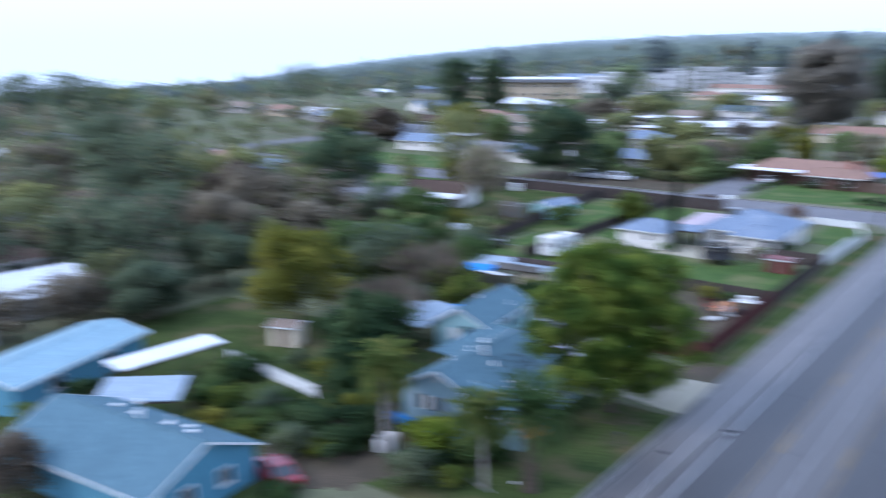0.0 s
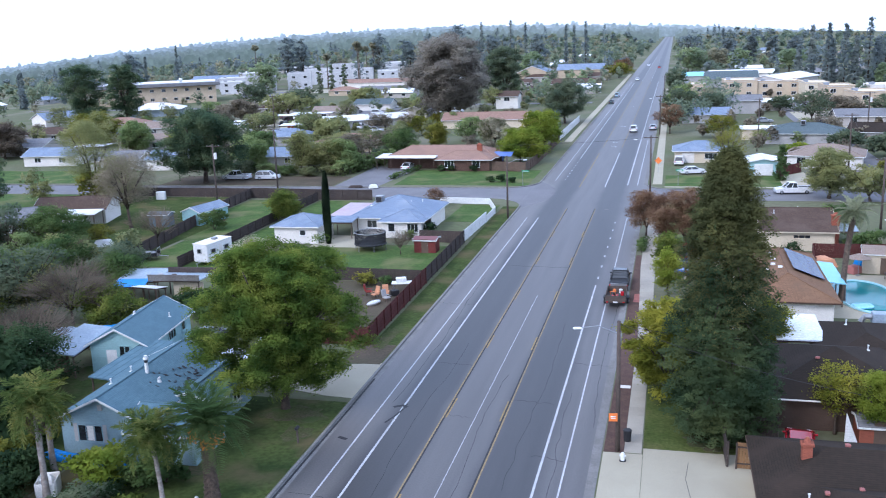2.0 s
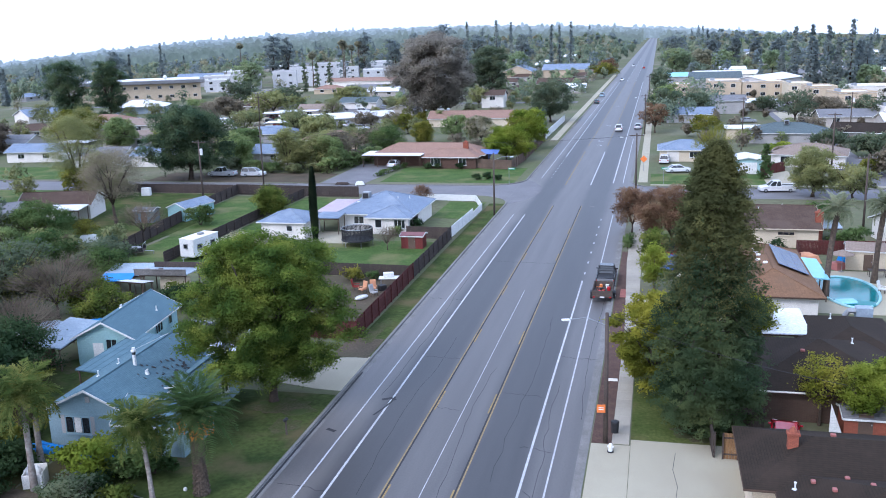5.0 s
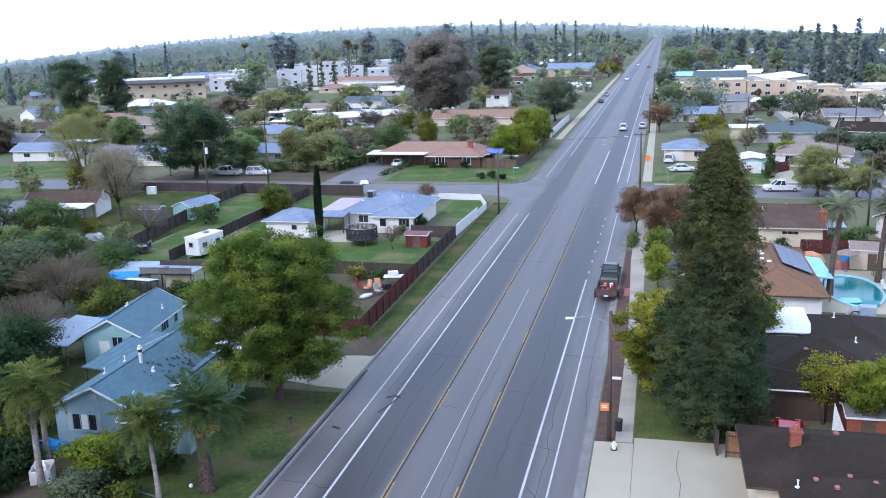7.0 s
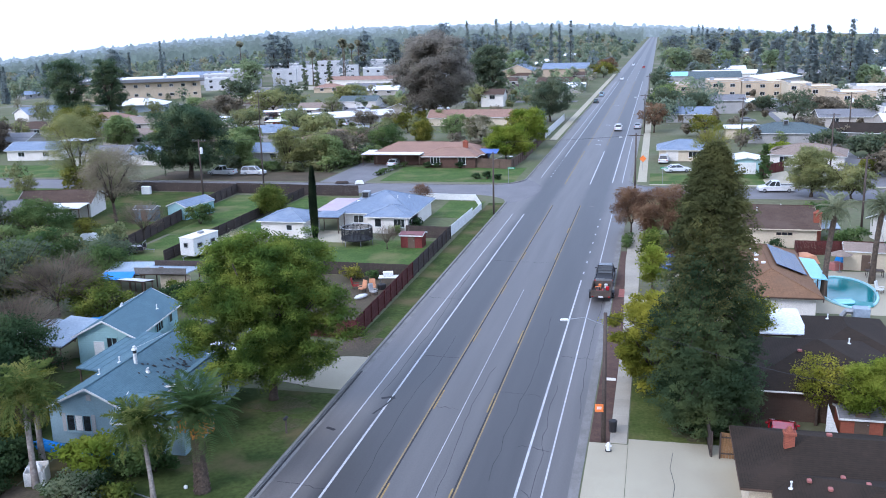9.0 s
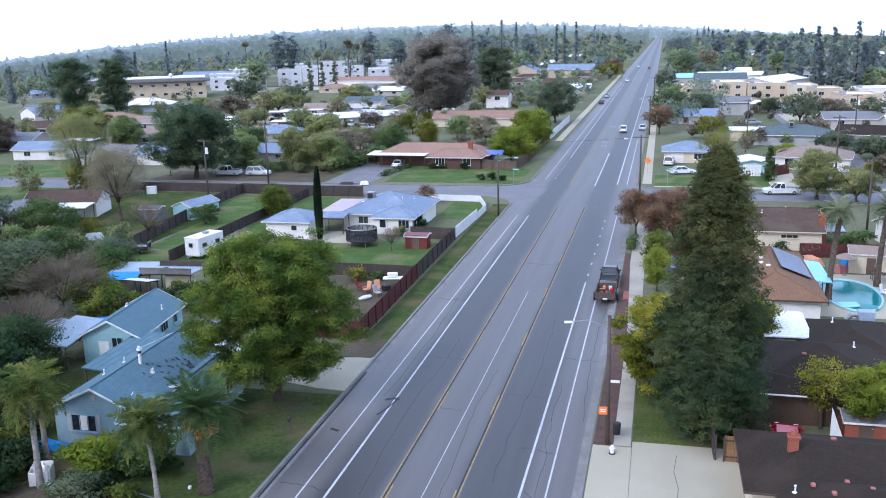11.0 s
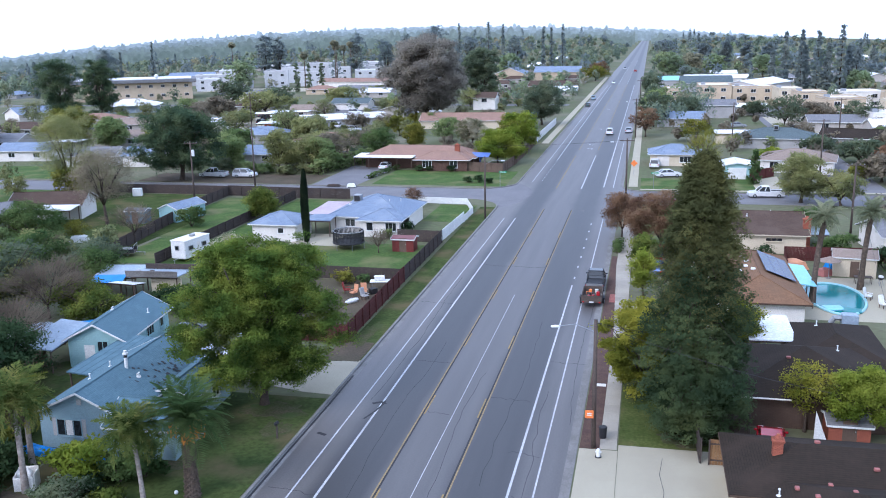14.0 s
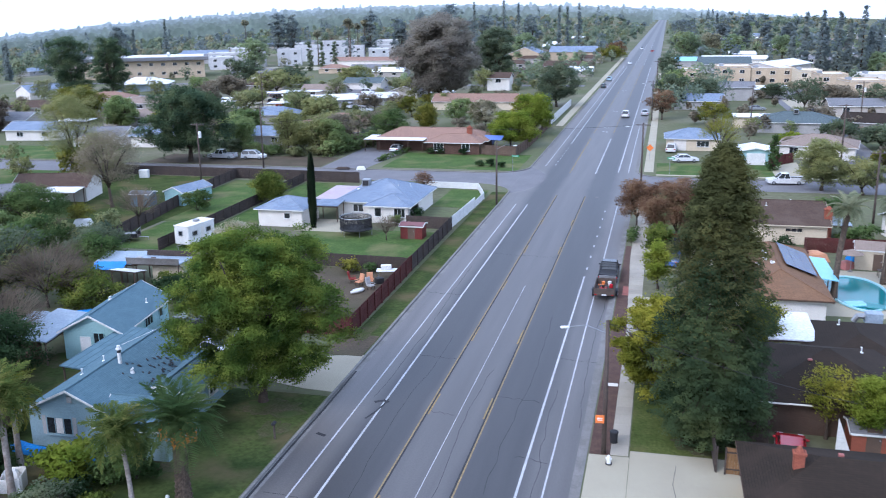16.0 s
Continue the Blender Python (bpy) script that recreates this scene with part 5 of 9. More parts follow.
flat("lawn", rect(-31.5, 95.2, -12.9, 112.5), 0.02, 0.05, M_GRASS, "mown green back lawn inside the fence", "lawn")
flat("lawn", rect(-44.5, 112.5, -37.5, 143.5), 0.02, 0.05, M_GRASS, "green grass strip beside the garage", "lawn")
flat("lawn", rect(-52.5, 98, -39.6, 112.4), 0.02, 0.05, M_GRASS, "green grass between the fences", "lawn")
flat("lawn", rect(-19.0, 128, -13.0, 141.5), 0.02, 0.05, M_GRASS, "green corner lawn behind the white wall", "lawn")
flat("lawn", rect(-75.0, 103, -53.2, 127), 0.02, 0.05, M_GRASS_DRY, "rough garden grass with worn patches", "lawn")
flat("patio", rect(-33.0, 110.5, -26.0, 117.5), 0.026, 0.05, M_CONC, "concrete patio behind the white house", "patio")
flat("bare_soil", rect(-24.0, 75, -12.9, 94.6), 0.02, 0.05, M_DIRT, "bare earth yard with scattered belongings", "soil")
flat("lawn", rect(-36.5, 160.2, -11.5, 178.5), 0.02, 0.05, M_GRASS, "green front lawn beside the side street", "lawn")
flat("driveway", [(-47.5, 158.2), (-39.0, 158.2), (-37.3, 181), (-47.5, 184)], 0.024, 0.05, M_SIDE, "grey asphalt driveway to the carport", "driveway")
flat("lawn", rect(-160, 160.0, -98.0, 176), 0.02, 0.05, M_GRASS, "green grass strip along the side street", "lawn")
flat("lawn", rect(-112, 128, -84.0, 146.9), 0.02, 0.05, M_GRASS, "green grass beside the side street", "lawn")
flat("pavement_strip", rect(9.55, 56.2, 10.9, 110), 0.024, 0.05, M_MULCH, "brown bark strip between kerb and pavement", "planting strip")
flat("driveway", rect(9.55, 34, 12.05, 56.1), 0.03, 0.05, M_CONC, "pale concrete driveway apron", "driveway")
flat("driveway", rect(12.08, 34, 18.8, 57.0), 0.027, 0.05, M_CONC, "wide pale concrete driveway with hairline cracks", "driveway")
strip("driveway_crack", [(14.9, 55.5), (14.7, 53.2), (14.95, 51.0), (14.75, 48.5)], 0.03, 0.027, 0.03, M_TAR_SHADE, "thin dark crack in the driveway", "crack")
flat("lawn", rect(12.05, 57.1, 19.2, 82), 0.02, 0.05, M_GRASS_OLIVE, "front lawn of thin grass under the conifer", "lawn")
flat("driveway", rect(12.05, 82.2, 20.5, 90), 0.024, 0.05, M_CONC, "pale concrete driveway", "driveway")
flat("lawn", rect(12.05, 110, 23.5, 143), 0.02, 0.05, M_GRASS, "front lawn behind the pavement", "lawn")
flat("driveway", rect(12.05, 99, 22.5, 109.8), 0.024, 0.05, M_CONC, "concrete driveway with parked cars", "driveway")
flat("lawn", rect(12.4, 160.4, 32.0, 172.5), 0.02, 0.05, M_GRASS, "green corner lawn across the side street", "lawn")
flat("driveway", [(31.8, 158.2), (36.5, 158.2), (37.0, 177), (31.8, 171)], 0.024, 0.05, M_CONC, "concrete driveway beside the brown gate", "driveway")
flat("pavement", rect(12.4, 159.3, 70, 160.3), 0.03, 0.06, M_CONC, "narrow concrete pavement of the side street", "pavement")
flat("pavement", rect(10.3, 162.5, 11.9, 420), 0.03, 0.06, M_CONC, "concrete pavement along the main road", "pavement")
flat("pavement", rect(-12.4, 226, -10.6, 560), 0.03, 0.06, M_CONC, "concrete pavement along the main road", "pavement")
soil_patch(-25.6, 40.4, 4.2, 3.4, 1, "bare brown soil between the shrubs", M_DIRT)
soil_patch(16.6, 58.9, 1.9, 1.3, 2, "bare soil and needles under the conifer")
soil_patch(-13.0, 58.4, 2.1, 1.6, 3, "worn brown soil under the big tree")
soil_patch(-11.6, 55.2, 0.9, 1.5, 4, "worn brown soil beside the kerb")
soil_patch(-16.4, 50.0, 1.4, 1.8, 5, "worn brown soil on the lawn")
soil_patch(-11.4, 76.5, 0.8, 3.0, 6, "worn brown soil on the verge")
flat("garden_ground", rect(-62, 24, -24.7, 64), 0.012, 0.05, M_GRASS_DRY, "rough garden ground of weeds and dry grass", "ground")
flat("lawn", rect(-57.4, 112.6, -45.2, 143.6), 0.016, 0.05, M_GRASS, "long grass strip between the old fences", "lawn")
flat("lawn", rect(-83.5, 127.2, -58.7, 145.8), 0.016, 0.05, M_GRASS_DRY, "rough garden grass behind the street fence", "lawn")
flat("bare_soil", rect(-84, 158.8, -48, 170), 0.016, 0.05, M_DIRT, "bare brown soil where cars are parked", "soil")
flat("pool_deck", rect(28.4, 87.5, 40, 103.5), 0.022, 0.05, M_CONC, "concrete terrace round the pool", "terrace")

flat("side_street", rect(-176, 160, -168, 262), 0.012, 0.05, M_SIDE, "pale worn asphalt side street between houses", "road")
flat("side_street", rect(-262, 346, -16, 353), 0.012, 0.05, M_SIDE, "pale worn asphalt side street between houses", "road")
flat("side_street", rect(12, 334, 150, 341), 0.012, 0.05, M_SIDE, "pale worn asphalt side street between houses", "road")
flat("side_street", rect(-120, 206, -14, 212), 0.012, 0.05, M_SIDE, "pale worn asphalt lane between houses", "road")
flat("car_park", rect(-128, 258, -98, 298), 0.014, 0.05, M_CONC, "pale concrete car park between carports", "car park")
flat("car_park", rect(-112, 306, -72, 330), 0.014, 0.05, M_SIDE, "grey asphalt car park", "car park")
flat("car_park", rect(48, 238, 108, 300), 0.014, 0.05, M_CONC, "pale concrete car park between houses", "car park")
flat("car_park", rect(22, 306, 60, 333), 0.014, 0.05, M_SIDE, "grey asphalt car park", "car park")
flat("side_street", rect(46, 159, 53, 330), 0.01, 0.05, M_SIDE, "pale worn asphalt back lane", "road")
flat("car_park", rect(-215, 440, -140, 470), 0.014, 0.05, M_CONC, "pale concrete car park before the flats", "car park")
flat("paver_patch", rect(10.0, 90.2, 11.0, 93.2), 0.034, 0.05, M_PAVER, "red brick paver patch beside the pavement", "paving")
flat("paver_patch", rect(10.0, 94.0, 11.0, 97.6), 0.034, 0.05, M_MULCH, "brown planting patch beside the pavement", "paving")

# pavement slabs, each on its own
pav = thing("pavement", pose(0, 0, 0), "concrete pavement of square slabs beside the road", "pavement", kind="structure")
_slab = Geo().box((0, 0, 0), (1.0, 1.485, 0.07), ch=0.012).mesh("slab")
_slab.materials.append(material("paving_slabs", (0.40, 0.36, 0.285), (0.33, 0.295, 0.235), big=0.5, fine=60, c3=(0.23, 0.205, 0.175), rand=0.1))
for i in range(59):
    y = 57 + 1.5 * i
    k = min(1.0, max(0.0, (y - 80) / 25))
    o = part("slab", _slab, None, pav)
    o.matrix_basis = pose(11.42 - 0.35 * k, y, 0.003) @ Matrix.Diagonal((1.12 + 0.55 * k, 1, 1, 1))

# ---- west side, near: the blue-grey roofed houses ----
near_house = house(-23.3, 55.7, 91.5, 11.6, 6.2, "pale blue wooden house with a blue-grey shingle roof", M_BLUEW, M_ROOF_BLUE, eave=2.75, pitch=0.48, over=0.45,
      wins=[("w", 0.9, 0.95, 1.9, 1.25, 3), ("s", -3.6, 1.0, 1.2, 1.2, 2), ("s", 3.2, 1.0, 1.2, 1.2, 2)], doors=[("s", 0.4, 0.9, 2.05, M_WHITE)],
      vents=[(-0.6, -0.55, "flue"), (-0.9, -1.6, "cap"), (0.6, 1.5, "pipe"), (-1.6, 1.8, "pipe")], wtrim=M_BLUEW)
part("curtain", Geo().box((-5.835, 0.9, 1.58), (0.02, 0.5, 1.08), ch=0.004), M_PALE, near_house, "pale curtain behind the gable window")
for s_ in (-1, 1):
    part("shutter", Geo().box((-5.835, 0.9 + s_ * 1.1, 1.58), (0.04, 0.3, 1.3), ch=0.01), M_GREYW, near_house, "dull grey window shutter")
part("gable_vent", Geo().box((-5.835, 0.0, 3.45), (0.05, 0.34, 0.42), ch=0.01), M_GREYW, near_house, "grey slatted gable vent")
house(-18.5, 51.6, 2.0, 4.6, 4.4, "low wing of the pale blue house with a grey shingle roof", M_BLUEW, M_ROOF_BLUE, eave=2.45, pitch=0.42, over=0.4, name="house_wing",
      wins=[("s", -0.6, 0.9, 1.4, 1.2, 2), ("e", 0, 0.9, 1.2, 1.2, 2)])
house(-19.3, 57.6, 91.5, 6.0, 3.6, "rear wing of the pale blue house with grey shingles", M_BLUEW, M_ROOF_BLUE, eave=2.45, pitch=0.3, over=0.4, name="house_wing", wins=[("s", 0.5, 0.9, 1.2, 1.2, 2)])
canopy(-28.0, 61.6, 92, 9.0, 2.6, 2.4, "flat blue-grey porch roof between the two houses", M_ROOF_BLUE, slope=0.25, name="porch_roof")
house(-31.9, 68.9, 97, 9.4, 4.9, "white house with a grey-blue shingle roof and a gable window", M_WHITEW, M_ROOF_BLUE, eave=2.65, pitch=0.52, over=0.4,
      wins=[("w", -0.6, 0.9, 1.0, 1.5, 2), ("s", 0.5, 1.2, 1.6, 0.9, 3), ("s", 3.0, 1.2, 0.8, 0.9, 1)], doors=[("w", 0.6, 0.9, 2.0, M_WHITE)],
      vents=[(0.8, 1.0, "cap"), (1.6, -1.9, "pipe")], wtrim=M_WHITEW)
canopy(-36.0, 65.6, 97, 7.4, 3.0, 2.3, "corrugated metal lean-to roof beside the white house", M_METAL, slope=0.35, name="lean_to")

M_POLEG = material("weathered_grey_boards", (0.21, 0.20, 0.19), (0.15, 0.14, 0.13), big=0.9, fine=8, rough=0.9, c3=(0.10, 0.085, 0.075), amount=0.6)

# scrap yard of sheds and tarps
canopy(-42.6, 86.4, 8, 4.8, 3.6, 2.3, "dull white sheet roof of a makeshift shelter", M_METAL, slope=0.45, name="shelter")
canopy(-37.3, 85.6, 4, 5.4, 3.8, 2.5, "dull grey sheet roof of a makeshift shelter", M_METAL, slope=-0.2, name="shelter")
solid("side_rail", Geo().box((0, 0, 0.35), (5.8, 0.12, 0.62), ch=0.03).box((0, 0, 0.68), (5.9, 0.18, 0.06)), M_POLEG, "grey weathered parapet on the shelter roof", "parapet", m=pose(-37.3, 83.6, 2.45, 0, 0, 4))
solid("side_rail", Geo().box((0, 0, 0.3), (5.8, 0.12, 0.6), ch=0.03), M_FENCE_GREY, "weathered back parapet of the shelter roof", "parapet", m=pose(-37.2, 87.5, 2.4, 0, 0, 4))
for k_ in range(3):
    solid("roof_crate", Geo().box((0, 0, 0.25), (0.5, 0.45, 0.5), ch=0.04), (M_GREYW, M_POLE, M_METAL)[k_], "small weathered crate on the shelter roof", "crate", m=pose(-39.2 + 1.6 * k_, 84.3, 2.56, 0, 0, 20 * k_))
solid("shelter_wall", Geo().box((0, 0, 1.1), (3.4, 0.12, 2.2)), M_CREAM, "stained cream wall panel under the shelter", "wall panel", m=pose(-36.2, 84.6, 0, 0, 0, 4))


def tarp(x, y, z, w, d, label, mat_, rot=0.0, sag=0.35, name="tarp"):
    """A sheet thrown over something: a creased heightfield with drooping edges and thickness."""
    n = 9
    g = Geo()
    vs = []
    for lay in (0, -0.03):
        for j in range(n):
            for i in range(n):
                u, v = i / (n - 1) * 2 - 1, j / (n - 1) * 2 - 1
                e = max(abs(u), abs(v))
                vs.append((u * w / 2, v * d / 2, z * (1 - max(0, (e - 0.6) / 0.4) ** 2) + sag * 0.3 * (RNG.random() - 0.5) + lay))
    fs = []
    for lay in (0, 1):
        for j in range(n - 1):
            for i in range(n - 1):
                a = lay * n * n + j * n + i
                q = (a, a + 1, a + n + 1, a + n)
                fs.append(q if lay == 0 else q[::-1])
    rim = [i for i in range(n)] + [j * n + n - 1 for j in range(1, n)] + [(n - 1) * n + i for i in range(n - 2, -1, -1)] + [j * n for j in range(n - 2, 0, -1)]
    for a, b in zip(rim, rim[1:] + rim[:1]):
        fs.append((a, a + n * n, b + n * n, b))
    g.add(vs, fs)
    return solid(name, g, mat_, label, name, m=pose(x, y, 0.02, 0, 0, rot))


canopy(-42.4, 83.6, 12, 3.4, 2.0, 2.15, "bright blue tarpaulin stretched as a low roof", M_BLUE, slope=0.35, thick=0.04, name="tarp_roof")
canopy(-39.6, 82.6, -6, 3.2, 1.9, 2.1, "white tarpaulin stretched as a low roof", M_WHITE, slope=-0.3, thick=0.04, name="tarp_roof")
tarp(-36.8, 71.3, 1.5, 3.0, 2.2, "blue tarpaulin over a pile of things", M_BLUE, 30)
tarp(-40.5, 69.4, 1.7, 2.8, 2.4, "pale grey tarpaulin over a pile of things", M_METAL, 15)
tarp(-43.0, 67.0, 1.2, 2.6, 2.0, "dull beige sheet over a pile of things", M_PALE, 50)
tarp(-26.0, 49.0, 0.35, 3.2, 1.0, "blue sheet lying along the foot of the house wall", M_BLUE, -12)
tarp(-22.0, 48.5, 0.4, 2.4, 0.9, "blue sheet lying along the foot of the house wall", M_BLUE, -8)


def camper(x, y, rot):
    t = thing("camper_trailer", pose(x, y, 0, 0, 0, rot), "small white camper trailer parked on grass", "trailer")
    part("body", Geo().box((0, 0, 1.6), (5.0, 2.2, 2.3), ch=0.1), M_WHITE, t)
    part("roof_edge", Geo().box((0, 0, 2.73), (5.06, 2.26, 0.07), ch=0.02), M_PALE, t)
    part("roof_vent", Geo().box((0.4, 0, 2.9), (0.7, 0.6, 0.3), ch=0.06), M_STEEL, t)
    for o in (-1.4, 1.2):
        window(t, pose(o, -1.115, 1.75), 0.9, 0.6, M_STEEL, 1, False)
    window(t, pose(-2.515, 0.1, 1.85, 0, 0, -90), 0.6, 0.6, M_STEEL, 1, False)
    part("door", Geo().box((0.1, -1.12, 1.45), (0.65, 0.03, 1.7), ch=0.01), M_PALE, t)
    for s in (-1, 1):
        part("wheel", Geo().tube([(0.2, s * 0.85, 0.36), (0.2, s * 1.08, 0.36)], 0.36, 12), M_TYRE, t)
    part("drawbar", Geo().tube([(-2.4, 0, 0.5), (-3.5, 0, 0.5)], 0.06, 6), M_STEEL, t)
    part("stand", Geo().tube([(-3.3, 0, 0.5), (-3.3, 0, 0.0)], 0.05, 6), M_STEEL, t)
    return t


camper(-42.3, 101.6, 80)
vehicle(-22.4, 67.0, 8, "white saloon car parked under the big tree", (0.72, 0.73, 0.74), "sedan", z=0.03)
vehicle(-19.0, 70.0, 10, "silver car parked under the big tree", (0.42, 0.44, 0.46), "suv", z=0.03)
vehicle(-27.6, 72.6, 80, "dark car parked beside the white house", (0.06, 0.06, 0.07), "sedan")

# ---- west side: the white house with the trampoline ----
house(-24.5, 124.3, 0, 10.6, 11.2, "white stuccoed house with a blue-grey hipped roof", M_PALE, M_ROOF_BLUE2, eave=2.65, pitch=0.36, hip=True, over=0.55,
      wins=[("s", -2.4, 0.95, 1.5, 1.1, 2)], vents=[(-2.4, -1.6, "cooler"), (-3.4, -2.2, "box"), (3.2, 1.0, "pipe"), (-0.2, 2.0, "box"), (2.2, -1.5, "pipe")])
house(-22.0, 119.2, 90, 5.4, 5.6, "front wing of the white house with a hipped shingle roof", M_PALE, M_ROOF_BLUE2, eave=2.6, pitch=0.36, hip=True, over=0.5, name="house_wing",
      wins=[("w", -1.6, 0.9, 1.6, 1.2, 3), ("w", 1.4, 0.9, 1.0, 1.2, 1)])
house(-35.6, 115.2, 0, 6.2, 6.0, "white garage with a grey-blue hipped roof", M_PALE, M_ROOF_BLUE2, eave=2.55, pitch=0.36, hip=True, over=0.45, name="garage", doors=[("n", 0, 4.2, 2.1, M_WHITE)], wins=[("s", 1.0, 1.1, 0.9, 0.8, 1)])
canopy(-31.2, 123.6, 0, 4.4, 9.0, 2.6, "pinkish sheet patio roof beside the white house", material("pink_sheet", (0.50, 0.42, 0.44), (0.44, 0.36, 0.38), big=0.8, fine=5, c3=(0.35, 0.12, 0.10), amount=0.25), slope=0.2)
canopy(-30.4, 117.0, 0, 3.4, 3.0, 2.5, "shaded porch roof of the white house", M_ROOF_BLUE2, slope=0.3, name="porch_roof")


def trampoline(x, y):
    t = thing("trampoline", pose(x, y, 0), "round trampoline with a dark safety net on grass", "trampoline")
    R = 2.0
    for k in range(2):
        pts = [(R * math.cos(a), R * math.sin(a), 0.85 if k == 0 else 2.35) for a in np.linspace(0, 2 * math.pi, 25)]
        part("ring", Geo().tube(pts, 0.05, 6), M_STEEL, t)
    part("skirt", Geo().tube([(R * 1.0 * math.cos(a), R * 1.0 * math.sin(a), 0.87) for a in np.linspace(0, 2 * math.pi, 25)], 0.13, 6), M_DARK, t, "dark padded edge")
    part("mat", Geo().tube([(0, 0, 0.82), (0, 0, 0.84)], R * 0.96, 24), M_DARK, t)
    g = Geo()
    for i in range(72):
        a = 2 * math.pi * i / 72
        c, s = math.cos(a), math.sin(a)
        g.tube([(R * c, R * s, 0.88), (R * c, R * s, 2.32)], 0.036, 3)
    for k in range(12):
        pts = [(R * math.cos(a), R * math.sin(a), 0.95 + 0.115 * k) for a in np.linspace(0, 2 * math.pi, 25)]
        g.tube(pts, 0.03, 3)
    part("safety_net", g, M_DARK, t, "dark mesh safety net")
    for i in range(6):
        a = math.pi * i / 3
        c, s = R * 1.03 * math.cos(a), R * 1.03 * math.sin(a)
        part("pole", Geo().tube([(c, s, 0.8), (c, s, 2.45)], 0.04, 6), M_DARK, t)
        part("leg", Geo().tube([(c, s, -0.02), (c, s, 0.85)], 0.04, 6), M_STEEL, t)
    return t


trampoline(-24.2, 109.8)
M_REDSHED = material("dull_red_boards", (0.19, 0.045, 0.04), (0.15, 0.035, 0.03), big=0.8, fine=9, rough=0.7)
shed(-16.6, 109.6, 0, 2.8, 2.0, 1.75, "small dark red garden shed with a ridged roof", M_REDSHED, material("red_brown_tin", (0.22, 0.10, 0.10), (0.18, 0.08, 0.08), rough=0.6), 0.25)
fence([(-12.5, 74.2), (-12.75, 94.6)], 1.8, "dark red wooden fence along the verge", M_FENCE_RED)
fence([(-12.75, 94.8), (-12.85, 114.4)], 1.75, "dark brown wooden fence along the verge", M_FENCE_GREY)
fence([(-12.7, 94.7), (-31.5, 95.3)], 1.5, "dark brown board fence across the back yard", M_FENCE_GREY)
fence([(-13.0, 114.5), (-19.0, 114.9)], 1.6, "dark board fence beside the white house", M_FENCE_GREY)
fence([(-12.5, 74.0), (-22.0, 73.6)], 1.7, "dark red wooden fence across the yard", M_FENCE_RED)
fence([(-53.2, 99.0), (-57.8, 136.5), (-58.2, 145.5)], 1.7, "old dark wooden fence between the gardens", M_FENCE_GREY)
fence([(-58.2, 145.6), (-43.5, 144.6), (-35.5, 144.6)], 1.8, "old dark wooden fence along the side street", M_FENCE_GREY)
fence([(-45.0, 97.5), (-45.0, 143.8)], 1.5, "old wooden fence beside the grass strip", M_FENCE_GREY)
fence([(-58.5, 146.2), (-84.0, 146.4)], 1.6, "old wooden fence along the side street", M_FENCE_GREY)


def vinyl_fence(pts, h):
    t = thing("white_fence", pose(pts[0][0], pts[0][1], 0), "white vinyl panel fence along the verge", "fence")
    ox, oy = pts[0]
    for (ax, ay), (bx, by) in zip(pts, pts[1:]):
        ln, a = math.hypot(bx - ax, by - ay), math.degrees(math.atan2(by - ay, bx - ax))
        k = max(1, round(ln / 2.3))
        for i in range(k):
            u = (i + 0.5) / k
            c = (ax + (bx - ax) * u - ox, ay + (by - ay) * u - oy)
            part("panel", Geo().box((*c, h / 2 + 0.03), (ln / k - 0.12, 0.05, h - 0.1), a), M_WHITE, t)
            part("rail", Geo().box((*c, h + 0.02), (ln / k - 0.12, 0.09, 0.08), a, ch=0.02), M_WHITE, t)
        for i in range(k + 1):
            u = i / k
            part("post", Geo().box((ax + (bx - ax) * u - ox, ay + (by - ay) * u - oy, h / 2 + 0.02), (0.13, 0.13, h + 0.14), a, ch=0.02), M_WHITE, t)
    return t


vinyl_fence([(-13.0, 115.2), (-12.6, 128.0)], 1.5)
vinyl_fence([(-12.55, 128.2), (-12.5, 134.6), (-14.8, 141.8), (-24.0, 142.4)], 1.0)

tarp(-39.4, 157.0, 0.6, 1.7, 1.1, "white sheet over rubbish at the kerb", M_WHITE, 15)
tarp(-43.0, 157.6, 0.32, 2.6, 0.9, "dark heap of cut branches at the kerb", M_FENCE_GREY, 5, name="heap")

# things in the earth yard
boat = thing("kayak", pose(-16.0, 86.0, 0.02, 0, 0, 60) @ Matrix.Diagonal((0.62, 0.7, 0.7, 1)), "small white upturned boat lying on bare earth", "boat")
part("hull", Geo().blob((0, 0, 0.28), (1.5, 0.55, 0.36), 12, 7), M_WHITE, boat, smooth=True)
part("keel", Geo().tube([(-1.3, 0, 0.5), (0, 0, 0.66), (1.3, 0, 0.5)], 0.04, 5), M_STEEL, boat)


def lounger(x, y, rot, mat_, label):
    t = thing("garden_chair", pose(x, y, 0.02, 0, 0, rot), label, "chair", group="yard chairs")
    part("seat", Geo().box((0, 0, 0.42), (0.65, 0.65, 0.14), ch=0.05), mat_, t)
    b = part("backrest", Geo().box((0, 0, 0.4), (0.65, 0.13, 0.85), ch=0.05), mat_, t)
    b.matrix_basis = pose(0, 0.32, 0.42, -14, 0, 0)
    for sx in (-0.27, 0.27):
        for sy in (-0.27, 0.27):
            part("leg", Geo().box((sx, sy, 0.18), (0.06, 0.06, 0.37)), M_WOOD, t)
        part("armrest", Geo().box((sx * 1.2, 0, 0.62), (0.09, 0.62, 0.06), ch=0.02), mat_, t)
    return t


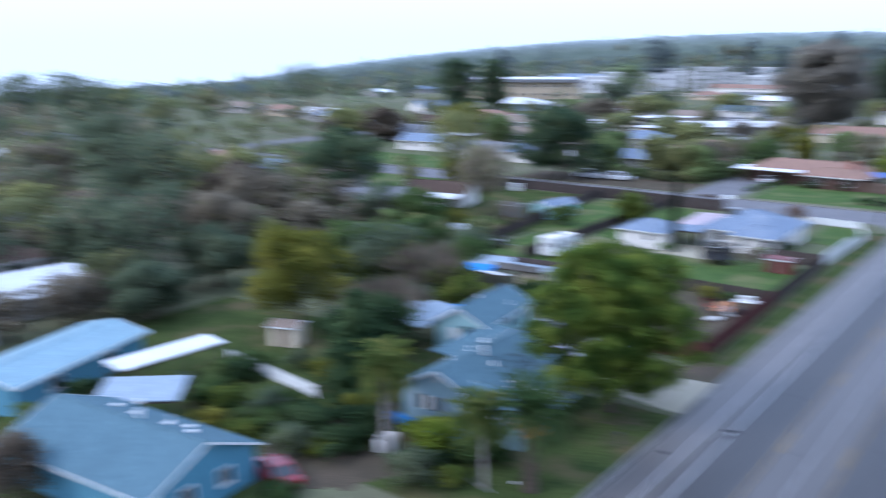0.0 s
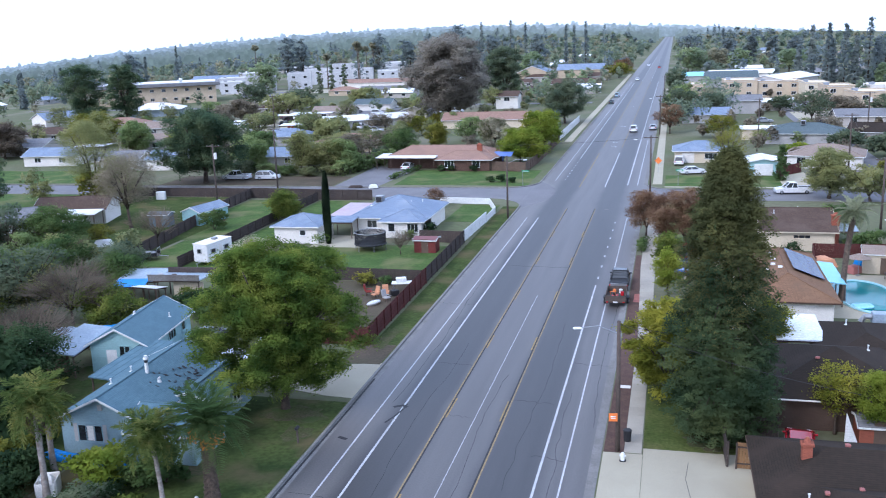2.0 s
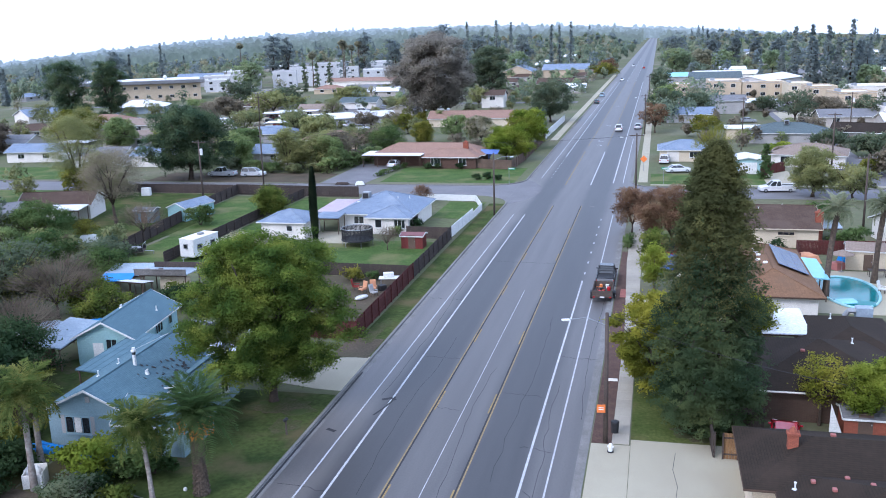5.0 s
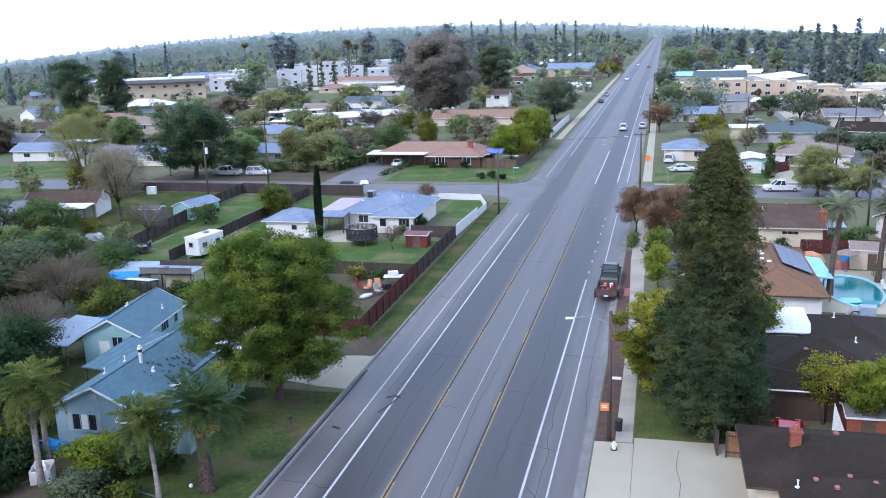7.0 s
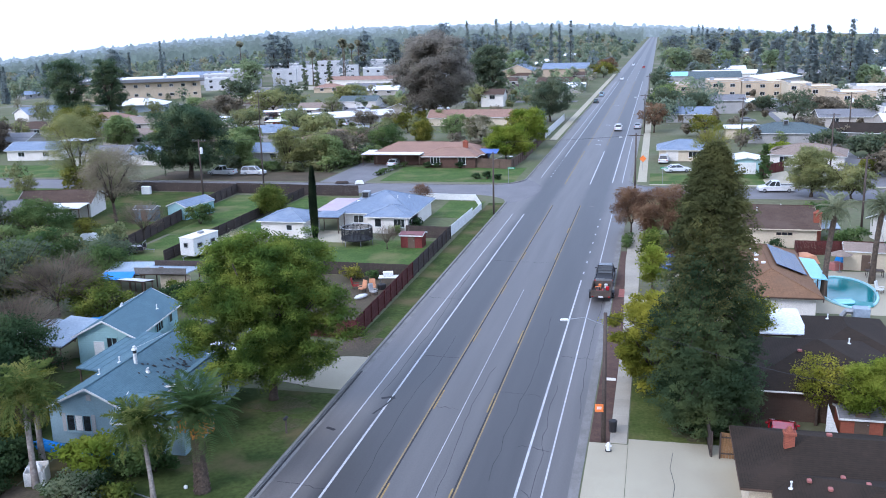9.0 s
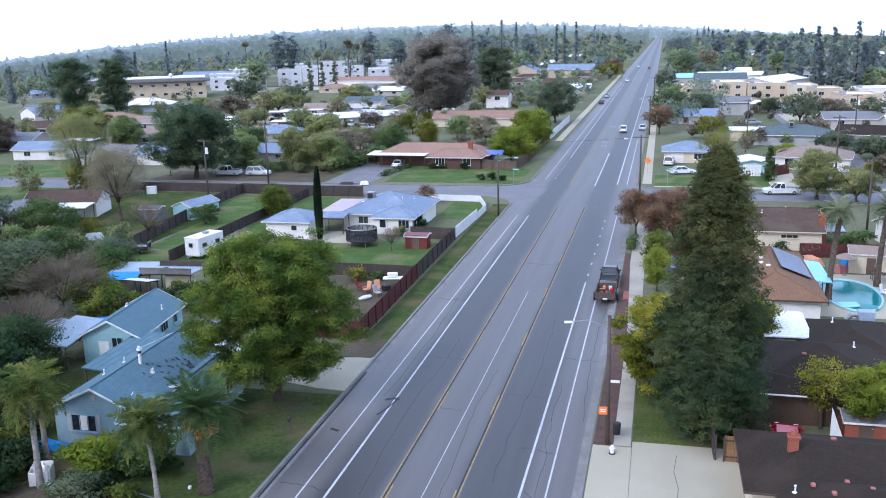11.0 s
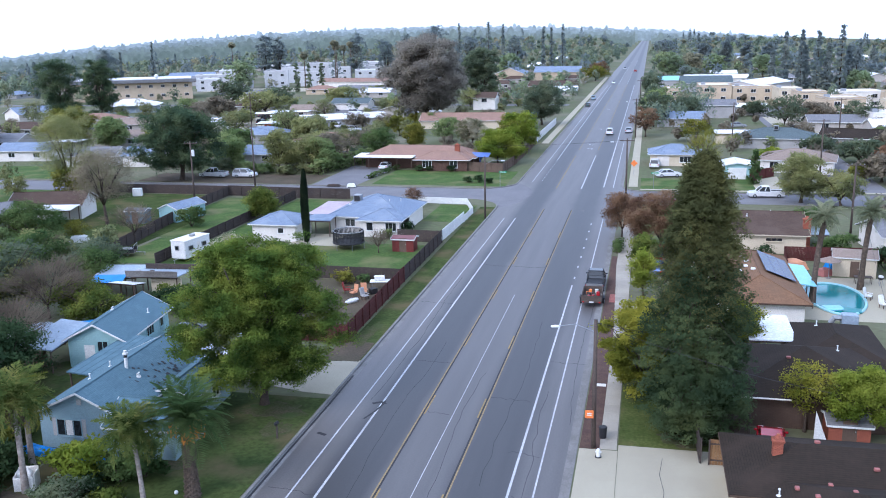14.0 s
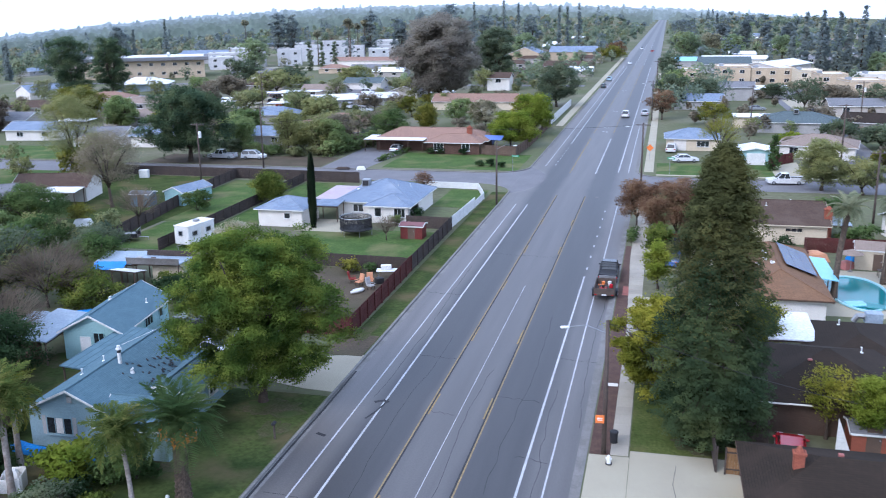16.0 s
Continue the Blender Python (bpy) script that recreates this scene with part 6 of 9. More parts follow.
M_PEACH = plain("peach_fabric", (0.62, 0.30, 0.16), rough=0.9)
lounger(-15.6, 88.9, 20, M_PEACH, "peach coloured upholstered chair standing on bare earth")
lounger(-16.6, 88.3, -30, M_PEACH, "peach coloured upholstered chair turned aside in the yard")
lounger(-17.6, 89.3, 100, material("dark_red_fabric", (0.25, 0.04, 0.03), (0.2, 0.03, 0.025)), "dark red upholstered chair in the earth yard")
lounger(-15.0, 87.3, 60, M_GREYW, "grey plastic garden chair in the earth yard")
tbl = thing("table", pose(-14.5, 91.3, 0.02, 0, 0, 12), "white folding table heaped with things beside the fence", "table")
part("tabletop", Geo().box((0, 0, 0.95), (2.2, 1.2, 0.08), ch=0.02), M_WHITE, tbl)
for sx in (-0.9, 0.9):
    for sy in (-0.45, 0.45):
        part("leg", Geo().tube([(sx, sy, -0.02), (sx, sy, 0.93)], 0.03, 6), M_STEEL, tbl)
solid("storage_box", Geo().box((0, 0, 0.25), (1.1, 0.6, 0.5), ch=0.05), M_WHITE, "white plastic storage box on a table", "box", m=pose(-14.6, 91.4, 1.01, 0, 0, 20))
solid("storage_box", Geo().box((0, 0, 0.3), (0.8, 0.7, 0.6), ch=0.05), M_DARK, "black crate on the bare earth", "box", m=pose(-14.8, 89.6, 0.02, 0, 0, 40))
bush(-19.2, 92.8, 1.2, 1.7, L_YELLOW, "yellow leaved shrub beside the board fence", 500, 0.2)
bush(-17.0, 93.5, 0.8, 1.2, L_GREEN, "small green shrub beside the board fence", 250, 0.18)

# ---- west gardens ----
shed(-56.3, 125.6, 78, 6.6, 3.4, 2.1, "small white outbuilding with a pale blue roof", M_WHITEW, M_ROOF_BLUE2, 0.4)
house(-78.0, 124.5, 15, 11, 7, "low house with a dark brown roof among trees", M_PALE, M_ROOF_BROWN, eave=2.5, pitch=0.4, wins=[("s", 2.0, 0.9, 1.4, 1.1, 2)])
canopy(-73.8, 119.5, 10, 5.6, 3.6, 2.4, "white patio roof with dark goods beneath", M_WROOF, slope=0.2)
shed(-61.5, 121.6, 5, 3.0, 2.2, 2.0, "small blue-grey garden shed", material("blue_grey_boards", (0.16, 0.21, 0.24), (0.13, 0.17, 0.20)), M_ROOF_GREY, 0.25)
house(-82.5, 112.5, 40, 10, 7, "low house with a grey shingle roof", M_PALE, M_ROOF_GREY, eave=2.5, pitch=0.4, wins=[("s", 0, 0.9, 1.4, 1.1, 2)])
solid("stored_panel", Geo().box((0, 0, 0.7), (1.6, 0.8, 1.4), ch=0.05), M_WHITE, "white metal cabinet standing in the garden", "cabinet", m=pose(-74.5, 143.2, 0, 0, 0, 8))
ut = thing("utility_trailer", pose(-52.2, 101.2, 0, 0, 0, 18), "low dark open trailer standing on grass", "trailer")
part("deck", Geo().box((0, 0, 0.55), (4.2, 1.9, 0.12)), M_POLE, ut)
for s in (-1, 1):
    part("side_wall", Geo().box((0, s * 0.93, 0.82), (4.2, 0.05, 0.42)), M_DARK, ut)
    for xw in (-0.5, 0.45):
        part("wheel", Geo().tube([(xw, s * 1.0, 0.33), (xw, s * 1.2, 0.33)], 0.33, 12), M_TYRE, ut)
part("front_frame", Geo().tube([(2.1, -0.9, 0.6), (2.1, -0.9, 1.5), (2.1, 0.9, 1.5), (2.1, 0.9, 0.6)], 0.04, 6), M_STEEL, ut)
part("load", Geo().box((0.8, 0, 0.8), (1.6, 1.3, 0.4), ch=0.1), M_GREYW, ut, "grey goods on the trailer")
part("drawbar", Geo().tube([(2.1, 0, 0.5), (3.3, 0, 0.4)], 0.05, 6), M_STEEL, ut)
part("stand", Geo().tube([(3.2, 0, 0.4), (3.2, 0, 0.0)], 0.04, 6), M_STEEL, ut)
tarp(-62.5, 108.0, 0.9, 2.6, 1.6, "pale sheet over a heap in the garden", M_WHITE, 25)

# trees and shrubs, west
RNG = np.random.default_rng(31)
tree(-14.2, 59.4, 13.2, 5.7, L_BIG, "large broad green tree with dense foliage beside the driveway", 215000, 0.092, 0.07, 0.32, sprays=330, clump=0.46, per=26, rot=0, small=(0.08, 0.135), holes=((222, -0.62, 13), (95, 0.85, 18)))
cypress(-31.0, 112.3, 9.9, 0.52, L_CYPRESS, "slim dark cypress beside the patio")
tree(-43.6, 126.6, 4.6, 2.3, L_OLIVE, "round yellow-green tree on the grass", 6500, 0.2, 0.06, 0.14, sprays=40, clump=0.8)
tree(-65.5, 119.5, 11.4, 5.0, L_DRYTREE, "tall thin-leaved brownish tree beside the shed", 8500, 0.16, 0.26, 0.25, sprays=80, clump=0.8, small=(0.13, 0.24))
tree(-87.0, 141.8, 15.6, 5.2, L_SOFT, "tall olive and yellow-green tree beside the street", 16000, 0.16, 0.12, 0.25, sprays=80, clump=0.9, small=(0.13, 0.24))
tree(-80.5, 140.0, 8.0, 3.6, L_SAGE, "grey-green tree beside the street", 9000, 0.2, 0.08, 0.2, sprays=40, clump=0.8)
tree(-75.6, 161.5, 14.2, 7.3, L_OAK, "massive dark green evergreen tree beside the street", 60000, 0.2, 0.05, 0.5, sprays=70, clump=0.9, per=20)
tree(-92.0, 116.0, 13.0, 7.5, L_OAK, "tall dark green garden tree", 9000, 0.34, 0.08, 0.3)
bare_tree(-54.3, 108.5, 5.6, 3.4, "leafless fruit tree in the garden", twigs=900)
bush(-51.8, 119.8, 2.3, 3.2, L_GREEN, "dense green shrub beside the outbuilding", 1500, 0.22)
tree(-65.9, 102.5, 6.5, 4.4, L_GREEN, "spreading green garden tree", 6000, 0.22, 0.1, 0.18, sprays=30)
tree(-70.5, 106.0, 5.0, 3.6, L_OLIVE, "low olive green garden tree", 2600, 0.26, 0.1, 0.16)
tree(-63.5, 108.6, 3.2, 1.7, L_YELLOW, "small orange-yellow garden tree", 900, 0.2, 0.1, 0.1)
tree(-49.5, 75.0, 5.0, 3.4, L_OLIVE, "olive green garden tree", 3200, 0.24, 0.1, 0.16)
bare_tree(-44.0, 75.5, 6.4, 4.6, "dense grey leafless tree beside the sheds", L_BROWN, 3600)
tree(-46.5, 87.8, 4.4, 3.0, L_GREEN, "green garden tree beside the shelter", 2600, 0.24, 0.1, 0.15)
tree(-49.5, 92.5, 4.6, 3.4, L_MIDDARK, "dark green tree behind the shelters", 2600, 0.26, 0.1, 0.15)
tree(-57.0, 90.5, 5.6, 4.0, L_GREEN, "green garden tree with dense leaves", 3400, 0.28, 0.08, 0.18)
tree(-60.5, 82.5, 6.0, 4.4, L_GREEN, "dark broad tree in the gardens", 3400, 0.3, 0.08, 0.2)
tree(-53.0, 82.0, 4.6, 3.2, L_OLIVE, "olive green garden tree", 2400, 0.26, 0.08, 0.15)
bush(-33.6, 80.6, 1.9, 2.6, L_DARK, "dark green shrub behind the white house", 1400, 0.22)
bush(-30.8, 78.5, 1.5, 1.8, L_GREEN, "green shrub behind the white house", 700, 0.2)
tree(-38.0, 74.0, 4.0, 2.6, L_OLIVE, "olive green tree beside the tarpaulins", 1800, 0.24, 0.1, 0.13)
tree(-41.5, 77.0, 4.2, 2.8, L_OLIVE, "olive green tree beside the shelter", 2000, 0.24, 0.1, 0.13)
conifer(-31.2, 50.2, 8.6, 2.9, L_DARK, "dark drooping evergreen beside the house", 6500, 0.3, 0.04, "conifer", 0.55)
tree(-34.5, 54.5, 6.2, 3.4, L_DARK, "dark green garden tree beside the house", 3200, 0.28, 0.08, 0.18)
bare_tree(-38.5, 62.5, 6.5, 3.8, "leafless brown tree beside the lean-to", L_BROWN, 2600)
palm(-12.75, 45.3, 5.0, "date palm with arching fronds and orange fruit stalks", 0.36, 46, 3.0, L_PALM, fruit=True, low=-12)
palm(-15.2, 43.9, 4.6, "slim feather palm with drooping fronds", 0.15, 36, 2.3, L_PLUME, lean=(-0.5, 0.2), plume=True, low=-30)
palm(-23.2, 43.9, 6.0, "feather palm with yellowing fronds and dry stubs", 0.2, 38, 2.6, L_PLUME, skirt=3, lean=(-0.3, 0.4), plume=True, low=-30)
palm(-25.0, 47.0, 4.6, "feather palm with yellowing fronds beside the house", 0.2, 22, 2.3, L_YELLOW, plume=True)
bush(-21.0, 45.9, 2.2, 2.7, L_LIME, "bright green shrub in front of the house", 2600, 0.2)
bush(-18.2, 46.2, 1.3, 1.9, L_GREEN, "green shrub in front of the house", 900, 0.18)
bush(-17.0, 47.2, 1.6, 3.0, L_PALM, "grey-green shrub in front of the house wing", 1400, 0.22)
bush(-26.3, 45.6, 2.0, 2.4, L_DARK, "dark green shrub in the front garden", 2000, 0.2)
bush(-25.8, 42.2, 2.0, 2.2, L_DARK, "dark green shrub in the front garden", 1800, 0.18)
bush(-28.6, 42.8, 2.2, 2.8, L_DARK, "dark green shrub in the front garden", 1800, 0.18)
bush(-19.6, 43.4, 1.8, 1.6, L_DARK, "dark green shrub in the front garden", 1300, 0.2)
bush(-17.2, 43.2, 1.2, 1.3, L_OLIVE, "olive green shrub in the front garden", 700, 0.18)
bush(-29.4, 50.4, 2.0, 3.0, L_GREEN, "green shrub beside the evergreen", 1400, 0.24)
bush(-27.6, 46.8, 1.5, 2.6, L_YELLOW, "yellow leaved shrub beside the house", 900, 0.2)
fence([(-29.5, 45.6), (-25.4, 46.6)], 0.9, "low weathered wooden fence in the front garden", M_FENCE_GREY)
solid("fallen_pole", Geo().tube([(0, 0, 0.06), (3.6, 0, 0.06)], 0.04, 6), M_STEEL, "thin metal pole lying in the grass", "pole", m=pose(-17.9, 44.6, 0.02, 0, 0, -16))
solid("football", Geo().blob((0, 0, 0.13), (0.13, 0.13, 0.13), 10, 7), M_WHITE, "white ball lying on the lawn", "ball", m=pose(-13.9, 45.4, 0.02), smooth=True)
mb = thing("mailbox", pose(-10.9, 53.9, 0.02), "dark mailbox on a post beside the road", "mailbox")
part("post", Geo().box((0, 0, 0.5), (0.1, 0.1, 1.04)), M_POLE, mb)
part("box", Geo().box((0, 0, 1.12), (0.25, 0.5, 0.25), ch=0.08), M_DARK, mb)
well = thing("planter", pose(-23.6, 44.6, 0, 0, 0, 20), "white broken planter standing round a palm", "planter")
for k in range(4):
    w_ = part("side", Geo().box((0, -0.6, 0.45), (1.2 - 0.24 * (k % 2), 0.09, 0.9 + 0.2 * (k % 3)), ch=0.03), M_PALE, well)
    w_.matrix_basis = pose(0, 0, 0, 0, 0, 90 * k)

# ---- west side beyond the side street ----
house(-32.6, 185.5, 0, 23, 8.5, "long brick house with a red-brown hipped roof", M_BRICK_SHADED, M_ROOF_RED, eave=2.6, pitch=0.4, hip=True, over=0.6, wins=[("s", 3.0, 0.9, 1.6, 1.2, 2)])
house(-27.0, 180.5, 0, 10.5, 6.0, "front wing of the brick house with a red-brown roof", M_BRICK_SHADED, M_ROOF_RED, eave=2.6, pitch=0.38, hip=True, over=0.6, name="house_wing", wins=[("s", -3.0, 0.7, 2.0, 1.5, 3), ("s", 2.5, 0.7, 1.6, 1.5, 2)], chimney=(2.4, 1.4, 1.0, 4.9))
canopy(-39.6, 181.2, -1, 12.6, 5.4, 2.65, "white flat carport roof beside the brick house", M_WROOF, slope=0.2, name="carport")
solid("solar_array", Geo().box((0, 0, 0), (4.0, 2.0, 0.06)).box((0, 0, -0.6), (0.08, 1.8, 1.2)), material("blue_cells", (0.10, 0.16, 0.38), (0.12, 0.18, 0.42), rough=0.3), "tilted blue panel beside the brick house", "solar panel", m=pose(-20.0, 183.0, 2.7, 20, 0, -8))
vehicle(-39.4, 180.0, 90, "white car parked under the carport", (0.7, 0.71, 0.72), "sedan", z=0.02)
vehicle(-70.9, 165.6, 178, "white saloon parked beside the side street", (0.75, 0.76, 0.77), "pickup")
vehicle(-64.4, 166.0, 4, "white estate car parked beside the side street", (0.72, 0.73, 0.74), "suv")
fence([(-24.2, 178.6), (-14.4, 176.6), (-13.6, 190), (-13.6, 225)], 1.9, "weathered board fence round the corner garden", M_WOOD)
vinyl_fence([(-13.8, 228), (-13.6, 275)], 1.9)
hedge(-50.5, 170, -46.5, 190, 2.6, 3.0, L_SOFTG, "tall green hedge beside the driveway", 4500, 0.28)
hedge(-39.0, 166.5, -36.6, 179.0, 1.0, 1.0, L_GREEN, "low green hedge between driveway and lawn", 900, 0.2)
for hx, hy, hr in ((-31.5, 177.0, 0.9), (-29.5, 177.2, 0.8), (-25.0, 177.0, 0.9), (-17.0, 164.5, 1.0), (-19.0, 164.0, 0.8), (-14.8, 163.5, 0.7)):
    bush(hx, hy, hr, hr * 1.5, L_DARK, "dark rounded shrub beside the lawn", 350, 0.2)
tree(-22.6, 138.2, 3.4, 1.7, L_RUST, "small rusty brown tree on the corner lawn", 900, 0.18, 0.25, 0.08)
bush(-18.6, 117.8, 1.3, 2.2, L_DARK, "dark green shrub beside the white house", 700, 0.2)
bush(-20.6, 115.4, 0.9, 1.6, L_GREEN, "green shrub under the window", 350, 0.18)
bare_tree(-19.5, 107.5, 3.2, 1.7, "small thin leafless tree on the back lawn", L_BROWN, 350)
tree(-17.4, 189.0, 7.0, 5.0, L_LIME, "bright lime green tree beside the road", 12000, 0.26, 0.06, 0.22, sprays=34, clump=0.8)
tree(-15.2, 208.0, 9.0, 4.2, L_LIME, "yellow-green tree beside the road", 7000, 0.3, 0.1, 0.22, sprays=26, clump=0.9)
tree(-19.0, 226.0, 8.0, 4.6, L_YELLOW, "yellow-green tree beside the road", 3000, 0.36, 0.1, 0.22)
tree(-28.9, 221.0, 6.6, 4.0, L_BLOSSOM, "tree covered with pale blossom", 7000, 0.24, 0.08, 0.2, sprays=26)
tree(-53.0, 241.0, 6.0, 3.8, L_YELLOW, "small yellow-orange tree behind the houses", 1800, 0.34, 0.12, 0.16)
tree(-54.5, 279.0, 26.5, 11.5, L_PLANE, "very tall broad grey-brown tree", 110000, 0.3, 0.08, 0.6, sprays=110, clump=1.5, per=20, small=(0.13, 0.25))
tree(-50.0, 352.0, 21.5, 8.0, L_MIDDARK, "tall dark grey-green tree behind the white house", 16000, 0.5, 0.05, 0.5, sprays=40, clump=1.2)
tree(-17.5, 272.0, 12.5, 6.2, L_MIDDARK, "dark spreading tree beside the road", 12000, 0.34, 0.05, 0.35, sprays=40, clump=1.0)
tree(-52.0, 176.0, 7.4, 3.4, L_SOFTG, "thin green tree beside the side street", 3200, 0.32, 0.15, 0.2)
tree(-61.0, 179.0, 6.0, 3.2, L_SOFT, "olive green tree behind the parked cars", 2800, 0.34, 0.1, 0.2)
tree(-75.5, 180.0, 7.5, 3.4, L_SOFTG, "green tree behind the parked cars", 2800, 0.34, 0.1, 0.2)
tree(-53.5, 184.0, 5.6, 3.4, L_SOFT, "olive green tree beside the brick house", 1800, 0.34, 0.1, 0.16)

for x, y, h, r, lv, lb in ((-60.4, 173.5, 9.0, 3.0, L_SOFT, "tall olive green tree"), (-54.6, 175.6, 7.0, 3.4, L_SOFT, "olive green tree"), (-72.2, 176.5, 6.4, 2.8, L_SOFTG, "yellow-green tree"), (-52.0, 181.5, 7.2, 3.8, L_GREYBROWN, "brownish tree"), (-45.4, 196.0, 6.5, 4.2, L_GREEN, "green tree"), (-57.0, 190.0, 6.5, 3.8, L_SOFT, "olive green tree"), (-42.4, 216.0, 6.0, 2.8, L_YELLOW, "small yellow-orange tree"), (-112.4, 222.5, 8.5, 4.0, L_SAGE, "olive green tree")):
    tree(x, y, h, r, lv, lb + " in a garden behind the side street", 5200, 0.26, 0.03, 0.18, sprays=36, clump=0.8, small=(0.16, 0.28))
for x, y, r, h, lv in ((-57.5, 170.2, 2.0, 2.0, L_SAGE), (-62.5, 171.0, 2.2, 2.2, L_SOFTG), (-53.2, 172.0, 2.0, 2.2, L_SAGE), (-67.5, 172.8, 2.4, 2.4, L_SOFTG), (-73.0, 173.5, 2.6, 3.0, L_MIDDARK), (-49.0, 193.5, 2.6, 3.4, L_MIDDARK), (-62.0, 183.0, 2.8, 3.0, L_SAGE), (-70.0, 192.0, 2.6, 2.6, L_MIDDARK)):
    bush(x, y, r, h, lv, "dense leafy shrub behind the side street", 1500, 0.24, group="street garden shrubs")
tree(-31.2, 91.4, 5.4, 2.9, L_BLOSSOM, "half bare tree with pale blossom behind the fence", 7000, 0.16, 0.2, 0.14, sprays=44, clump=0.6, small=(0.12, 0.22))

house(-67.5, 186.0, 4, 9.5, 7.0, "small house with a blue-grey roof among trees", M_WALLG, M_ROOF_BLUE2, eave=2.6, pitch=0.4, wins=[("s", 0, 0.9, 1.4, 1.1, 2)])

# leaf litter lying on the near roof
litter = Geo()
for _ in range(46):
    v_ = 3.35 * RNG.random() ** 0.4
    u_ = RNG.normal(1.0, 1.3)
    u_ = min(max(u_, -1.5), 5.4)
    a_ = RNG.uniform(0, 6.28)
    w_, l_ = RNG.uniform(0.05, 0.12), RNG.uniform(0.08, 0.2)
    ca_, sa_ = math.cos(a_), math.sin(a_)
    zz = 2.75 + (3.1 - v_) * 0.48 + 0.035
    xx, yy = -23.3 + v_, 55.7 + u_
    litter.extrude([(xx + l_ * ca_, yy + l_ * sa_, zz - l_ * ca_ * 0.48), (xx - w_ * sa_, yy + w_ * ca_, zz + w_ * sa_ * 0.48), (xx - l_ * ca_, yy - l_ * sa_, zz + l_ * ca_ * 0.48), (xx + w_ * sa_, yy - w_ * ca_, zz - w_ * sa_ * 0.48)], (0, 0, 0.02))
solid("leaf_litter", litter, M_DARK, "dark clumps of leaf litter lying on the roof", "leaf litter", "stuff")

# ---- poles and cables ----
pole(-9.95, 131.2, 9.3, "wooden pole with a street lamp at the corner", arms=0, lamp=(2.6, 0.6, 8.6, 0), r=0.14)
pole(10.2, 148.0, 10.2, "tall wooden utility pole at the corner", arms=1, lamp=(-2.4, 0, 9.6, 0))
pole(-59.8, 136.2, 10.6, "wooden utility pole with a transformer", arms=1, transformer=True)
pole(-58.3, 157.0, 11.2, "wooden utility pole beside the side street", arms=1)
pole(10.45, 56.4, 8.9, "wooden utility pole with a street lamp beside the pavement", arms=0, lamp=(-2.55, -0.6, 8.5, 0), r=0.15)
pole(10.3, 240.0, 10.0, "wooden utility pole beside the road", arms=1, lamp=(-2.4, 0, 9.2, 0))
pole(10.4, 335.0, 10.0, "wooden utility pole beside the road", arms=1)
pole(44.8, 178.5, 10.5, "wooden utility pole behind the houses", arms=1)
pole(40.2, 127.5, 9.5, "wooden utility pole in the back gardens", arms=1)
pole(33.0, 226.0, 10.0, "wooden utility pole behind the houses", arms=1)
pole(58.0, 233.0, 10.5, "wooden utility pole behind the houses", arms=1, transformer=True)
pole(-171.0, 290.0, 12.0, "wooden utility pole in the far gardens", arms=2)
pole(-106.0, 262.0, 10.5, "wooden utility pole in the far gardens", arms=2)
wire((-59.8, 136.3, 10.2), (-31.0, 200.0, 9.0), 1.2)
wire((-59.8, 136.3, 10.2), (-58.3, 157.1, 10.8), 0.5)
wire((-58.3, 157.1, 10.8), (10.2, 148.1, 9.9), 2.0)
wire((-58.3, 157.1, 10.8), (-160, 160, 10.5), 2.4)
wire((10.45, 56.4, 8.7), (24.0, 52.0, 6.6), 0.4)
wire((10.45, 56.4, 8.7), (21.0, 68.0, 4.6), 0.5)
wire((10.2, 148.1, 9.9), (10.3, 240.1, 9.7), 1.6)
wire((10.3, 240.1, 9.7), (10.4, 335.1, 9.7), 1.6)
wire((44.8, 178.6, 10.2), (40.2, 127.6, 9.2), 1.0)
wire((44.8, 178.6, 10.2), (33.0, 226.0, 9.7), 1.0)
wire((40.2, 127.6, 9.2), (31.0, 66.0, 4.8), 1.0)
sgn = thing("road_sign", pose(10.25, 56.0, 0, 0, 0, 8), "small orange warning sign fixed to the pole", "sign")
s_ = part("plate", Geo().box((0, 0, 0), (0.55, 0.03, 0.55), ch=0.01), M_ORANGE, sgn)
s_.matrix_basis = pose(-0.1, -0.22, 2.62, 0, 0, 0)
part("text_bar", Geo().box((-0.1, -0.24, 2.69), (0.32, 0.01, 0.06)), M_WHITE, sgn)
part("text_bar", Geo().box((-0.1, -0.24, 2.57), (0.32, 0.01, 0.06)), M_WHITE, sgn)
hyd = thing("fire_hydrant", pose(10.85, 55.0, 0.03), "small white hydrant beside the pavement", "hydrant")
part("barrel", Geo().tube([(0, 0, -0.03), (0, 0, 0.5), (0, 0, 0.6)], [0.14, 0.13, 0.05], 10), M_WHITE, hyd)
part("flange", Geo().tube([(0, 0, -0.02), (0, 0, 0.06)], 0.22, 10), M_DARK, hyd)
part("nozzle", Geo().tube([(-0.2, 0, 0.36), (0.2, 0, 0.36)], 0.06, 8), M_WHITE, hyd)
bin_ = thing("litter_bin", pose(11.0, 58.0, 0.02), "small dark bin on the bark strip", "bin")
part("tub", Geo().tube([(0, 0, 0), (0, 0, 0.75)], [0.24, 0.28], 10), M_DARK, bin_)
part("lid", Geo().tube([(0, 0, 0.75), (0, 0, 0.82)], [0.3, 0.26], 10), M_DARK, bin_)
solid("utility_cover", Geo().box((0, 0, 0.02), (0.85, 0.5, 0.05), ch=0.01), M_PALE, "pale concrete utility cover in the bark strip", "cover", m=pose(10.35, 67.5, 0.02))
gs = thing("street_sign", pose(-12.2, 159.5, 0), "green street name sign on a thin post", "sign")
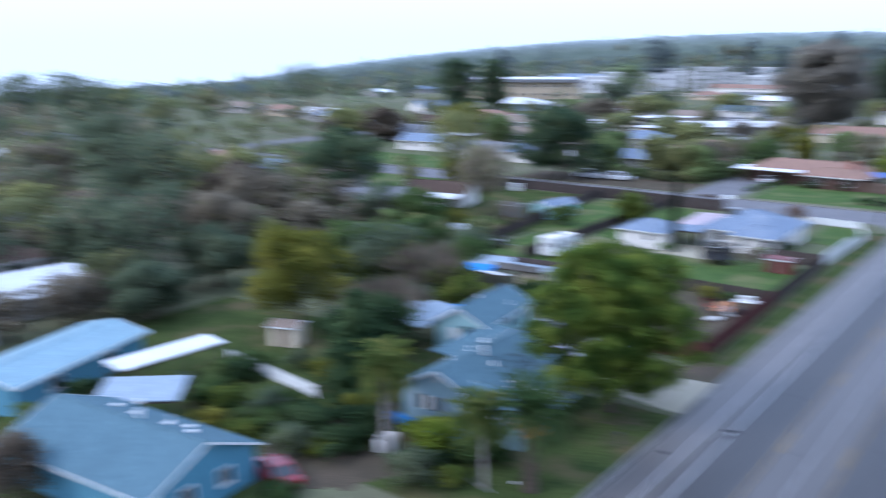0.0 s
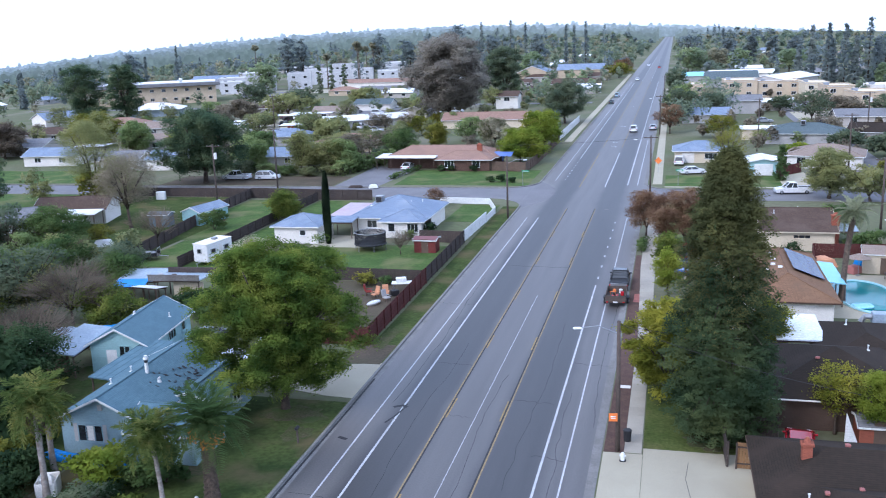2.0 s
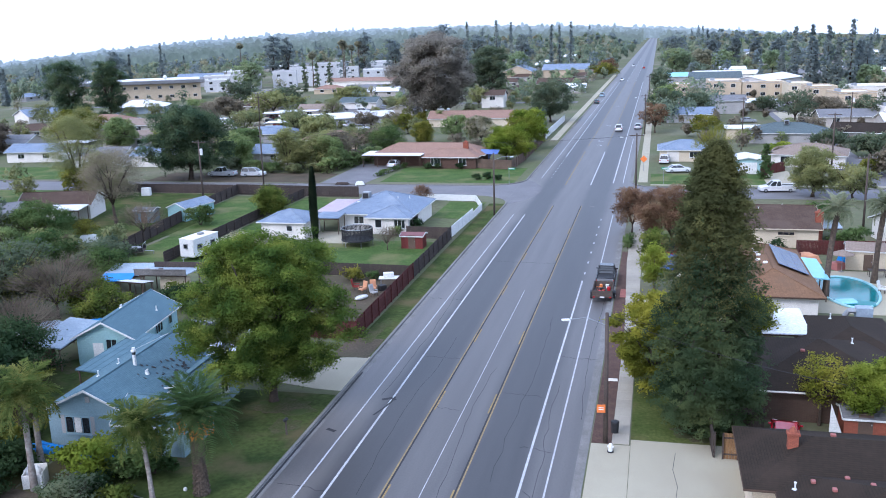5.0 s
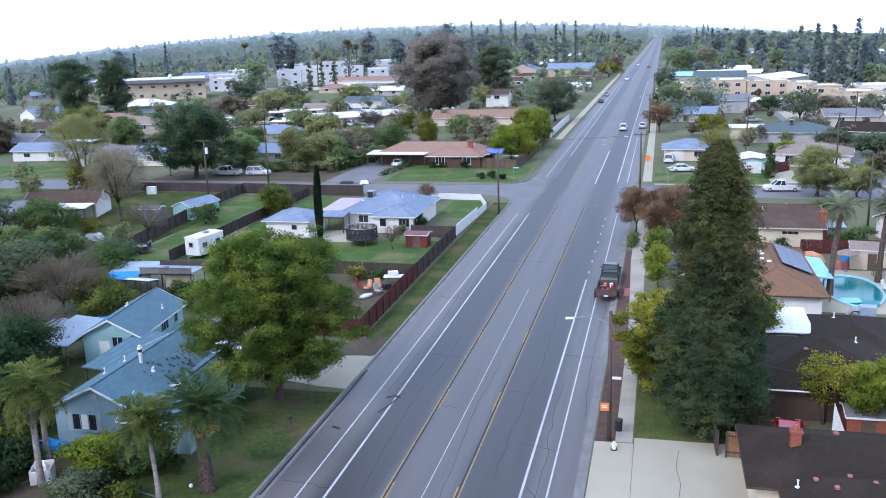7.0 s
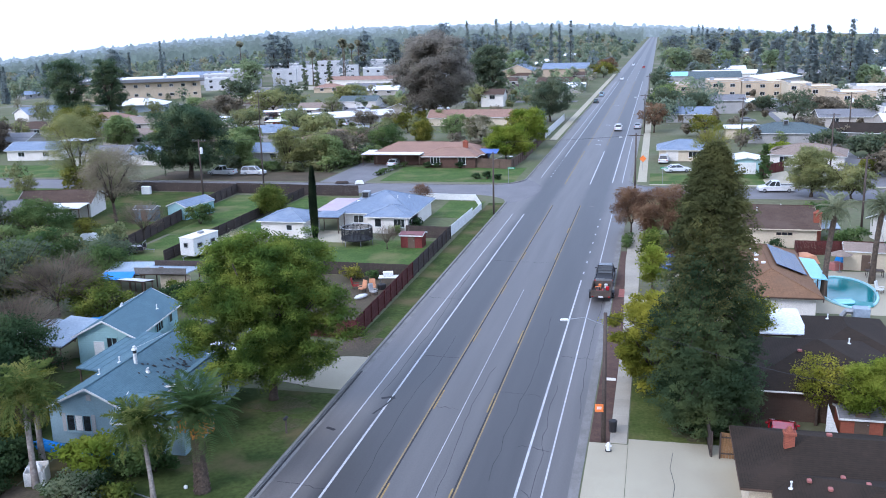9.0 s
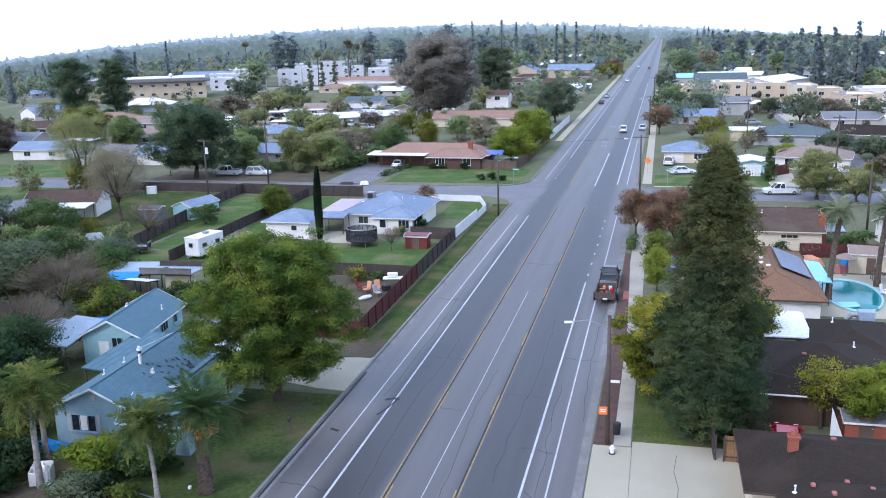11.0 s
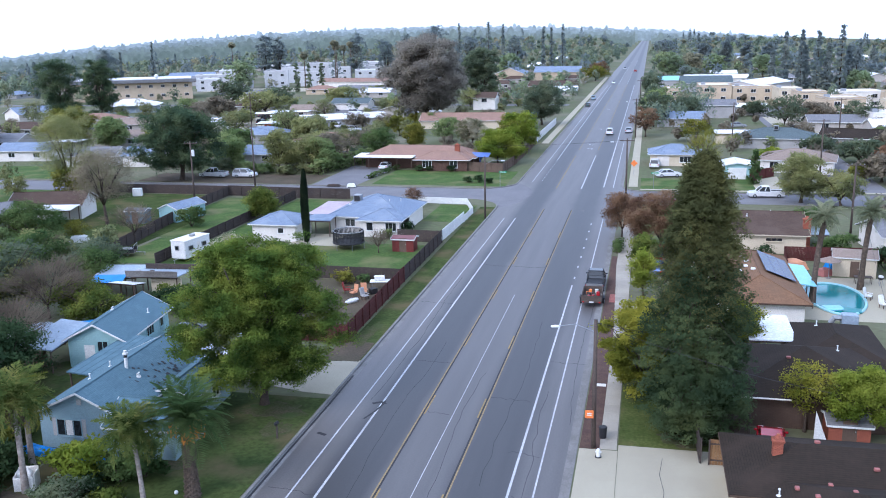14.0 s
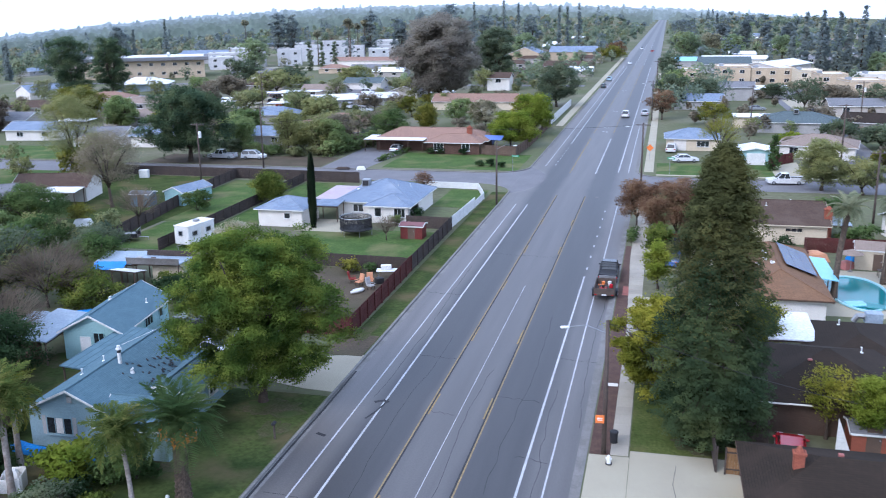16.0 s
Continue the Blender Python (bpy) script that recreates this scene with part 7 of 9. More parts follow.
part("post", Geo().tube([(0, 0, -0.1), (0, 0, 2.7)], 0.04, 6), M_STEEL, gs)
pl_ = part("plate", Geo().box((0.5, 0, 2.75), (1.3, 0.03, 0.35)), M_GREENSIGN, gs)
part("text_bar", Geo().box((0.5, -0.02, 2.75), (0.95, 0.01, 0.12)), M_WHITE, pl_)
gs2 = thing("street_sign", pose(14.6, 160.8, 0), "green street name sign on a thin post", "sign")
part("post", Geo().tube([(0, 0, -0.1), (0, 0, 2.7)], 0.04, 6), M_STEEL, gs2)
pl2_ = part("plate", Geo().box((0.2, 0, 2.75), (1.2, 0.03, 0.35)), M_GREENSIGN, gs2)
part("text_bar", Geo().box((0.2, -0.02, 2.75), (0.9, 0.01, 0.12)), M_WHITE, pl2_)

# ---- vehicles on the road ----
vehicle(3.4, 249.0, 90, "white car driving away along the road", (0.78, 0.79, 0.8), "suv", z=ROAD_Z)
vehicle(8.3, 254.0, 90, "silver car stopped at the kerb", (0.55, 0.57, 0.6), "sedan", z=ROAD_Z)
vehicle(-8.6, 378.0, 90, "pale blue car parked at the kerb", (0.35, 0.5, 0.6), "suv", z=ROAD_Z)
vehicle(-8.6, 344.0, 90, "dark green car parked at the kerb", (0.05, 0.08, 0.08), "sedan", z=ROAD_Z)
vehicle(-5.0, 495.0, 270, "white car far along the road", (0.78, 0.79, 0.8), "sedan", z=ROAD_Z)
vehicle(4.0, 640.0, 90, "red car far along the road", (0.5, 0.05, 0.04), "sedan", z=ROAD_Z)
vehicle(-4.0, 680.0, 270, "white car far along the road", (0.78, 0.79, 0.8), "suv", z=ROAD_Z)
truck = vehicle(8.35, 96.6, 90, "black pickup truck parked at the kerb with a trailer", (0.03, 0.032, 0.038), "pickup", z=ROAD_Z)
part("tailgate", Geo().box((-2.88, 0, 0.86), (0.06, 1.7, 0.4), ch=0.02), M_STEEL, truck, "bright steel tailgate")
for k in range(3):
    part("ladder_bar", Geo().tube([(-2.4 + 1.0 * k, -0.85, 1.12), (-2.4 + 1.0 * k, -0.85, 1.85), (-2.4 + 1.0 * k, 0.85, 1.85), (-2.4 + 1.0 * k, 0.85, 1.12)], 0.035, 5), M_DARK, truck)
trl = thing("utility_trailer", pose(8.35, 90.2, ROAD_Z, 0, 0, 90), "dark open utility trailer loaded with garden tools", "trailer")
part("deck", Geo().box((0, 0, 0.6), (3.6, 1.9, 0.12), ch=0.02), M_POLE, trl)
for s in (-1, 1):
    part("side_wall", Geo().box((0, s * 0.97, 0.95), (3.6, 0.06, 0.7)), M_POLE, trl)
    w_ = part("wheel", Geo().tube([(-0.2, s * 1.02, 0.34), (-0.2, s * 1.24, 0.34)], 0.34, 14), M_TYRE, trl)
    part("rim", Geo().tube([(-0.2, s * 1.1, 0.34), (-0.2, s * 1.252, 0.34)], 0.19, 10), M_RIM, w_)
    part("mudguard", Geo().box((-0.2, s * 1.14, 0.74), (0.95, 0.28, 0.06), ch=0.02), M_DARK, trl)
    part("tail_light", Geo().box((-1.83, s * 0.8, 0.62), (0.05, 0.18, 0.12)), M_TAIL, trl)
part("tailgate", Geo().box((-1.8, 0, 0.95), (0.06, 1.9, 0.66)), M_POLE, trl)
part("front_wall", Geo().box((1.8, 0, 0.95), (0.06, 1.9, 0.66)), M_POLE, trl)
part("drawbar", Geo().tube([(1.8, 0, 0.5), (3.0, 0, 0.5)], 0.06, 6), M_DARK, trl)
solid("plate_bar", Geo().box((0, 0, 0), (0.45, 0.02, 0.14)), M_WHITE, "white number plate on the trailer", "plate", m=pose(8.35, 88.37, 0.62 + ROAD_Z))
solid("fuel_can", Geo().box((0, 0, 0.22), (0.35, 0.22, 0.44), ch=0.05), M_RED, "red plastic fuel can in the trailer", "can", m=pose(8.9, 90.6, 0.68 + ROAD_Z))
solid("fuel_can", Geo().box((0, 0, 0.25), (0.3, 0.3, 0.5), ch=0.05), M_ORANGE, "orange plastic can in the trailer", "can", m=pose(8.1, 91.2, 0.68 + ROAD_Z))
mow = thing("lawn_mower", pose(8.2, 89.8, 0.66 + ROAD_Z, 0, 0, 80), "red and black lawn mower in the trailer", "mower")
part("deck", Geo().box((0, 0, 0.2), (0.9, 0.6, 0.2), ch=0.06), M_RED, mow)
part("engine", Geo().tube([(0, 0, 0.3), (0, 0, 0.55)], 0.18, 9), M_DARK, mow)
part("handle", Geo().tube([(-0.4, -0.25, 0.3), (-1.0, -0.25, 0.9), (-1.0, 0.25, 0.9), (-0.4, 0.25, 0.3)], 0.025, 5), M_ORANGE, mow)
for sx in (-0.35, 0.35):
    for sy in (-0.32, 0.32):
        part("wheel", Geo().tube([(sx, sy - 0.03, 0.12), (sx, sy + 0.03, 0.12)], 0.12, 8), M_TYRE, mow)
solid("bucket", Geo().tube([(0, 0, 0), (0, 0, 0.4)], [0.15, 0.19], 10), M_WHITE, "white bucket in the trailer", "bucket", m=pose(8.7, 91.6, 0.66 + ROAD_Z))

# ---- east side, near ----
house(25.2, 50.6, 0, 13.0, 7.0, "house with a dark brown hipped shingle roof and cream walls", M_CREAM, M_ROOF_DARK, eave=2.75, pitch=0.36, hip=True, over=0.5, trim=M_ROOF_BROWN,
      cap=False, chimney=(-4.2, -0.6, 0.56, 4.5), vents=[(-1.9, 0.6, "red"), (0.8, -1.6, "red")], wins=[("w", 0, 1.0, 1.4, 1.1, 2)])
house(24.6, 44.5, 90, 8.0, 8.6, "front wing of the dark roofed house with cream walls", M_CREAM, M_ROOF_DARK, eave=2.7, pitch=0.36, hip=True, over=0.5, name="house_wing", trim=M_ROOF_BROWN, cap=False, vents=[(2.1, 3.0, "red"), (0.8, 2.2, "red"), (2.9, 1.2, "red"), (0.9, 0.4, "red"), (1.9, 3.9, "pipe")])
bush(18.8, 46.4, 0.75, 1.4, L_DARK, "rounded dark shrub at the corner of the house", 500, 0.14)
fence([(17.75, 55.2), (18.65, 55.2)], 1.75, "tan wooden gate boards beside the house", M_FENCE_TAN, name="wooden_gate", wood_post=M_FENCE_GREY)
fence([(17.2, 55.3), (17.1, 59.2), (20.6, 59.6)], 1.75, "old grey-brown wooden fence beside the house", M_FENCE_GREY)
house(25.0, 67.0, 0, 10.6, 10.4, "house with a very dark brown hipped roof", M_ROOF_BROWN, M_ROOF_DARK, eave=2.55, pitch=0.33, hip=True, over=0.6, trim=M_ROOF_BROWN, cap=False, vents=[(-1.3, -1.5, "red"), (2.6, 1.8, "pipe")])
solid("roof_gutter", Geo().tube([(18.9, 61.1, 2.36), (23.4, 61.1, 2.36)], 0.06, 6), M_PALE, "pale metal gutter along the eave", "gutter")
house(28.2, 73.8, 90, 9.0, 6.4, "rear wing of the dark roofed house", M_ROOF_BROWN, M_ROOF_DARK, eave=2.55, pitch=0.33, hip=True, over=0.5, name="house_wing", trim=M_ROOF_BROWN, cap=False, vents=[(1.5, 1.0, "pipe")])
canopy(23.6, 76.0, 1, 3.7, 6.0, 2.75, "bright white patio roof over a dark terrace", M_WROOF, slope=0.3)
ac = thing("air_conditioner", pose(30.6, 79.6, 0.0), "white cooling unit on a stand behind the roof", "air conditioner")
part("casing", Geo().box((0, 0, 2.6), (1.3, 1.0, 1.0), ch=0.06), M_METAL, ac)
part("duct", Geo().tube([(-0.6, 0, 2.7), (-1.2, 0, 2.7), (-1.5, 0, 2.2)], 0.25, 8), M_STEEL, ac)
for sx in (-0.5, 0.5):
    for sy in (-0.4, 0.4):
        part("leg", Geo().box((sx, sy, 1.05), (0.08, 0.08, 2.14)), M_STEEL, ac)
vehicle(21.8, 58.0, 84, "red car parked behind the dark roofed house", (0.33, 0.01, 0.018), "sedan")
solid("grey_cabinet", Geo().box((0, 0, 0.95), (0.9, 0.7, 1.9), ch=0.06), M_STEEL, "grey metal cabinet behind the red car", "cabinet", m=pose(21.3, 62.6, 0))
shed(26.9, 60.8, 0, 2.6, 2.2, 1.5, "small brick-red shed with a pale tin roof", M_BRICK, M_ROOF_GREY, 0.3)
solid("leaning_sheet", Geo().extrude([(-0.4, 0, 0), (0.5, 0, 0), (-0.35, 0, 2.3)], (0, 0.05, 0)), M_WHITE, "white triangular sail beside the shed", "sail", m=pose(25.1, 59.7, 0))
tree(27.4, 60.2, 5.0, 2.0, L_LIME, "bright yellow-green tree beside the shed", 12000, 0.13, 0.3, 0.12, clump=0.5, sprays=24)
tree(24.4, 61.4, 4.8, 1.7, L_YGREEN, "thin olive tree in the back yard", 1800, 0.15, 0.35, 0.1, sprays=16)
tree(30.8, 61.4, 4.6, 1.5, L_LIME, "bright yellow-green tree in the back yard", 2600, 0.22, 0.25, 0.14)

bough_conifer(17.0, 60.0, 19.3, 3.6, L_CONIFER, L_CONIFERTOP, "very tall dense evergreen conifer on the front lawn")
tree(13.5, 66.4, 7.6, 3.3, L_YGREEN, "yellow-green street tree beside the pavement", 62000, 0.1, 0.0, 0.2, sprays=90, clump=0.4, per=24, rot=0, holes=((270, -0.2, 22), (225, -0.8, 30)), small=(0.1, 0.19))
tree(21.4, 74.8, 5.6, 1.9, L_YGREEN, "yellow-green tree behind the conifer", 5000, 0.18, 0.1, 0.14)
tree(13.4, 93.0, 5.4, 1.3, L_LIME, "slim bright green tree beside the pavement", 4200, 0.18, 0.08, 0.12)
tree(13.2, 104.0, 4.6, 1.4, L_OLIVE, "green tree beside the driveway", 1700, 0.24, 0.12, 0.14)
tree(15.2, 112.5, 7.4, 4.3, L_RUST, "rust-brown leaved tree beside the pavement", 19000, 0.15, 0.2, 0.18, sprays=30)
tree(10.4, 121.0, 6.4, 2.6, L_RUST, "small rusty brown street tree", 6500, 0.17, 0.15, 0.12)
tree(18.6, 115.0, 6.2, 2.8, L_RUST, "rust-brown leaved tree on the lawn", 4200, 0.17, 0.15, 0.16)
hedge(10.1, 111.5, 10.2, 116.0, 1.1, 1.1, L_GREEN, "clipped green hedge beside the pavement", 900, 0.14)
vehicle(15.2, 103.0, 75, "blue car parked in the driveway", (0.06, 0.12, 0.3), "sedan", z=0.02)
vehicle(15.0, 108.5, 80, "dark red pickup parked in the driveway", (0.3, 0.03, 0.03), "pickup", z=0.02)

house(24.2, 93.0, 90, 17.5, 7.2, "house with a rust-brown hipped roof and white walls", M_PALE, M_ROOF_RUST, eave=2.75, pitch=0.38, hip=True, over=0.55, trim=M_ROOF_BROWN,
      vents=[(1.0, 0.7, "box"), (2.4, 0.8, "box"), (-0.8, 0.9, "box"), (-2.6, 0.4, "box"), (3.6, 0.9, "box"), (-1.8, 1.6, "box")])
sol = thing("solar_array", pose(26.35, 94.2, 3.46, 0, 20.8, 0), "dark blue solar panels fixed to the roof", "solar panels")
for i in range(3):
    for j in range(5):
        part("panel", Geo().box(((i - 1) * 1.03, (j - 2) * 1.68, 0.08), (1.0, 1.64, 0.05), ch=0.01), M_SOLAR, sol)
canopy(28.9, 95.0, 90, 8.2, 1.9, 2.5, "pale blue sheet patio roof beside the pool", M_CYAN, slope=0.2)
house(28.4, 119.8, 0, 8.2, 11.0, "house with a dark brown roof, cream walls and a brick chimney", M_CREAM, M_ROOF_BROWN, eave=2.6, pitch=0.3, hip=False, over=0.5, trim=M_CREAM,
      wins=[("s", 0.4, 1.5, 2.0, 0.5, 3)], chimney=(4.3, -4.0, 0.9, 4.2), vents=[(-1.0, 1.5, "box"), (0.8, 2.5, "pipe"), (2.0, 3.0, "box"), (-2.5, -1.5, "pipe")])
bush(27.5, 112.0, 1.3, 1.6, L_DARK, "low dark shrub beside the house wall", 500, 0.18)

# pool
pl = thing("swimming_pool", pose(32.4, 95.0, 0.02), "round-ended turquoise swimming pool with a pale rim", "swimming pool")


def oval(rx, ry, n=36):
    return [(rx * math.cos(a) * (1 + 0.12 * math.sin(a)), ry * math.sin(a), 0) for a in np.linspace(0, 2 * math.pi, n, endpoint=False)]


part("water", Geo().extrude([(p[0], p[1], 0.03) for p in oval(2.7, 5.6)], (0, 0, 0.03)), M_WATER, pl, "clear turquoise water")
_rim = oval(2.85, 5.75) + [oval(2.85, 5.75)[0]]
part("coping", Geo().tube([(p[0], p[1], 0.08) for p in _rim], 0.14, 6), M_POOL, pl, "pale rounded coping")
solid("pool_float", Geo().box((0, 0, 0.09), (1.9, 1.5, 0.18), ch=0.08), M_CYAN, "pale blue inflatable float on the pool", "float", m=pose(31.6, 91.2, 0.07, 0, 0, 14))
solid("pool_cover", Geo().box((0, 0, 0.1), (1.7, 1.3, 0.2), ch=0.08), plain("teal_cover", (0.05, 0.25, 0.26)), "folded teal pool cover", "pool cover", m=pose(33.2, 90.6, 0.07, 0, 0, -10))
lounger(35.6, 95.2, 60, M_WHITE, "white plastic chair beside the pool")
lounger(36.4, 92.4, 30, M_WHITE, "white plastic chair beside the pool")
shed(36.2, 105.6, -8, 4.4, 3.2, 2.3, "small cream garden shed with a tan roof", M_CREAM, M_ROOF_TAN, 0.35)
tarp(29.9, 107.2, 1.0, 3.2, 2.4, "peach coloured sheet over stored things beside the terrace", M_PEACH, 25)
tarp(34.6, 106.4, 1.3, 2.4, 2.0, "blue sheet over a heap beside the shed", M_BLUE, 10)
tarp(33.0, 104.6, 0.8, 1.6, 1.3, "dull red sheet over a heap beside the shed", M_VENT, 40)
um = thing("garden_umbrella", pose(33.2, 103.2, 0.02), "tan garden umbrella standing on the terrace", "umbrella")
part("pole", Geo().tube([(0, 0, 0), (0, 0, 2.5)], 0.03, 6), M_STEEL, um)
part("base", Geo().tube([(0, 0, 0), (0, 0, 0.1)], [0.3, 0.22], 10), M_KERB, um)
_rimu = [(1.25 * math.cos(a), 1.25 * math.sin(a), 2.0) for a in np.linspace(0, 2 * math.pi, 9)[:8]]
_top = Geo().add([(0, 0, 2.5), (0, 0, 2.46)] + _rimu + [(p[0], p[1], p[2] - 0.04) for p in _rimu], [(0, 2 + k, 2 + (k + 1) % 8) for k in range(8)] + [(1, 10 + (k + 1) % 8, 10 + k) for k in range(8)] + [(2 + k, 10 + k, 10 + (k + 1) % 8, 2 + (k + 1) % 8) for k in range(8)])
part("canopy", _top, M_ROOF_TAN, um, "tan fabric canopy")
for k in range(8):
    part("rib", Geo().tube([(0, 0, 2.44), tuple(np.array(_rimu[k]) - (0, 0, 0.05))], 0.012, 4), M_STEEL, um)
gt = thing("garden_table", pose(36.4, 101.6, 0.02), "low dark garden table on the terrace", "table")
part("tabletop", Geo().box((0, 0, 0.72), (1.8, 0.9, 0.06), ch=0.02), M_POLE, gt)
for sx in (-0.8, 0.8):
    for sy in (-0.36, 0.36):
        part("leg", Geo().box((sx, sy, 0.35), (0.06, 0.06, 0.7)), M_POLE, gt)
bb = thing("barbecue", pose(38.0, 101.0, 0.02), "white and black kettle barbecue on the terrace", "barbecue")
part("bowl", Geo().blob((0, 0, 0.8), (0.3, 0.3, 0.24), 10, 6), M_DARK, bb, smooth=True)
part("lid", Geo().blob((0, 0, 0.92), (0.29, 0.29, 0.2), 10, 6), M_WHITE, bb, "white lid", smooth=True)
for k in range(3):
    part("leg", Geo().tube([(0.12 * math.cos(2.1 * k), 0.12 * math.sin(2.1 * k), 0.65), (0.32 * math.cos(2.1 * k), 0.32 * math.sin(2.1 * k), 0.0)], 0.02, 5), M_STEEL, bb)
fence([(29.0, 104.4), (29.6, 111.0), (42, 111.4)], 1.7, "red-brown wooden fence between the gardens", M_FENCE_RED)
palm(29.9, 93.0, 8.8, "tall palm with pale arching fronds and a bare trunk", 0.29, 26, 2.3, L_PALEPALM, lean=(0.6, 0), low=-22)
palm(35.6, 99.0, 8.2, "tall palm with pale arching fronds and a bare trunk", 0.29, 26, 2.3, L_PALEPALM, lean=(0.5, 0), low=-22)
tree(37.4, 150.8, 7.6, 4.4, L_SOFT, "broad olive green street tree", 11000, 0.22, 0.05, 0.25, sprays=34)
tree(42.6, 147.0, 5.6, 3.6, L_SOFT, "green street tree behind the pickup", 2400, 0.3, 0.12, 0.2)
tree(33.8, 120.5, 5.0, 2.6, L_GREEN, "green garden tree beside the house", 1700, 0.26, 0.1, 0.15)
bush(36.0, 114.0, 2.4, 2.8, L_GREEN, "dense green shrub in the back garden", 1400, 0.24)
canopy(33.6, 117.5, 0, 3.6, 4.0, 2.4, "pale patio roof beside the house", M_METAL, slope=0.2)
house(45.5, 119.0, 10, 10, 7, "house with a grey roof in the back gardens", M_PALE, M_ROOF_GREY, eave=2.6, pitch=0.35)
bush(40.0, 108.0, 2.6, 3.0, L_DARK, "dark shrub in the back garden", 1200, 0.24)
tree(40.5, 96.0, 5.5, 3.2, L_GREEN, "green garden tree beside the pool", 2400, 0.26, 0.1, 0.16)

# ---- east side beyond the side street ----
house(19.0, 193.0, 0, 10.0, 8.0, "cream house with a blue-grey roof", M_CREAM, M_ROOF_BLUE2, eave=2.6, pitch=0.36, hip=True, wins=[("s", 2.0, 0.8, 2.4, 1.2, 3)], doors=[("s", -2.4, 2.4, 2.1, M_PALE)])
house(29.6, 176.5, 90, 7.0, 5.0, "small white outbuilding with a white door", M_WHITEW, M_WROOF, eave=2.6, pitch=0.2, name="garage", doors=[("w", 0, 3.2, 2.1, M_WHITE)])
fence([(31.6, 171.0), (36.4, 177.0)], 1.8, "red-brown wooden gate across the driveway", M_FENCE_RED, name="wooden_gate")
house(42.0, 186.0, -12, 13.0, 10.0, "white house with a tan hipped roof", M_PALE, M_ROOF_TAN, eave=2.6, pitch=0.3, hip=True, wins=[("s", -4, 0.9, 1.6, 1.2, 2)])
vehicle(32.6, 155.2, 186, "white pickup truck parked on the side street", (0.75, 0.76, 0.77), "pickup", z=ROAD_Z)
vehicle(17.4, 174.6, 12, "white saloon parked on the drive", (0.75, 0.76, 0.77), "sedan", z=0.02)
vehicle(15.0, 187.0, 85, "white car parked beside the cream house", (0.7, 0.7, 0.7), "suv", z=0.02)
bare_tree(23.6, 176.5, 9.0, 4.0, "slender half bare tree on the corner lawn", L_YELLOW, 1800)
tree(25.0, 233.0, 6.0, 4.5, L_YELLOW, "yellow-green tree among the houses", 1800, 0.34, 0.1, 0.2)
tree(12.8, 242.0, 8.5, 3.6, L_RUST, "brownish street tree beside the pavement", 1500, 0.36, 0.15, 0.2)
conifer(32.0, 167.5, 6.0, 1.6, L_PALM, "small blue-green conifer on the lawn", 900, 0.3)
sgo = thing("road_sign", pose(11.0, 176, 0, 0, 0, 0), "orange diamond warning sign on a post", "sign")
part("post", Geo().tube([(0, 0, -0.1), (0, 0, 2.1)], 0.04, 6), M_STEEL, sgo)
sp_ = part("plate", Geo().box((0, 0, 0), (0.95, 0.03, 0.95)), M_ORANGE, sgo)
sp_.matrix_basis = pose(0, -0.06, 2.3, 0, 45, 0)

house_flue = thing("roof_tank", pose(30.9, 53.4, 0), "pale square chimney stack beside the dark roof", "chimney")
part("stack", Geo().box((0, 0, 2.3), (0.75, 0.7, 4.7), ch=0.03), M_PALE, house_flue)
part("cap", Geo().box((0, 0, 4.72), (0.9, 0.85, 0.14), ch=0.03), M_BRICK, house_flue)

fence([(-41.8, 64.2), (-38.4, 63.0), (-35.6, 63.4)], 1.5, "brown board fence in front of the lean-to", M_WOOD)
hedge(-35.5, 83.0, -31.5, 82.6, 1.6, 2.0, L_OLIVE, "loose olive hedge beside the shelter", 2200, 0.16)

# ---- the neighbourhood further off ----
house(-106.5, 180.5, 10, 11, 8, "low house with a grey roof and a white gable", M_PALE, M_ROOF_GREY, wins=[("s", 0, 0.9, 1.4, 1.1, 2)])
house(-94.0, 181.5, 5, 9, 8, "house with a pale blue-grey roof among trees", M_PALE, M_ROOF_BLUE2, wins=[("s", 0, 0.9, 1.4, 1.1, 2)])
house(-128.0, 187.5, 8, 13, 8, "pale house with a light grey-blue roof", M_PALE, M_ROOF_BLUE2, wins=[("s", -3, 0.9, 1.6, 1.1, 2), ("s", 3, 0.9, 1.6, 1.1, 3)])
canopy(-128.0, 201.0, 8, 8, 6, 2.8, "white flat carport roof", M_WROOF, name="carport")
house(-200, 288, 60, 18, 12, "house with a blue-grey roof among trees", M_PALE, M_ROOF_BLUE2)
house(-78.5, 268.0, 32, 26, 10, "long low house with a white flat roof", M_GREYW, M_WROOF, eave=2.7, pitch=0.22, wins=[("s", -4, 0.9, 2, 1.2, 2), ("s", 5, 0.9, 2, 1.2, 2)])
canopy(-114.0, 281.0, 5, 16, 6, 2.8, "white flat carport roof in a row", M_WROOF, name="carport")
canopy(-124.0, 262.0, 5, 15, 5, 2.7, "white flat carport roof with a red edge", M_WROOF, name="carport")
house(-96.0, 332.0, 2, 14, 9, "house with a dark grey roof and pale wall", M_PALE, M_ROOF_GREEN, doors=[("s", 1, 4, 2.2, M_WHITE)])
house(-114.0, 408.0, 3, 26, 10, "long low building with a grey roof", M_GREYW, M_ROOF_GREY, eave=3.0)
house(-138.0, 470.0, 3, 40, 14, "long building with a red-brown roof", M_PALE, M_ROOF_RED, eave=3.6, pitch=0.22)
house(-163.0, 382.0, 4, 22, 10, "low house with a grey roof", M_PALE, M_ROOF_GREY)
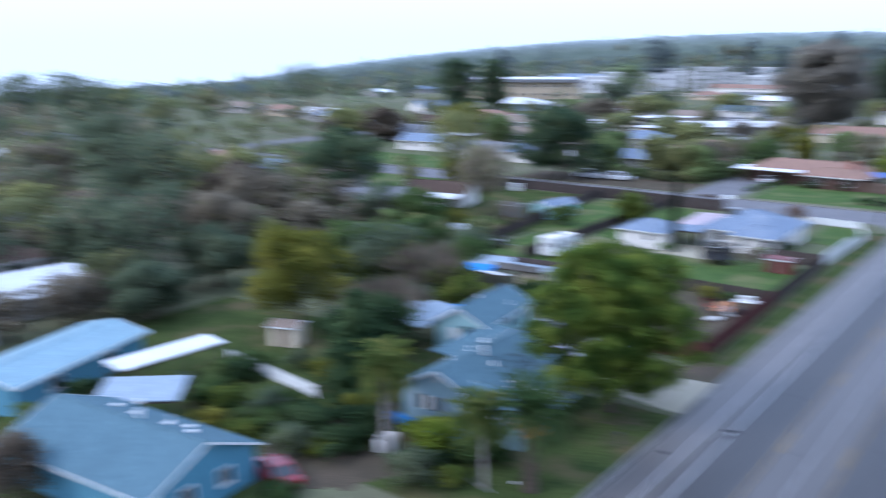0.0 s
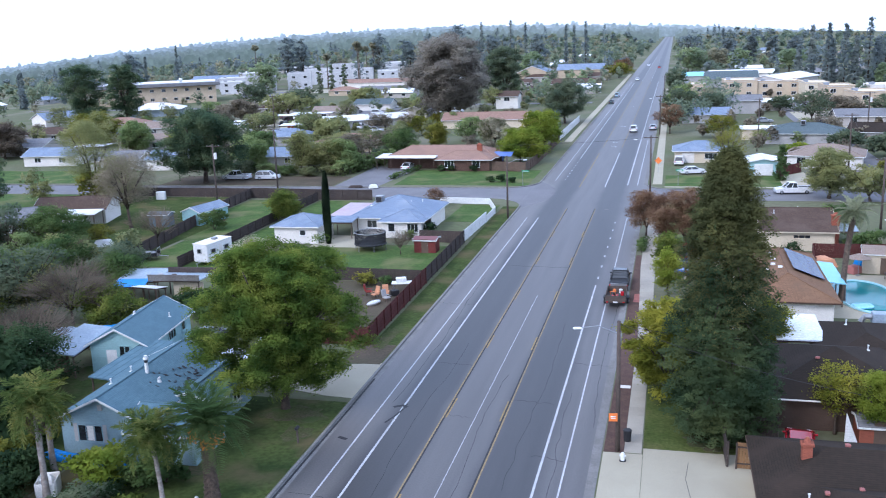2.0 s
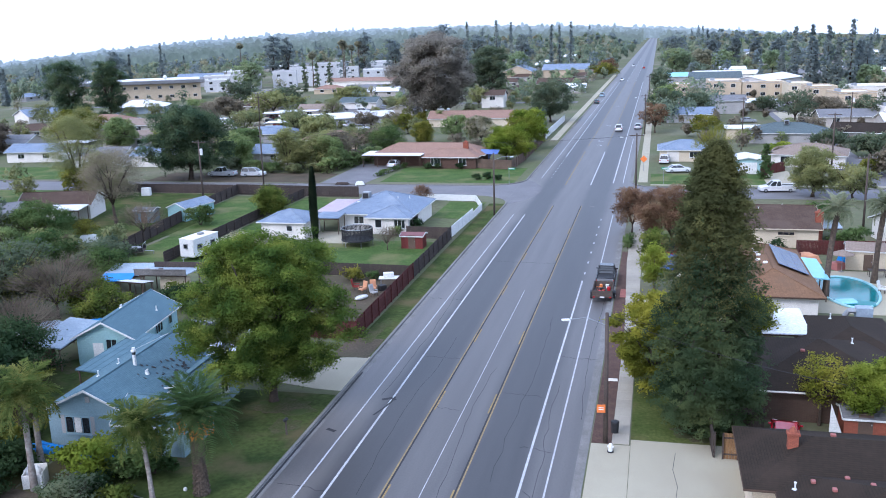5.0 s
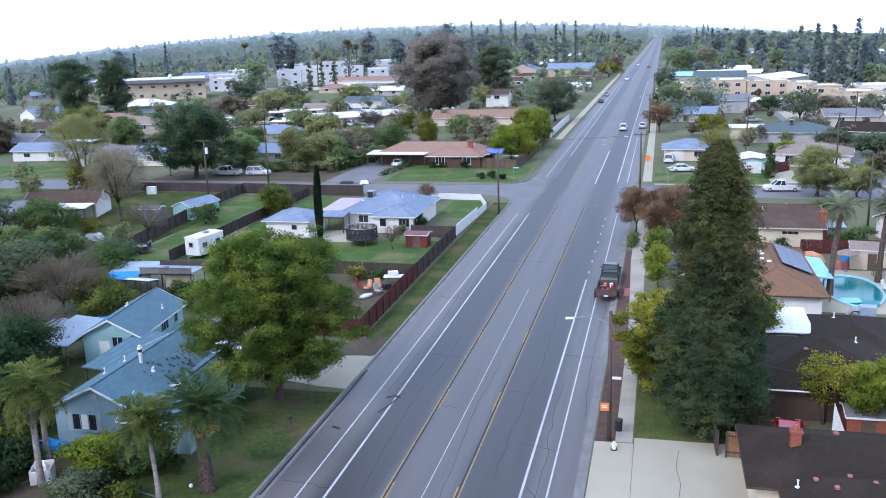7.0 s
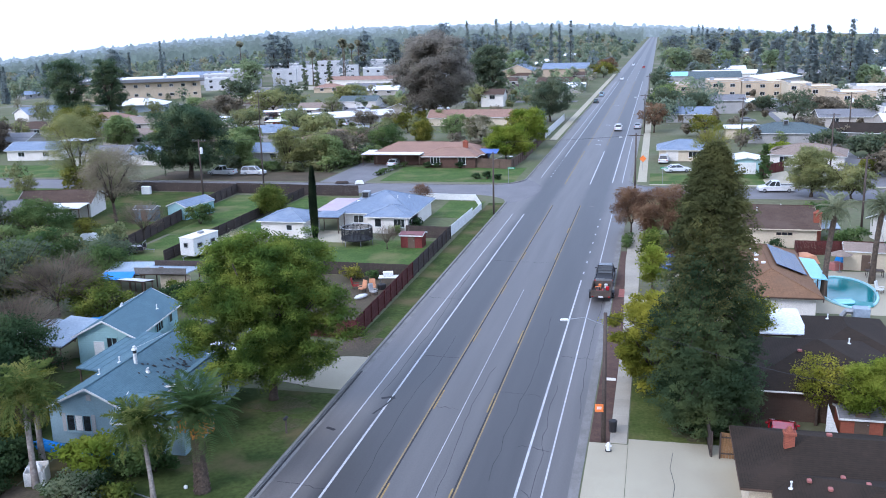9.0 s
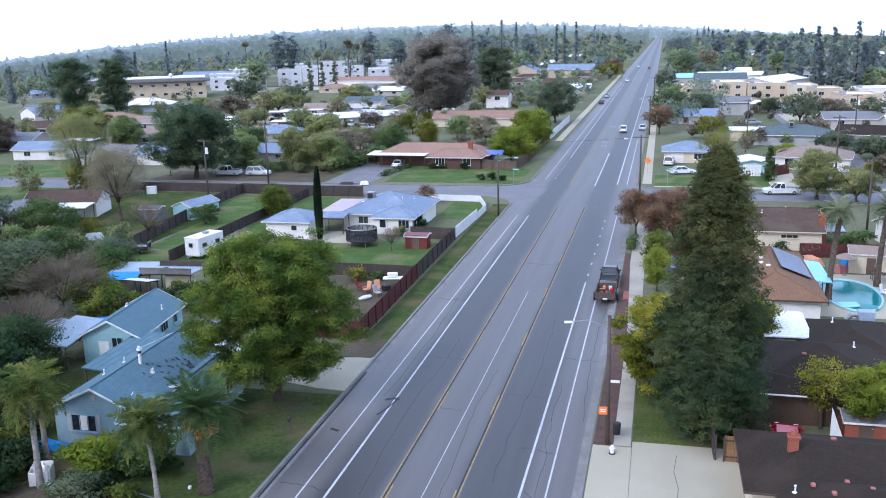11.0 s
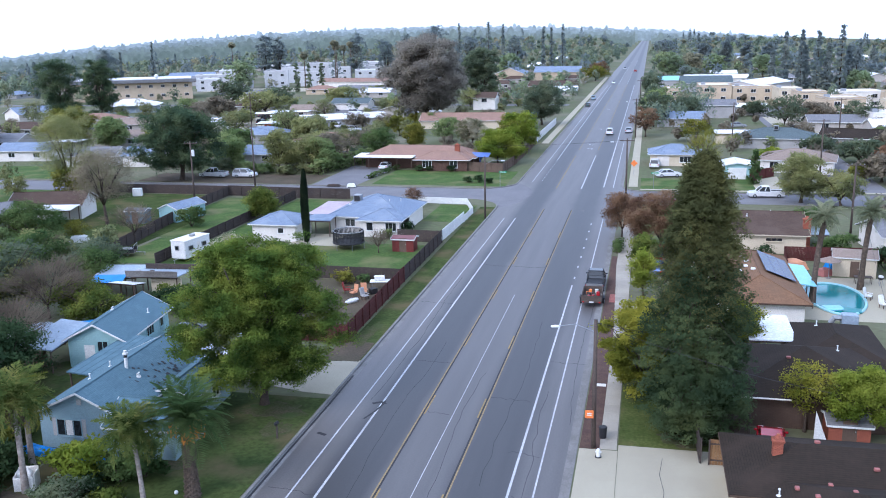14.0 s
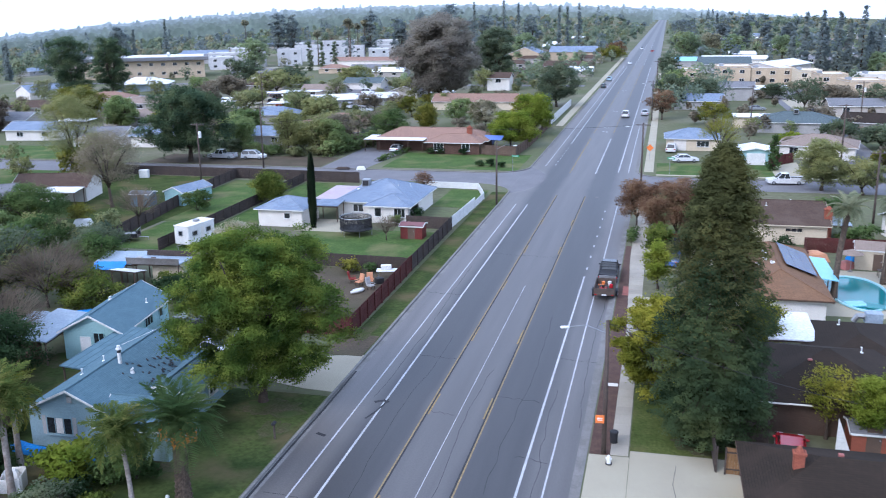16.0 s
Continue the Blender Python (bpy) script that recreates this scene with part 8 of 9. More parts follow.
house(-44.5, 330.0, 0, 8, 8, "tall white house with a brown gabled roof", M_PALE, M_ROOF_BROWN, eave=4.6, pitch=0.4, wins=[("s", 0, 2.8, 2.0, 1.4, 2)])
house(-40.0, 265.0, 4, 24, 10, "long house with a red-brown roof", M_CREAM, M_ROOF_RED, wins=[("s", 4, 0.9, 2.0, 1.2, 2)])
house(-62.0, 516.0, 90, 22, 17, "orange-tan building with a blue-grey roof", M_TAN, M_ROOF_BLUE2, eave=5.0, pitch=0.4)
house(-38.0, 536.0, 0, 26, 16, "long building with a blue-grey roof and tan walls", M_TAN, M_ROOF_BLUE2, eave=5.0, pitch=0.35)
house(-44.0, 372.0, 90, 18, 12, "brown roofed house beside the road", M_TAN, M_ROOF_BROWN, eave=3.0)
house(-30.0, 430.0, 0, 22, 12, "brown roofed house beside the road", M_TAN, M_ROOF_BROWN, eave=3.0)
house(22.5, 272.0, 0, 13, 9, "house with a pale blue-grey roof", M_GREYW, M_ROOF_BLUE2, eave=2.6)
house(43.0, 224.0, -6, 17, 11, "house with a grey-green hipped roof", M_GREYW, M_ROOF_GREEN, eave=2.6, pitch=0.32, hip=True, vents=[(-0.5, -1.5, "cooler")])
house(33.5, 231.0, 0, 8, 7, "low cream house with a flat pale roof", M_CREAM, M_WROOF, eave=2.7, pitch=0.1)
house(60.0, 222.0, -20, 15, 9, "house with a dark brown roof and white trim", M_GREYW, M_ROOF_DARK, eave=2.8)
house(34.5, 299.0, 0, 10, 8, "pale grey two-storey house among trees", M_GREYW, M_ROOF_GREY, eave=4.2)
house(45.0, 309.0, 0, 10, 8, "pale house with a white roof", M_PALE, M_WROOF, eave=2.8, pitch=0.2)


M_GREYFLAT = material("pale_grey_stucco", (0.58, 0.58, 0.58), (0.48, 0.48, 0.49), big=0.3, fine=4, rough=0.9)


def flat_block(x, y, rot, L, W, h, label, wall, storeys=2, parapet=None, name="apartment_building", cols=2):
    """A flat-roofed block with rows of windows, a parapet and roof units."""
    t = thing(name, pose(x, y, 0, 0, 0, rot), label, "building")
    part("wall", Geo().box((0, 0, h / 2 - 0.2), (L, W, h + 0.4)), wall, t)
    part("roof", Geo().box((0, 0, h + 0.08), (L - 0.5, W - 0.5, 0.16)), M_WROOF, t)
    for s in (-1, 1):
        part("parapet", Geo().box((0, s * (W / 2 - 0.12), h + 0.35), (L, 0.26, 0.4)), parapet or wall, t)
        part("parapet", Geo().box((s * (L / 2 - 0.12), 0, h + 0.35), (0.26, W - 0.54, 0.4)), parapet or wall, t)
    n = max(2, int(L / 5))
    for f in range(storeys):
        for i in range(n):
            window(t, pose(-L / 2 + L * (i + 0.5) / n, -W / 2 - 0.01, h * (f + 0.55) / storeys), 1.8, 1.3, M_WHITE, cols, False)
    for i in range(max(1, n // 3)):
        part("roof_unit", Geo().box((-L / 3 + i * 6.0, 1.0, h + 0.6), (1.6, 1.4, 0.9), ch=0.05), M_STEEL, t)
    return t


flat_block(37.5, 366, 0, 12, 16, 6.2, "tan two-storey apartment block", M_TAN)
flat_block(51, 366, 2, 15, 14, 5.6, "tan two-storey apartment block with a pale roof", M_TAN)
flat_block(62, 352, 4, 8, 12, 5.6, "cream two-storey apartment block", M_CREAM)
flat_block(66, 330, 4, 9, 12, 5.8, "tan two-storey apartment block", M_TAN)
flat_block(70, 298, 8, 11, 12, 6.0, "tan two-storey apartment block with a white roof", M_TAN)
flat_block(20.5, 346, 0, 8, 12, 6.2, "tan apartment block beside the road", M_TAN)
flat_block(84, 342, 8, 14, 12, 5.0, "pale two-storey apartment block with a flat roof", M_PALE)
house(55, 385, 62, 34, 15, "large hall with a bright white gabled roof", M_WALLG, M_WROOF, eave=6.0, pitch=0.2, name="hall")
flat_block(76, 262, 6, 12, 9, 4.5, "pale low building with a flat white roof", M_PALE, 1)
flat_block(90, 300, 6, 14, 10, 5.0, "pale building with a flat white roof", M_CREAM, 2)
flat_block(97, 330, 6, 14, 10, 5.5, "tan building with a flat white roof", M_TAN, 2)
flat_block(80, 226, 10, 10, 8, 3.4, "pale low building with a flat white roof", M_PALE, 1)
house(38, 430, 0, 22, 16, "low building with a blue-grey roof", M_GREYW, M_ROOF_GREEN, eave=4.0)
house(24, 455, 0, 16, 12, "low building with a blue roof", M_GREYW, M_CYAN, eave=4.0, pitch=0.25)
house(45, 470, 5, 30, 14, "pale low building with a white roof", M_PALE, M_WROOF, eave=4.0, pitch=0.2)

# school, tent and apartments to the west
flat_block(-222, 390, 28, 52, 26, 8.0, "tan school building with a flat grey roof", M_TAN, 2, name="school_building")
canopy(-222, 390, 28, 56, 30, 9.2, "dark overhanging flat roof of the school", M_ROOF_GREY, thick=1.3, posts=False, name="school_roof")
solid("roof_membrane", Geo().box((0, 0, 0.1), (50, 25, 0.2)), M_WROOF, "white roof membrane on the school", "roof", m=pose(-222, 392, 9.25, 0, 0, 28))
house(-180, 318, 20, 18, 12, "wide white tent roof on posts", M_METAL, M_WROOF, eave=3.2, pitch=0.3, hip=True, name="tent_hall", over=1.2)
house(-252, 505, 20, 26, 16, "large hall with a pale blue roof", M_GREYW, M_ROOF_BLUE2, eave=6.0, pitch=0.2, name="hall")
for ax, ay, ar, al, ah in ((-208, 472, 20, 16, 7.5), (-190, 484, 20, 13, 8.5), (-172, 492, 18, 13, 8.0), (-196, 528, 15, 16, 9.0), (-174, 545, 15, 14, 8.0), (-200, 590, 15, 18, 9.5), (-178, 622, 12, 16, 8.0), (-150, 600, 12, 14, 7.5)):
    flat_block(ax, ay, ar, al, 11, ah, "pale grey apartment block with a flat roof", M_GREYFLAT, 2)
for ax, ay, ar, al, ah in ((-226, 476, 20, 16, 7.0), (-214, 450, 20, 12, 6.0), (-236, 528, 18, 18, 7.5), (-219, 556, 15, 15, 8.0), (-238, 600, 15, 18, 8.0), (-222, 640, 12, 16, 8.0), (-152, 528, 16, 12, 7.0), (-158, 566, 14, 13, 8.0), (-128, 548, 8, 14, 6.0), (-186, 660, 10, 16, 8.0)):
    flat_block(ax, ay, ar, al, 10, ah, "pale grey apartment block with white roof edges", M_GREYFLAT, 2, M_WHITE, cols=1)
# Two white blobs added in place of sun glints on the school roof.
for sx, sy in ((-229.5, 374.5), (-208, 386)):
    solid("roof_dish", Geo().blob((0, 0, 1.2), (1.0, 0.7, 1.0), 12, 8), M_WHITE, "round white blob set on the school roof as a sun glint", "dish", m=pose(sx, sy, 9.3), smooth=True)

# town houses in rows further off
KINDS = []
for lb, wl, rf, hp in (("small house with a grey shingle roof", M_WALLG, M_ROOF_GREY, False), ("small house with a brown roof", M_WALLG, M_ROOF_BROWN, True), ("small house with a blue-grey roof", M_GREYW, M_ROOF_BLUE2, True), ("small house with a white roof", M_WALLG, M_WROOF, False), ("small house with a red-brown roof", M_TAN, M_ROOF_RED, True), ("small house with a tan roof", M_WALLG, M_ROOF_TAN, False)):
    k = house(-140 - 25 * len(KINDS), 232 + 3 * len(KINDS), 5, 14, 9, lb, wl, rf, hip=hp, cap=False, wins=[("s", -3, 0.9, 1.8, 1.2, 2), ("s", 3, 0.9, 1.8, 1.2, 2)])
    k["group"] = "town houses"
    KINDS.append(k)
rng_h = random.Random(11)
for row in range(9):
    y = 400 + 52 * row
    for i in range(16):
        x = -330 + 38 * i + rng_h.uniform(-6, 6)
        if abs(x) < 24 or (-290 < x < -120 and y < 720) or (20 < x < 110 and y < 500):
            continue
        if x > 20 + 0.26 * y or x < -0.85 * y:
            continue
        copy_thing(KINDS[rng_h.choice((0, 2, 2, 3, 3, 5, 1))], pose(x, y + rng_h.uniform(-8, 8), terrain(np.array(x), np.array(y)) + 0.3 if x < -262 or x > 150 or y > 560 else 0, 0, 0, rng_h.choice((0, 90)) + rng_h.uniform(-4, 4)))
for x, y, r in ((-180, 215, 0), (-205, 235, 4), (-150, 205, 4), (-135, 250, 4), (-160, 265, 4), (-120, 215, 8), (-86, 225, 10), (-64, 212, 4), (-100, 300, 4), (-130, 320, 4), (-70, 300, 90), (75, 250, 4), (85, 275, 0), (70, 200, 80), (62, 262, 2), (95, 220, 10), (78, 165, 4), (-140, 420, 3), (-90, 470, 0)):
    copy_thing(KINDS[rng_h.randrange(6)], pose(x, y, 0, 0, 0, r))

# parked cars further off
for i, (x, y, r) in enumerate(((-103, 316, 20), (-99, 318, 20), (-85, 326, 15), (-80, 327, 15), (-164, 287, 60), (-95, 286, 40), (38, 268, 5), (52, 256, 0), (57, 262, 90), (64, 244, 5), (-28, 470, 0), (-33, 472, 0), (-120, 286, 90), (-112, 287, 90), (26, 262, 85))):
    c_ = ((0.75, 0.76, 0.77), (0.05, 0.05, 0.06), (0.3, 0.32, 0.34), (0.1, 0.12, 0.2))[i % 4]
    vehicle(x, y, r, ("white", "black", "grey", "dark blue")[i % 4] + " car parked among the houses", c_, ("sedan", "suv")[i % 2])

for i, (x, y, r) in enumerate(((-124, 296, 85), (-120.5, 296, 86), (-117, 296.5, 84), (-113, 297, 85), (-109.5, 297, 86), (-121, 272, 95), (-117.5, 272, 94), (-107, 272, 90), (-103.5, 273, 92), (-100, 264, 20), (-110, 256, 10), (-70, 252, 0), (-64, 254, 5), (-88, 310, 5), (-74, 312, 8), (-68, 313, 8), (-60, 314, 4))):
    c_ = ((0.78, 0.79, 0.8), (0.6, 0.62, 0.65), (0.05, 0.05, 0.06), (0.78, 0.79, 0.8), (0.2, 0.03, 0.03))[i % 5]
    vehicle(x, y, r, ("white", "silver", "black", "white", "dark red")[i % 5] + " car parked in a lot among houses", c_, ("sedan", "suv", "suv")[i % 3], z=0.02)
canopy(-104.0, 288.0, 5, 14, 6, 2.8, "white flat carport roof in a row", M_WROOF, name="carport")
canopy(-92.0, 250.0, 12, 12, 7, 2.8, "long white flat carport roof", M_WROOF, name="carport")

# named trees of the middle distance
for x, y, h, r in ((-182, 276, 21.5, 6.6), (-168, 279, 21.5, 5.0)):
    tree(x, y, h, r, L_OAK, "tall dense dark columnar tree among the houses", 15000, 0.36, 0.06, 0.4, clump=0.9, sprays=60, small=(0.2, 0.34))
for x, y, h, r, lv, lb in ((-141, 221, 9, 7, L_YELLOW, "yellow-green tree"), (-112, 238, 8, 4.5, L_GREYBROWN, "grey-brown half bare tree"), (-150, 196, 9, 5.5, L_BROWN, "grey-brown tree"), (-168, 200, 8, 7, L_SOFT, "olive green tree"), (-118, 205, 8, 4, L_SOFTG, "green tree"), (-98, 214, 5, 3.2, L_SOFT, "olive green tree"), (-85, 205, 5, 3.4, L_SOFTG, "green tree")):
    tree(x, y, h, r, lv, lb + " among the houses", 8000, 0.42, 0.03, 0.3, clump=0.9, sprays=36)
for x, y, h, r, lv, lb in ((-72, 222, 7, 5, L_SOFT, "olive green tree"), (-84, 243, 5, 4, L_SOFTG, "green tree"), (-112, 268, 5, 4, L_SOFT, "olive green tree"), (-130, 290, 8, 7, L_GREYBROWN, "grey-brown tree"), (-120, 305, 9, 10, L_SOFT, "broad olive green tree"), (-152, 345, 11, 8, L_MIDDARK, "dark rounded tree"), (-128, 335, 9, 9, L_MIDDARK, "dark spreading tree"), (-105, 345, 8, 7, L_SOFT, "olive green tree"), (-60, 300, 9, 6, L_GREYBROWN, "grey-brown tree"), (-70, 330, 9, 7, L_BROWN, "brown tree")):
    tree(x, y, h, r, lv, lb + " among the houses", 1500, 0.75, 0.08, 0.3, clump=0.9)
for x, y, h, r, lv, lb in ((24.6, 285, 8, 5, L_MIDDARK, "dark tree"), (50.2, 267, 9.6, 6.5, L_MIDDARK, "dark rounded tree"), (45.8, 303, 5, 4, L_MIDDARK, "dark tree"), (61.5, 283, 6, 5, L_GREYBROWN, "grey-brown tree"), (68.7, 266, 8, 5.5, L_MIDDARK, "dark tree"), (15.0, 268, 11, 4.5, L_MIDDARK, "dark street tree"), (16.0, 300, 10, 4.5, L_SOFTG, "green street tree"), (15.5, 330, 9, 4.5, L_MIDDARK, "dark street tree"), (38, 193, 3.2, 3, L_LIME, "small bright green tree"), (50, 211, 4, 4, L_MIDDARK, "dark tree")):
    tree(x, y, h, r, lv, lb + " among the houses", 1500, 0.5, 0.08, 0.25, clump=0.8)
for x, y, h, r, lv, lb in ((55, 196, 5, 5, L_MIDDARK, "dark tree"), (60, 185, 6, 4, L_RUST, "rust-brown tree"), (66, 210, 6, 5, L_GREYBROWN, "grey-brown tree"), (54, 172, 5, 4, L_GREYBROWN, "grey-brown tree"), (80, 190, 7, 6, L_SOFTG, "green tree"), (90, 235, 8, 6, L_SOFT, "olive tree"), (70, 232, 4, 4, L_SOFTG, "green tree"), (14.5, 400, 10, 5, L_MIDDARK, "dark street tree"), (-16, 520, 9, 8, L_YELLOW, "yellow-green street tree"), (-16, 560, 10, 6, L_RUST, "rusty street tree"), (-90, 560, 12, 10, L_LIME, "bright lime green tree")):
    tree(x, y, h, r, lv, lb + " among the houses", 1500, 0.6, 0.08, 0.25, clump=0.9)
for x, y, h in ((-158, 433, 14), (-152, 434, 14), (-146, 436, 14)):
    conifer(x, y, h, 1.6, L_MIDDARK, "slim dark cypress in front of white flats", 700, 0.6, 0.02, "cypress", 0.3, "cypress row")
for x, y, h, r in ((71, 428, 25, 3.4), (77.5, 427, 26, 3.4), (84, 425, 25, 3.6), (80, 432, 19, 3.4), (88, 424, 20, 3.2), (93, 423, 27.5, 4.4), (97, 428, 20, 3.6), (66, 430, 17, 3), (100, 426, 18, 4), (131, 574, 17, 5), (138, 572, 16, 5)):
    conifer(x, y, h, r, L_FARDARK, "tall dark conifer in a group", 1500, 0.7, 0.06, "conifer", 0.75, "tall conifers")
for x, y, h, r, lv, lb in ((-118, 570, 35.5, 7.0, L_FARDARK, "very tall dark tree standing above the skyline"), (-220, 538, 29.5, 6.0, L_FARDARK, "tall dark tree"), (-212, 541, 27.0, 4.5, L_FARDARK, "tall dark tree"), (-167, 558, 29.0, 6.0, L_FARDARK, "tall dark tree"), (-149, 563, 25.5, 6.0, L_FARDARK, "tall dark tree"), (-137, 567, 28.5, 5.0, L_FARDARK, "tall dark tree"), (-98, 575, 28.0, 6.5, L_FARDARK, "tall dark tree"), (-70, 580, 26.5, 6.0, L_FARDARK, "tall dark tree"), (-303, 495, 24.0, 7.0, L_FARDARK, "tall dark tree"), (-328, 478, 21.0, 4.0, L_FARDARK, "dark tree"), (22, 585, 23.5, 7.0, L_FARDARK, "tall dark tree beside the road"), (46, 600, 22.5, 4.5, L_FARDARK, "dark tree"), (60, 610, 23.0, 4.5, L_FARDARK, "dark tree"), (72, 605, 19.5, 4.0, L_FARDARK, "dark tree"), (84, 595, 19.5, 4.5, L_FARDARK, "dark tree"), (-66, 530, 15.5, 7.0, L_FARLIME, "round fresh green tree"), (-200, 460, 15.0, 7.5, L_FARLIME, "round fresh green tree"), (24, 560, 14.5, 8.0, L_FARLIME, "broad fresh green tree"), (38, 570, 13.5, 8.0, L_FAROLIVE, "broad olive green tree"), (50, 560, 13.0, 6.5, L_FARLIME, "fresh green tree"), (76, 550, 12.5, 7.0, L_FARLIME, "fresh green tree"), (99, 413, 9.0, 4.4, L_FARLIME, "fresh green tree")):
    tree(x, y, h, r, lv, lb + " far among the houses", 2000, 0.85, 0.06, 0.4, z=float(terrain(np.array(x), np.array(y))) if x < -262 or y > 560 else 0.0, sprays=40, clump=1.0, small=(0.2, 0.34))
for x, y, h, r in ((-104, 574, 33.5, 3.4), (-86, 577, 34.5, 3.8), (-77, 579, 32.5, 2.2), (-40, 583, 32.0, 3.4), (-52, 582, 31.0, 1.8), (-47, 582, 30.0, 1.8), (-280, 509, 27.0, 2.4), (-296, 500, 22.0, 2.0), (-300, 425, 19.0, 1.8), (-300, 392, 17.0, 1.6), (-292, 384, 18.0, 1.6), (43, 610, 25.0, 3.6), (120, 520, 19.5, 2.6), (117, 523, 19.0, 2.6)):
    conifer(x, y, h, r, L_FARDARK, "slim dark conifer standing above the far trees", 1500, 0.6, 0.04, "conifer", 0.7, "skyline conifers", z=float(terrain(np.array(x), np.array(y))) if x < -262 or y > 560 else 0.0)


def far_palm(x, y, height, label):
    """A tall thin fan palm far off: a bent trunk and one tuft of leaves."""
    t = thing("palm_tree", pose(x, y, 0), label, "palm tree", "far fan palms")
    part("trunk", Geo().tube([(0, 0, -0.2), (0.2, 0, height * 0.5), (0, 0, height)], [0.4, 0.26, 0.22], 6), M_PALMBARK, t)
    d = RNG.normal(size=(260, 3))
    d /= np.linalg.norm(d, axis=1, keepdims=True)
    p = d * (0.4 + 0.6 * RNG.random((260, 1))) * np.array([2.3, 2.3, 1.9]) + np.array([0, 0, height - 0.3])
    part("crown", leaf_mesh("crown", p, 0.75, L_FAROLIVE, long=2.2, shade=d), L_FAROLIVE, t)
    return t


for x, y, h in ((-155, 483, 23.5), (-158, 494, 21.5), (-168, 470, 17.5), (-170, 556, 22.0), (-176, 560, 20.0), (-245, 545, 23.0)):
    far_palm(x, y, h, "tall thin fan palm among the flats")

# ---- gardens and houses further west along the near side ----
M_TEAL = lapped("teal_blue_boards", (0.13, 0.30, 0.40))
M_TEALROOF = material("pale_blue_sheet_roof", (0.27, 0.40, 0.46), (0.23, 0.345, 0.40), big=0.7, fine=6, rough=0.5, c3=(0.25, 0.34, 0.38))
house(-53.8, 38.6, 104.6, 14.0, 6.2, "long low blue house with a pale blue sheet roof", M_TEAL, M_TEALROOF, eave=2.6, pitch=0.22, wins=[("s", -3, 0.9, 1.4, 1.1, 2), ("s", 3, 0.9, 1.4, 1.1, 2)])
canopy(-46.3, 44.0, 84, 9.4, 2.6, 2.6, "white flat carport roof beside the blue house", M_WROOF, slope=0.15, name="carport")
canopy(-41.2, 38.0, 40, 6.0, 4.2, 2.5, "pale ribbed sheet roof of an open shelter", M_METAL, slope=0.3, name="shelter")
house(-34.0, 31.8, 4, 13.6, 8.2, "blue-walled house with a pale blue-grey shingle roof", M_TEAL, M_ROOF_BLUE, eave=2.65, pitch=0.4, over=0.5, wins=[("e", 1.5, 0.9, 1.2, 1.1, 2), ("e", -1.5, 0.9, 1.2, 1.1, 2), ("n", 3.0, 0.9, 1.4, 1.1, 2)],
      vents=[(-3.5, 2.0, "box"), (-1.0, 1.5, "box"), (1.0, 2.6, "pipe"), (2.2, 1.4, "box"), (3.0, 2.4, "box"), (-2.4, 3.0, "pipe"), (0.4, 0.7, "flue"), (4.5, 1.2, "box")])
vehicle(-26.6, 37.2, 160, "dark red car parked beside the blue house", (0.25, 0.02, 0.03), "sedan")
vinyl_fence([(-46.0, 50.2), (-33.9, 48.4)], 1.0)
tree(-48.0, 61.0, 10.5, 5.2, L_YELLOW, "broad yellow-green tree in the gardens", 9000, 0.28, 0.08, 0.25)
bush(-34.9, 50.9, 1.5, 2.6, L_YELLOW, "orange-yellow shrub in the garden", 900, 0.2)
shed(-45.2, 56.5, 20, 2.6, 2.2, 2.0, "small beige garden shed", M_CREAM, M_ROOF_TAN, 0.3)
for x, y, h, r, lv, lb in ((-130, 95, 16, 5.5, L_MIDDARK, "tall dark tree"), (-256, 272, 20, 10, L_MIDDARK, "tall dark rounded tree"), (-84, 62, 9, 5, L_MIDDARK, "dark green tree"), (-76, 76, 9, 5.5, L_GREYBROWN, "grey-brown half bare tree"), (-84, 88, 10, 6, L_GREYBROWN, "grey-brown half bare tree"), (-99, 98, 9, 6, L_BROWN, "brown half bare tree"), (-112, 110, 9, 6, L_SOFT, "olive green tree"), (-66, 66, 7, 4.5, L_MIDDARK, "dark green tree"), (-62, 54, 6, 4, L_MIDDARK, "dark green tree")):
    tree(x, y, h, r, lv, lb + " in the gardens", 4500, 0.34, 0.1, 0.25, clump=0.7)
for x, y, r in ((-76, 47, 80), (-72, 34, 84), (-92, 52, 80), (-96, 68, 75), (-110, 60, 82), (-118, 84, 80), (-128, 66, 78), (-140, 110, 10), (-122, 128, 4), (-105, 124, 8), (-150, 80, 80), (-142, 132, 4), (-92, 36, 82), (-165, 120, 6), (-175, 140, 4), (-190, 100, 80)):
    copy_thing(KINDS[rng_h.randrange(6)], pose(x, y, 0, 0, 0, r))

TREES = []
for lb, lv, h, r, n in (("small olive green garden tree", L_SOFT, 5.0, 2.8, 900), ("small green garden tree", L_SOFTG, 4.4, 2.6, 900), ("small dark garden tree", L_MIDDARK, 5.4, 3.0, 900), ("small grey-brown garden tree", L_GREYBROWN, 4.6, 2.8, 800), ("small yellowing garden tree", L_YELLOW, 3.8, 2.2, 1100), ("tall dark green garden tree", L_MIDDARK, 8.0, 3.8, 1300), ("low spreading green shrub tree", L_GREEN, 2.6, 2.4, 1100), ("small grey-green garden tree", L_SAGE, 5.2, 3.0, 900)):
    TREES.append(tree(-60.0 - 7 * len(TREES), 96.0 + 2 * (len(TREES) % 3), h, r, lv, lb, n, 0.3, 0.06, 0.14, group="garden trees"))
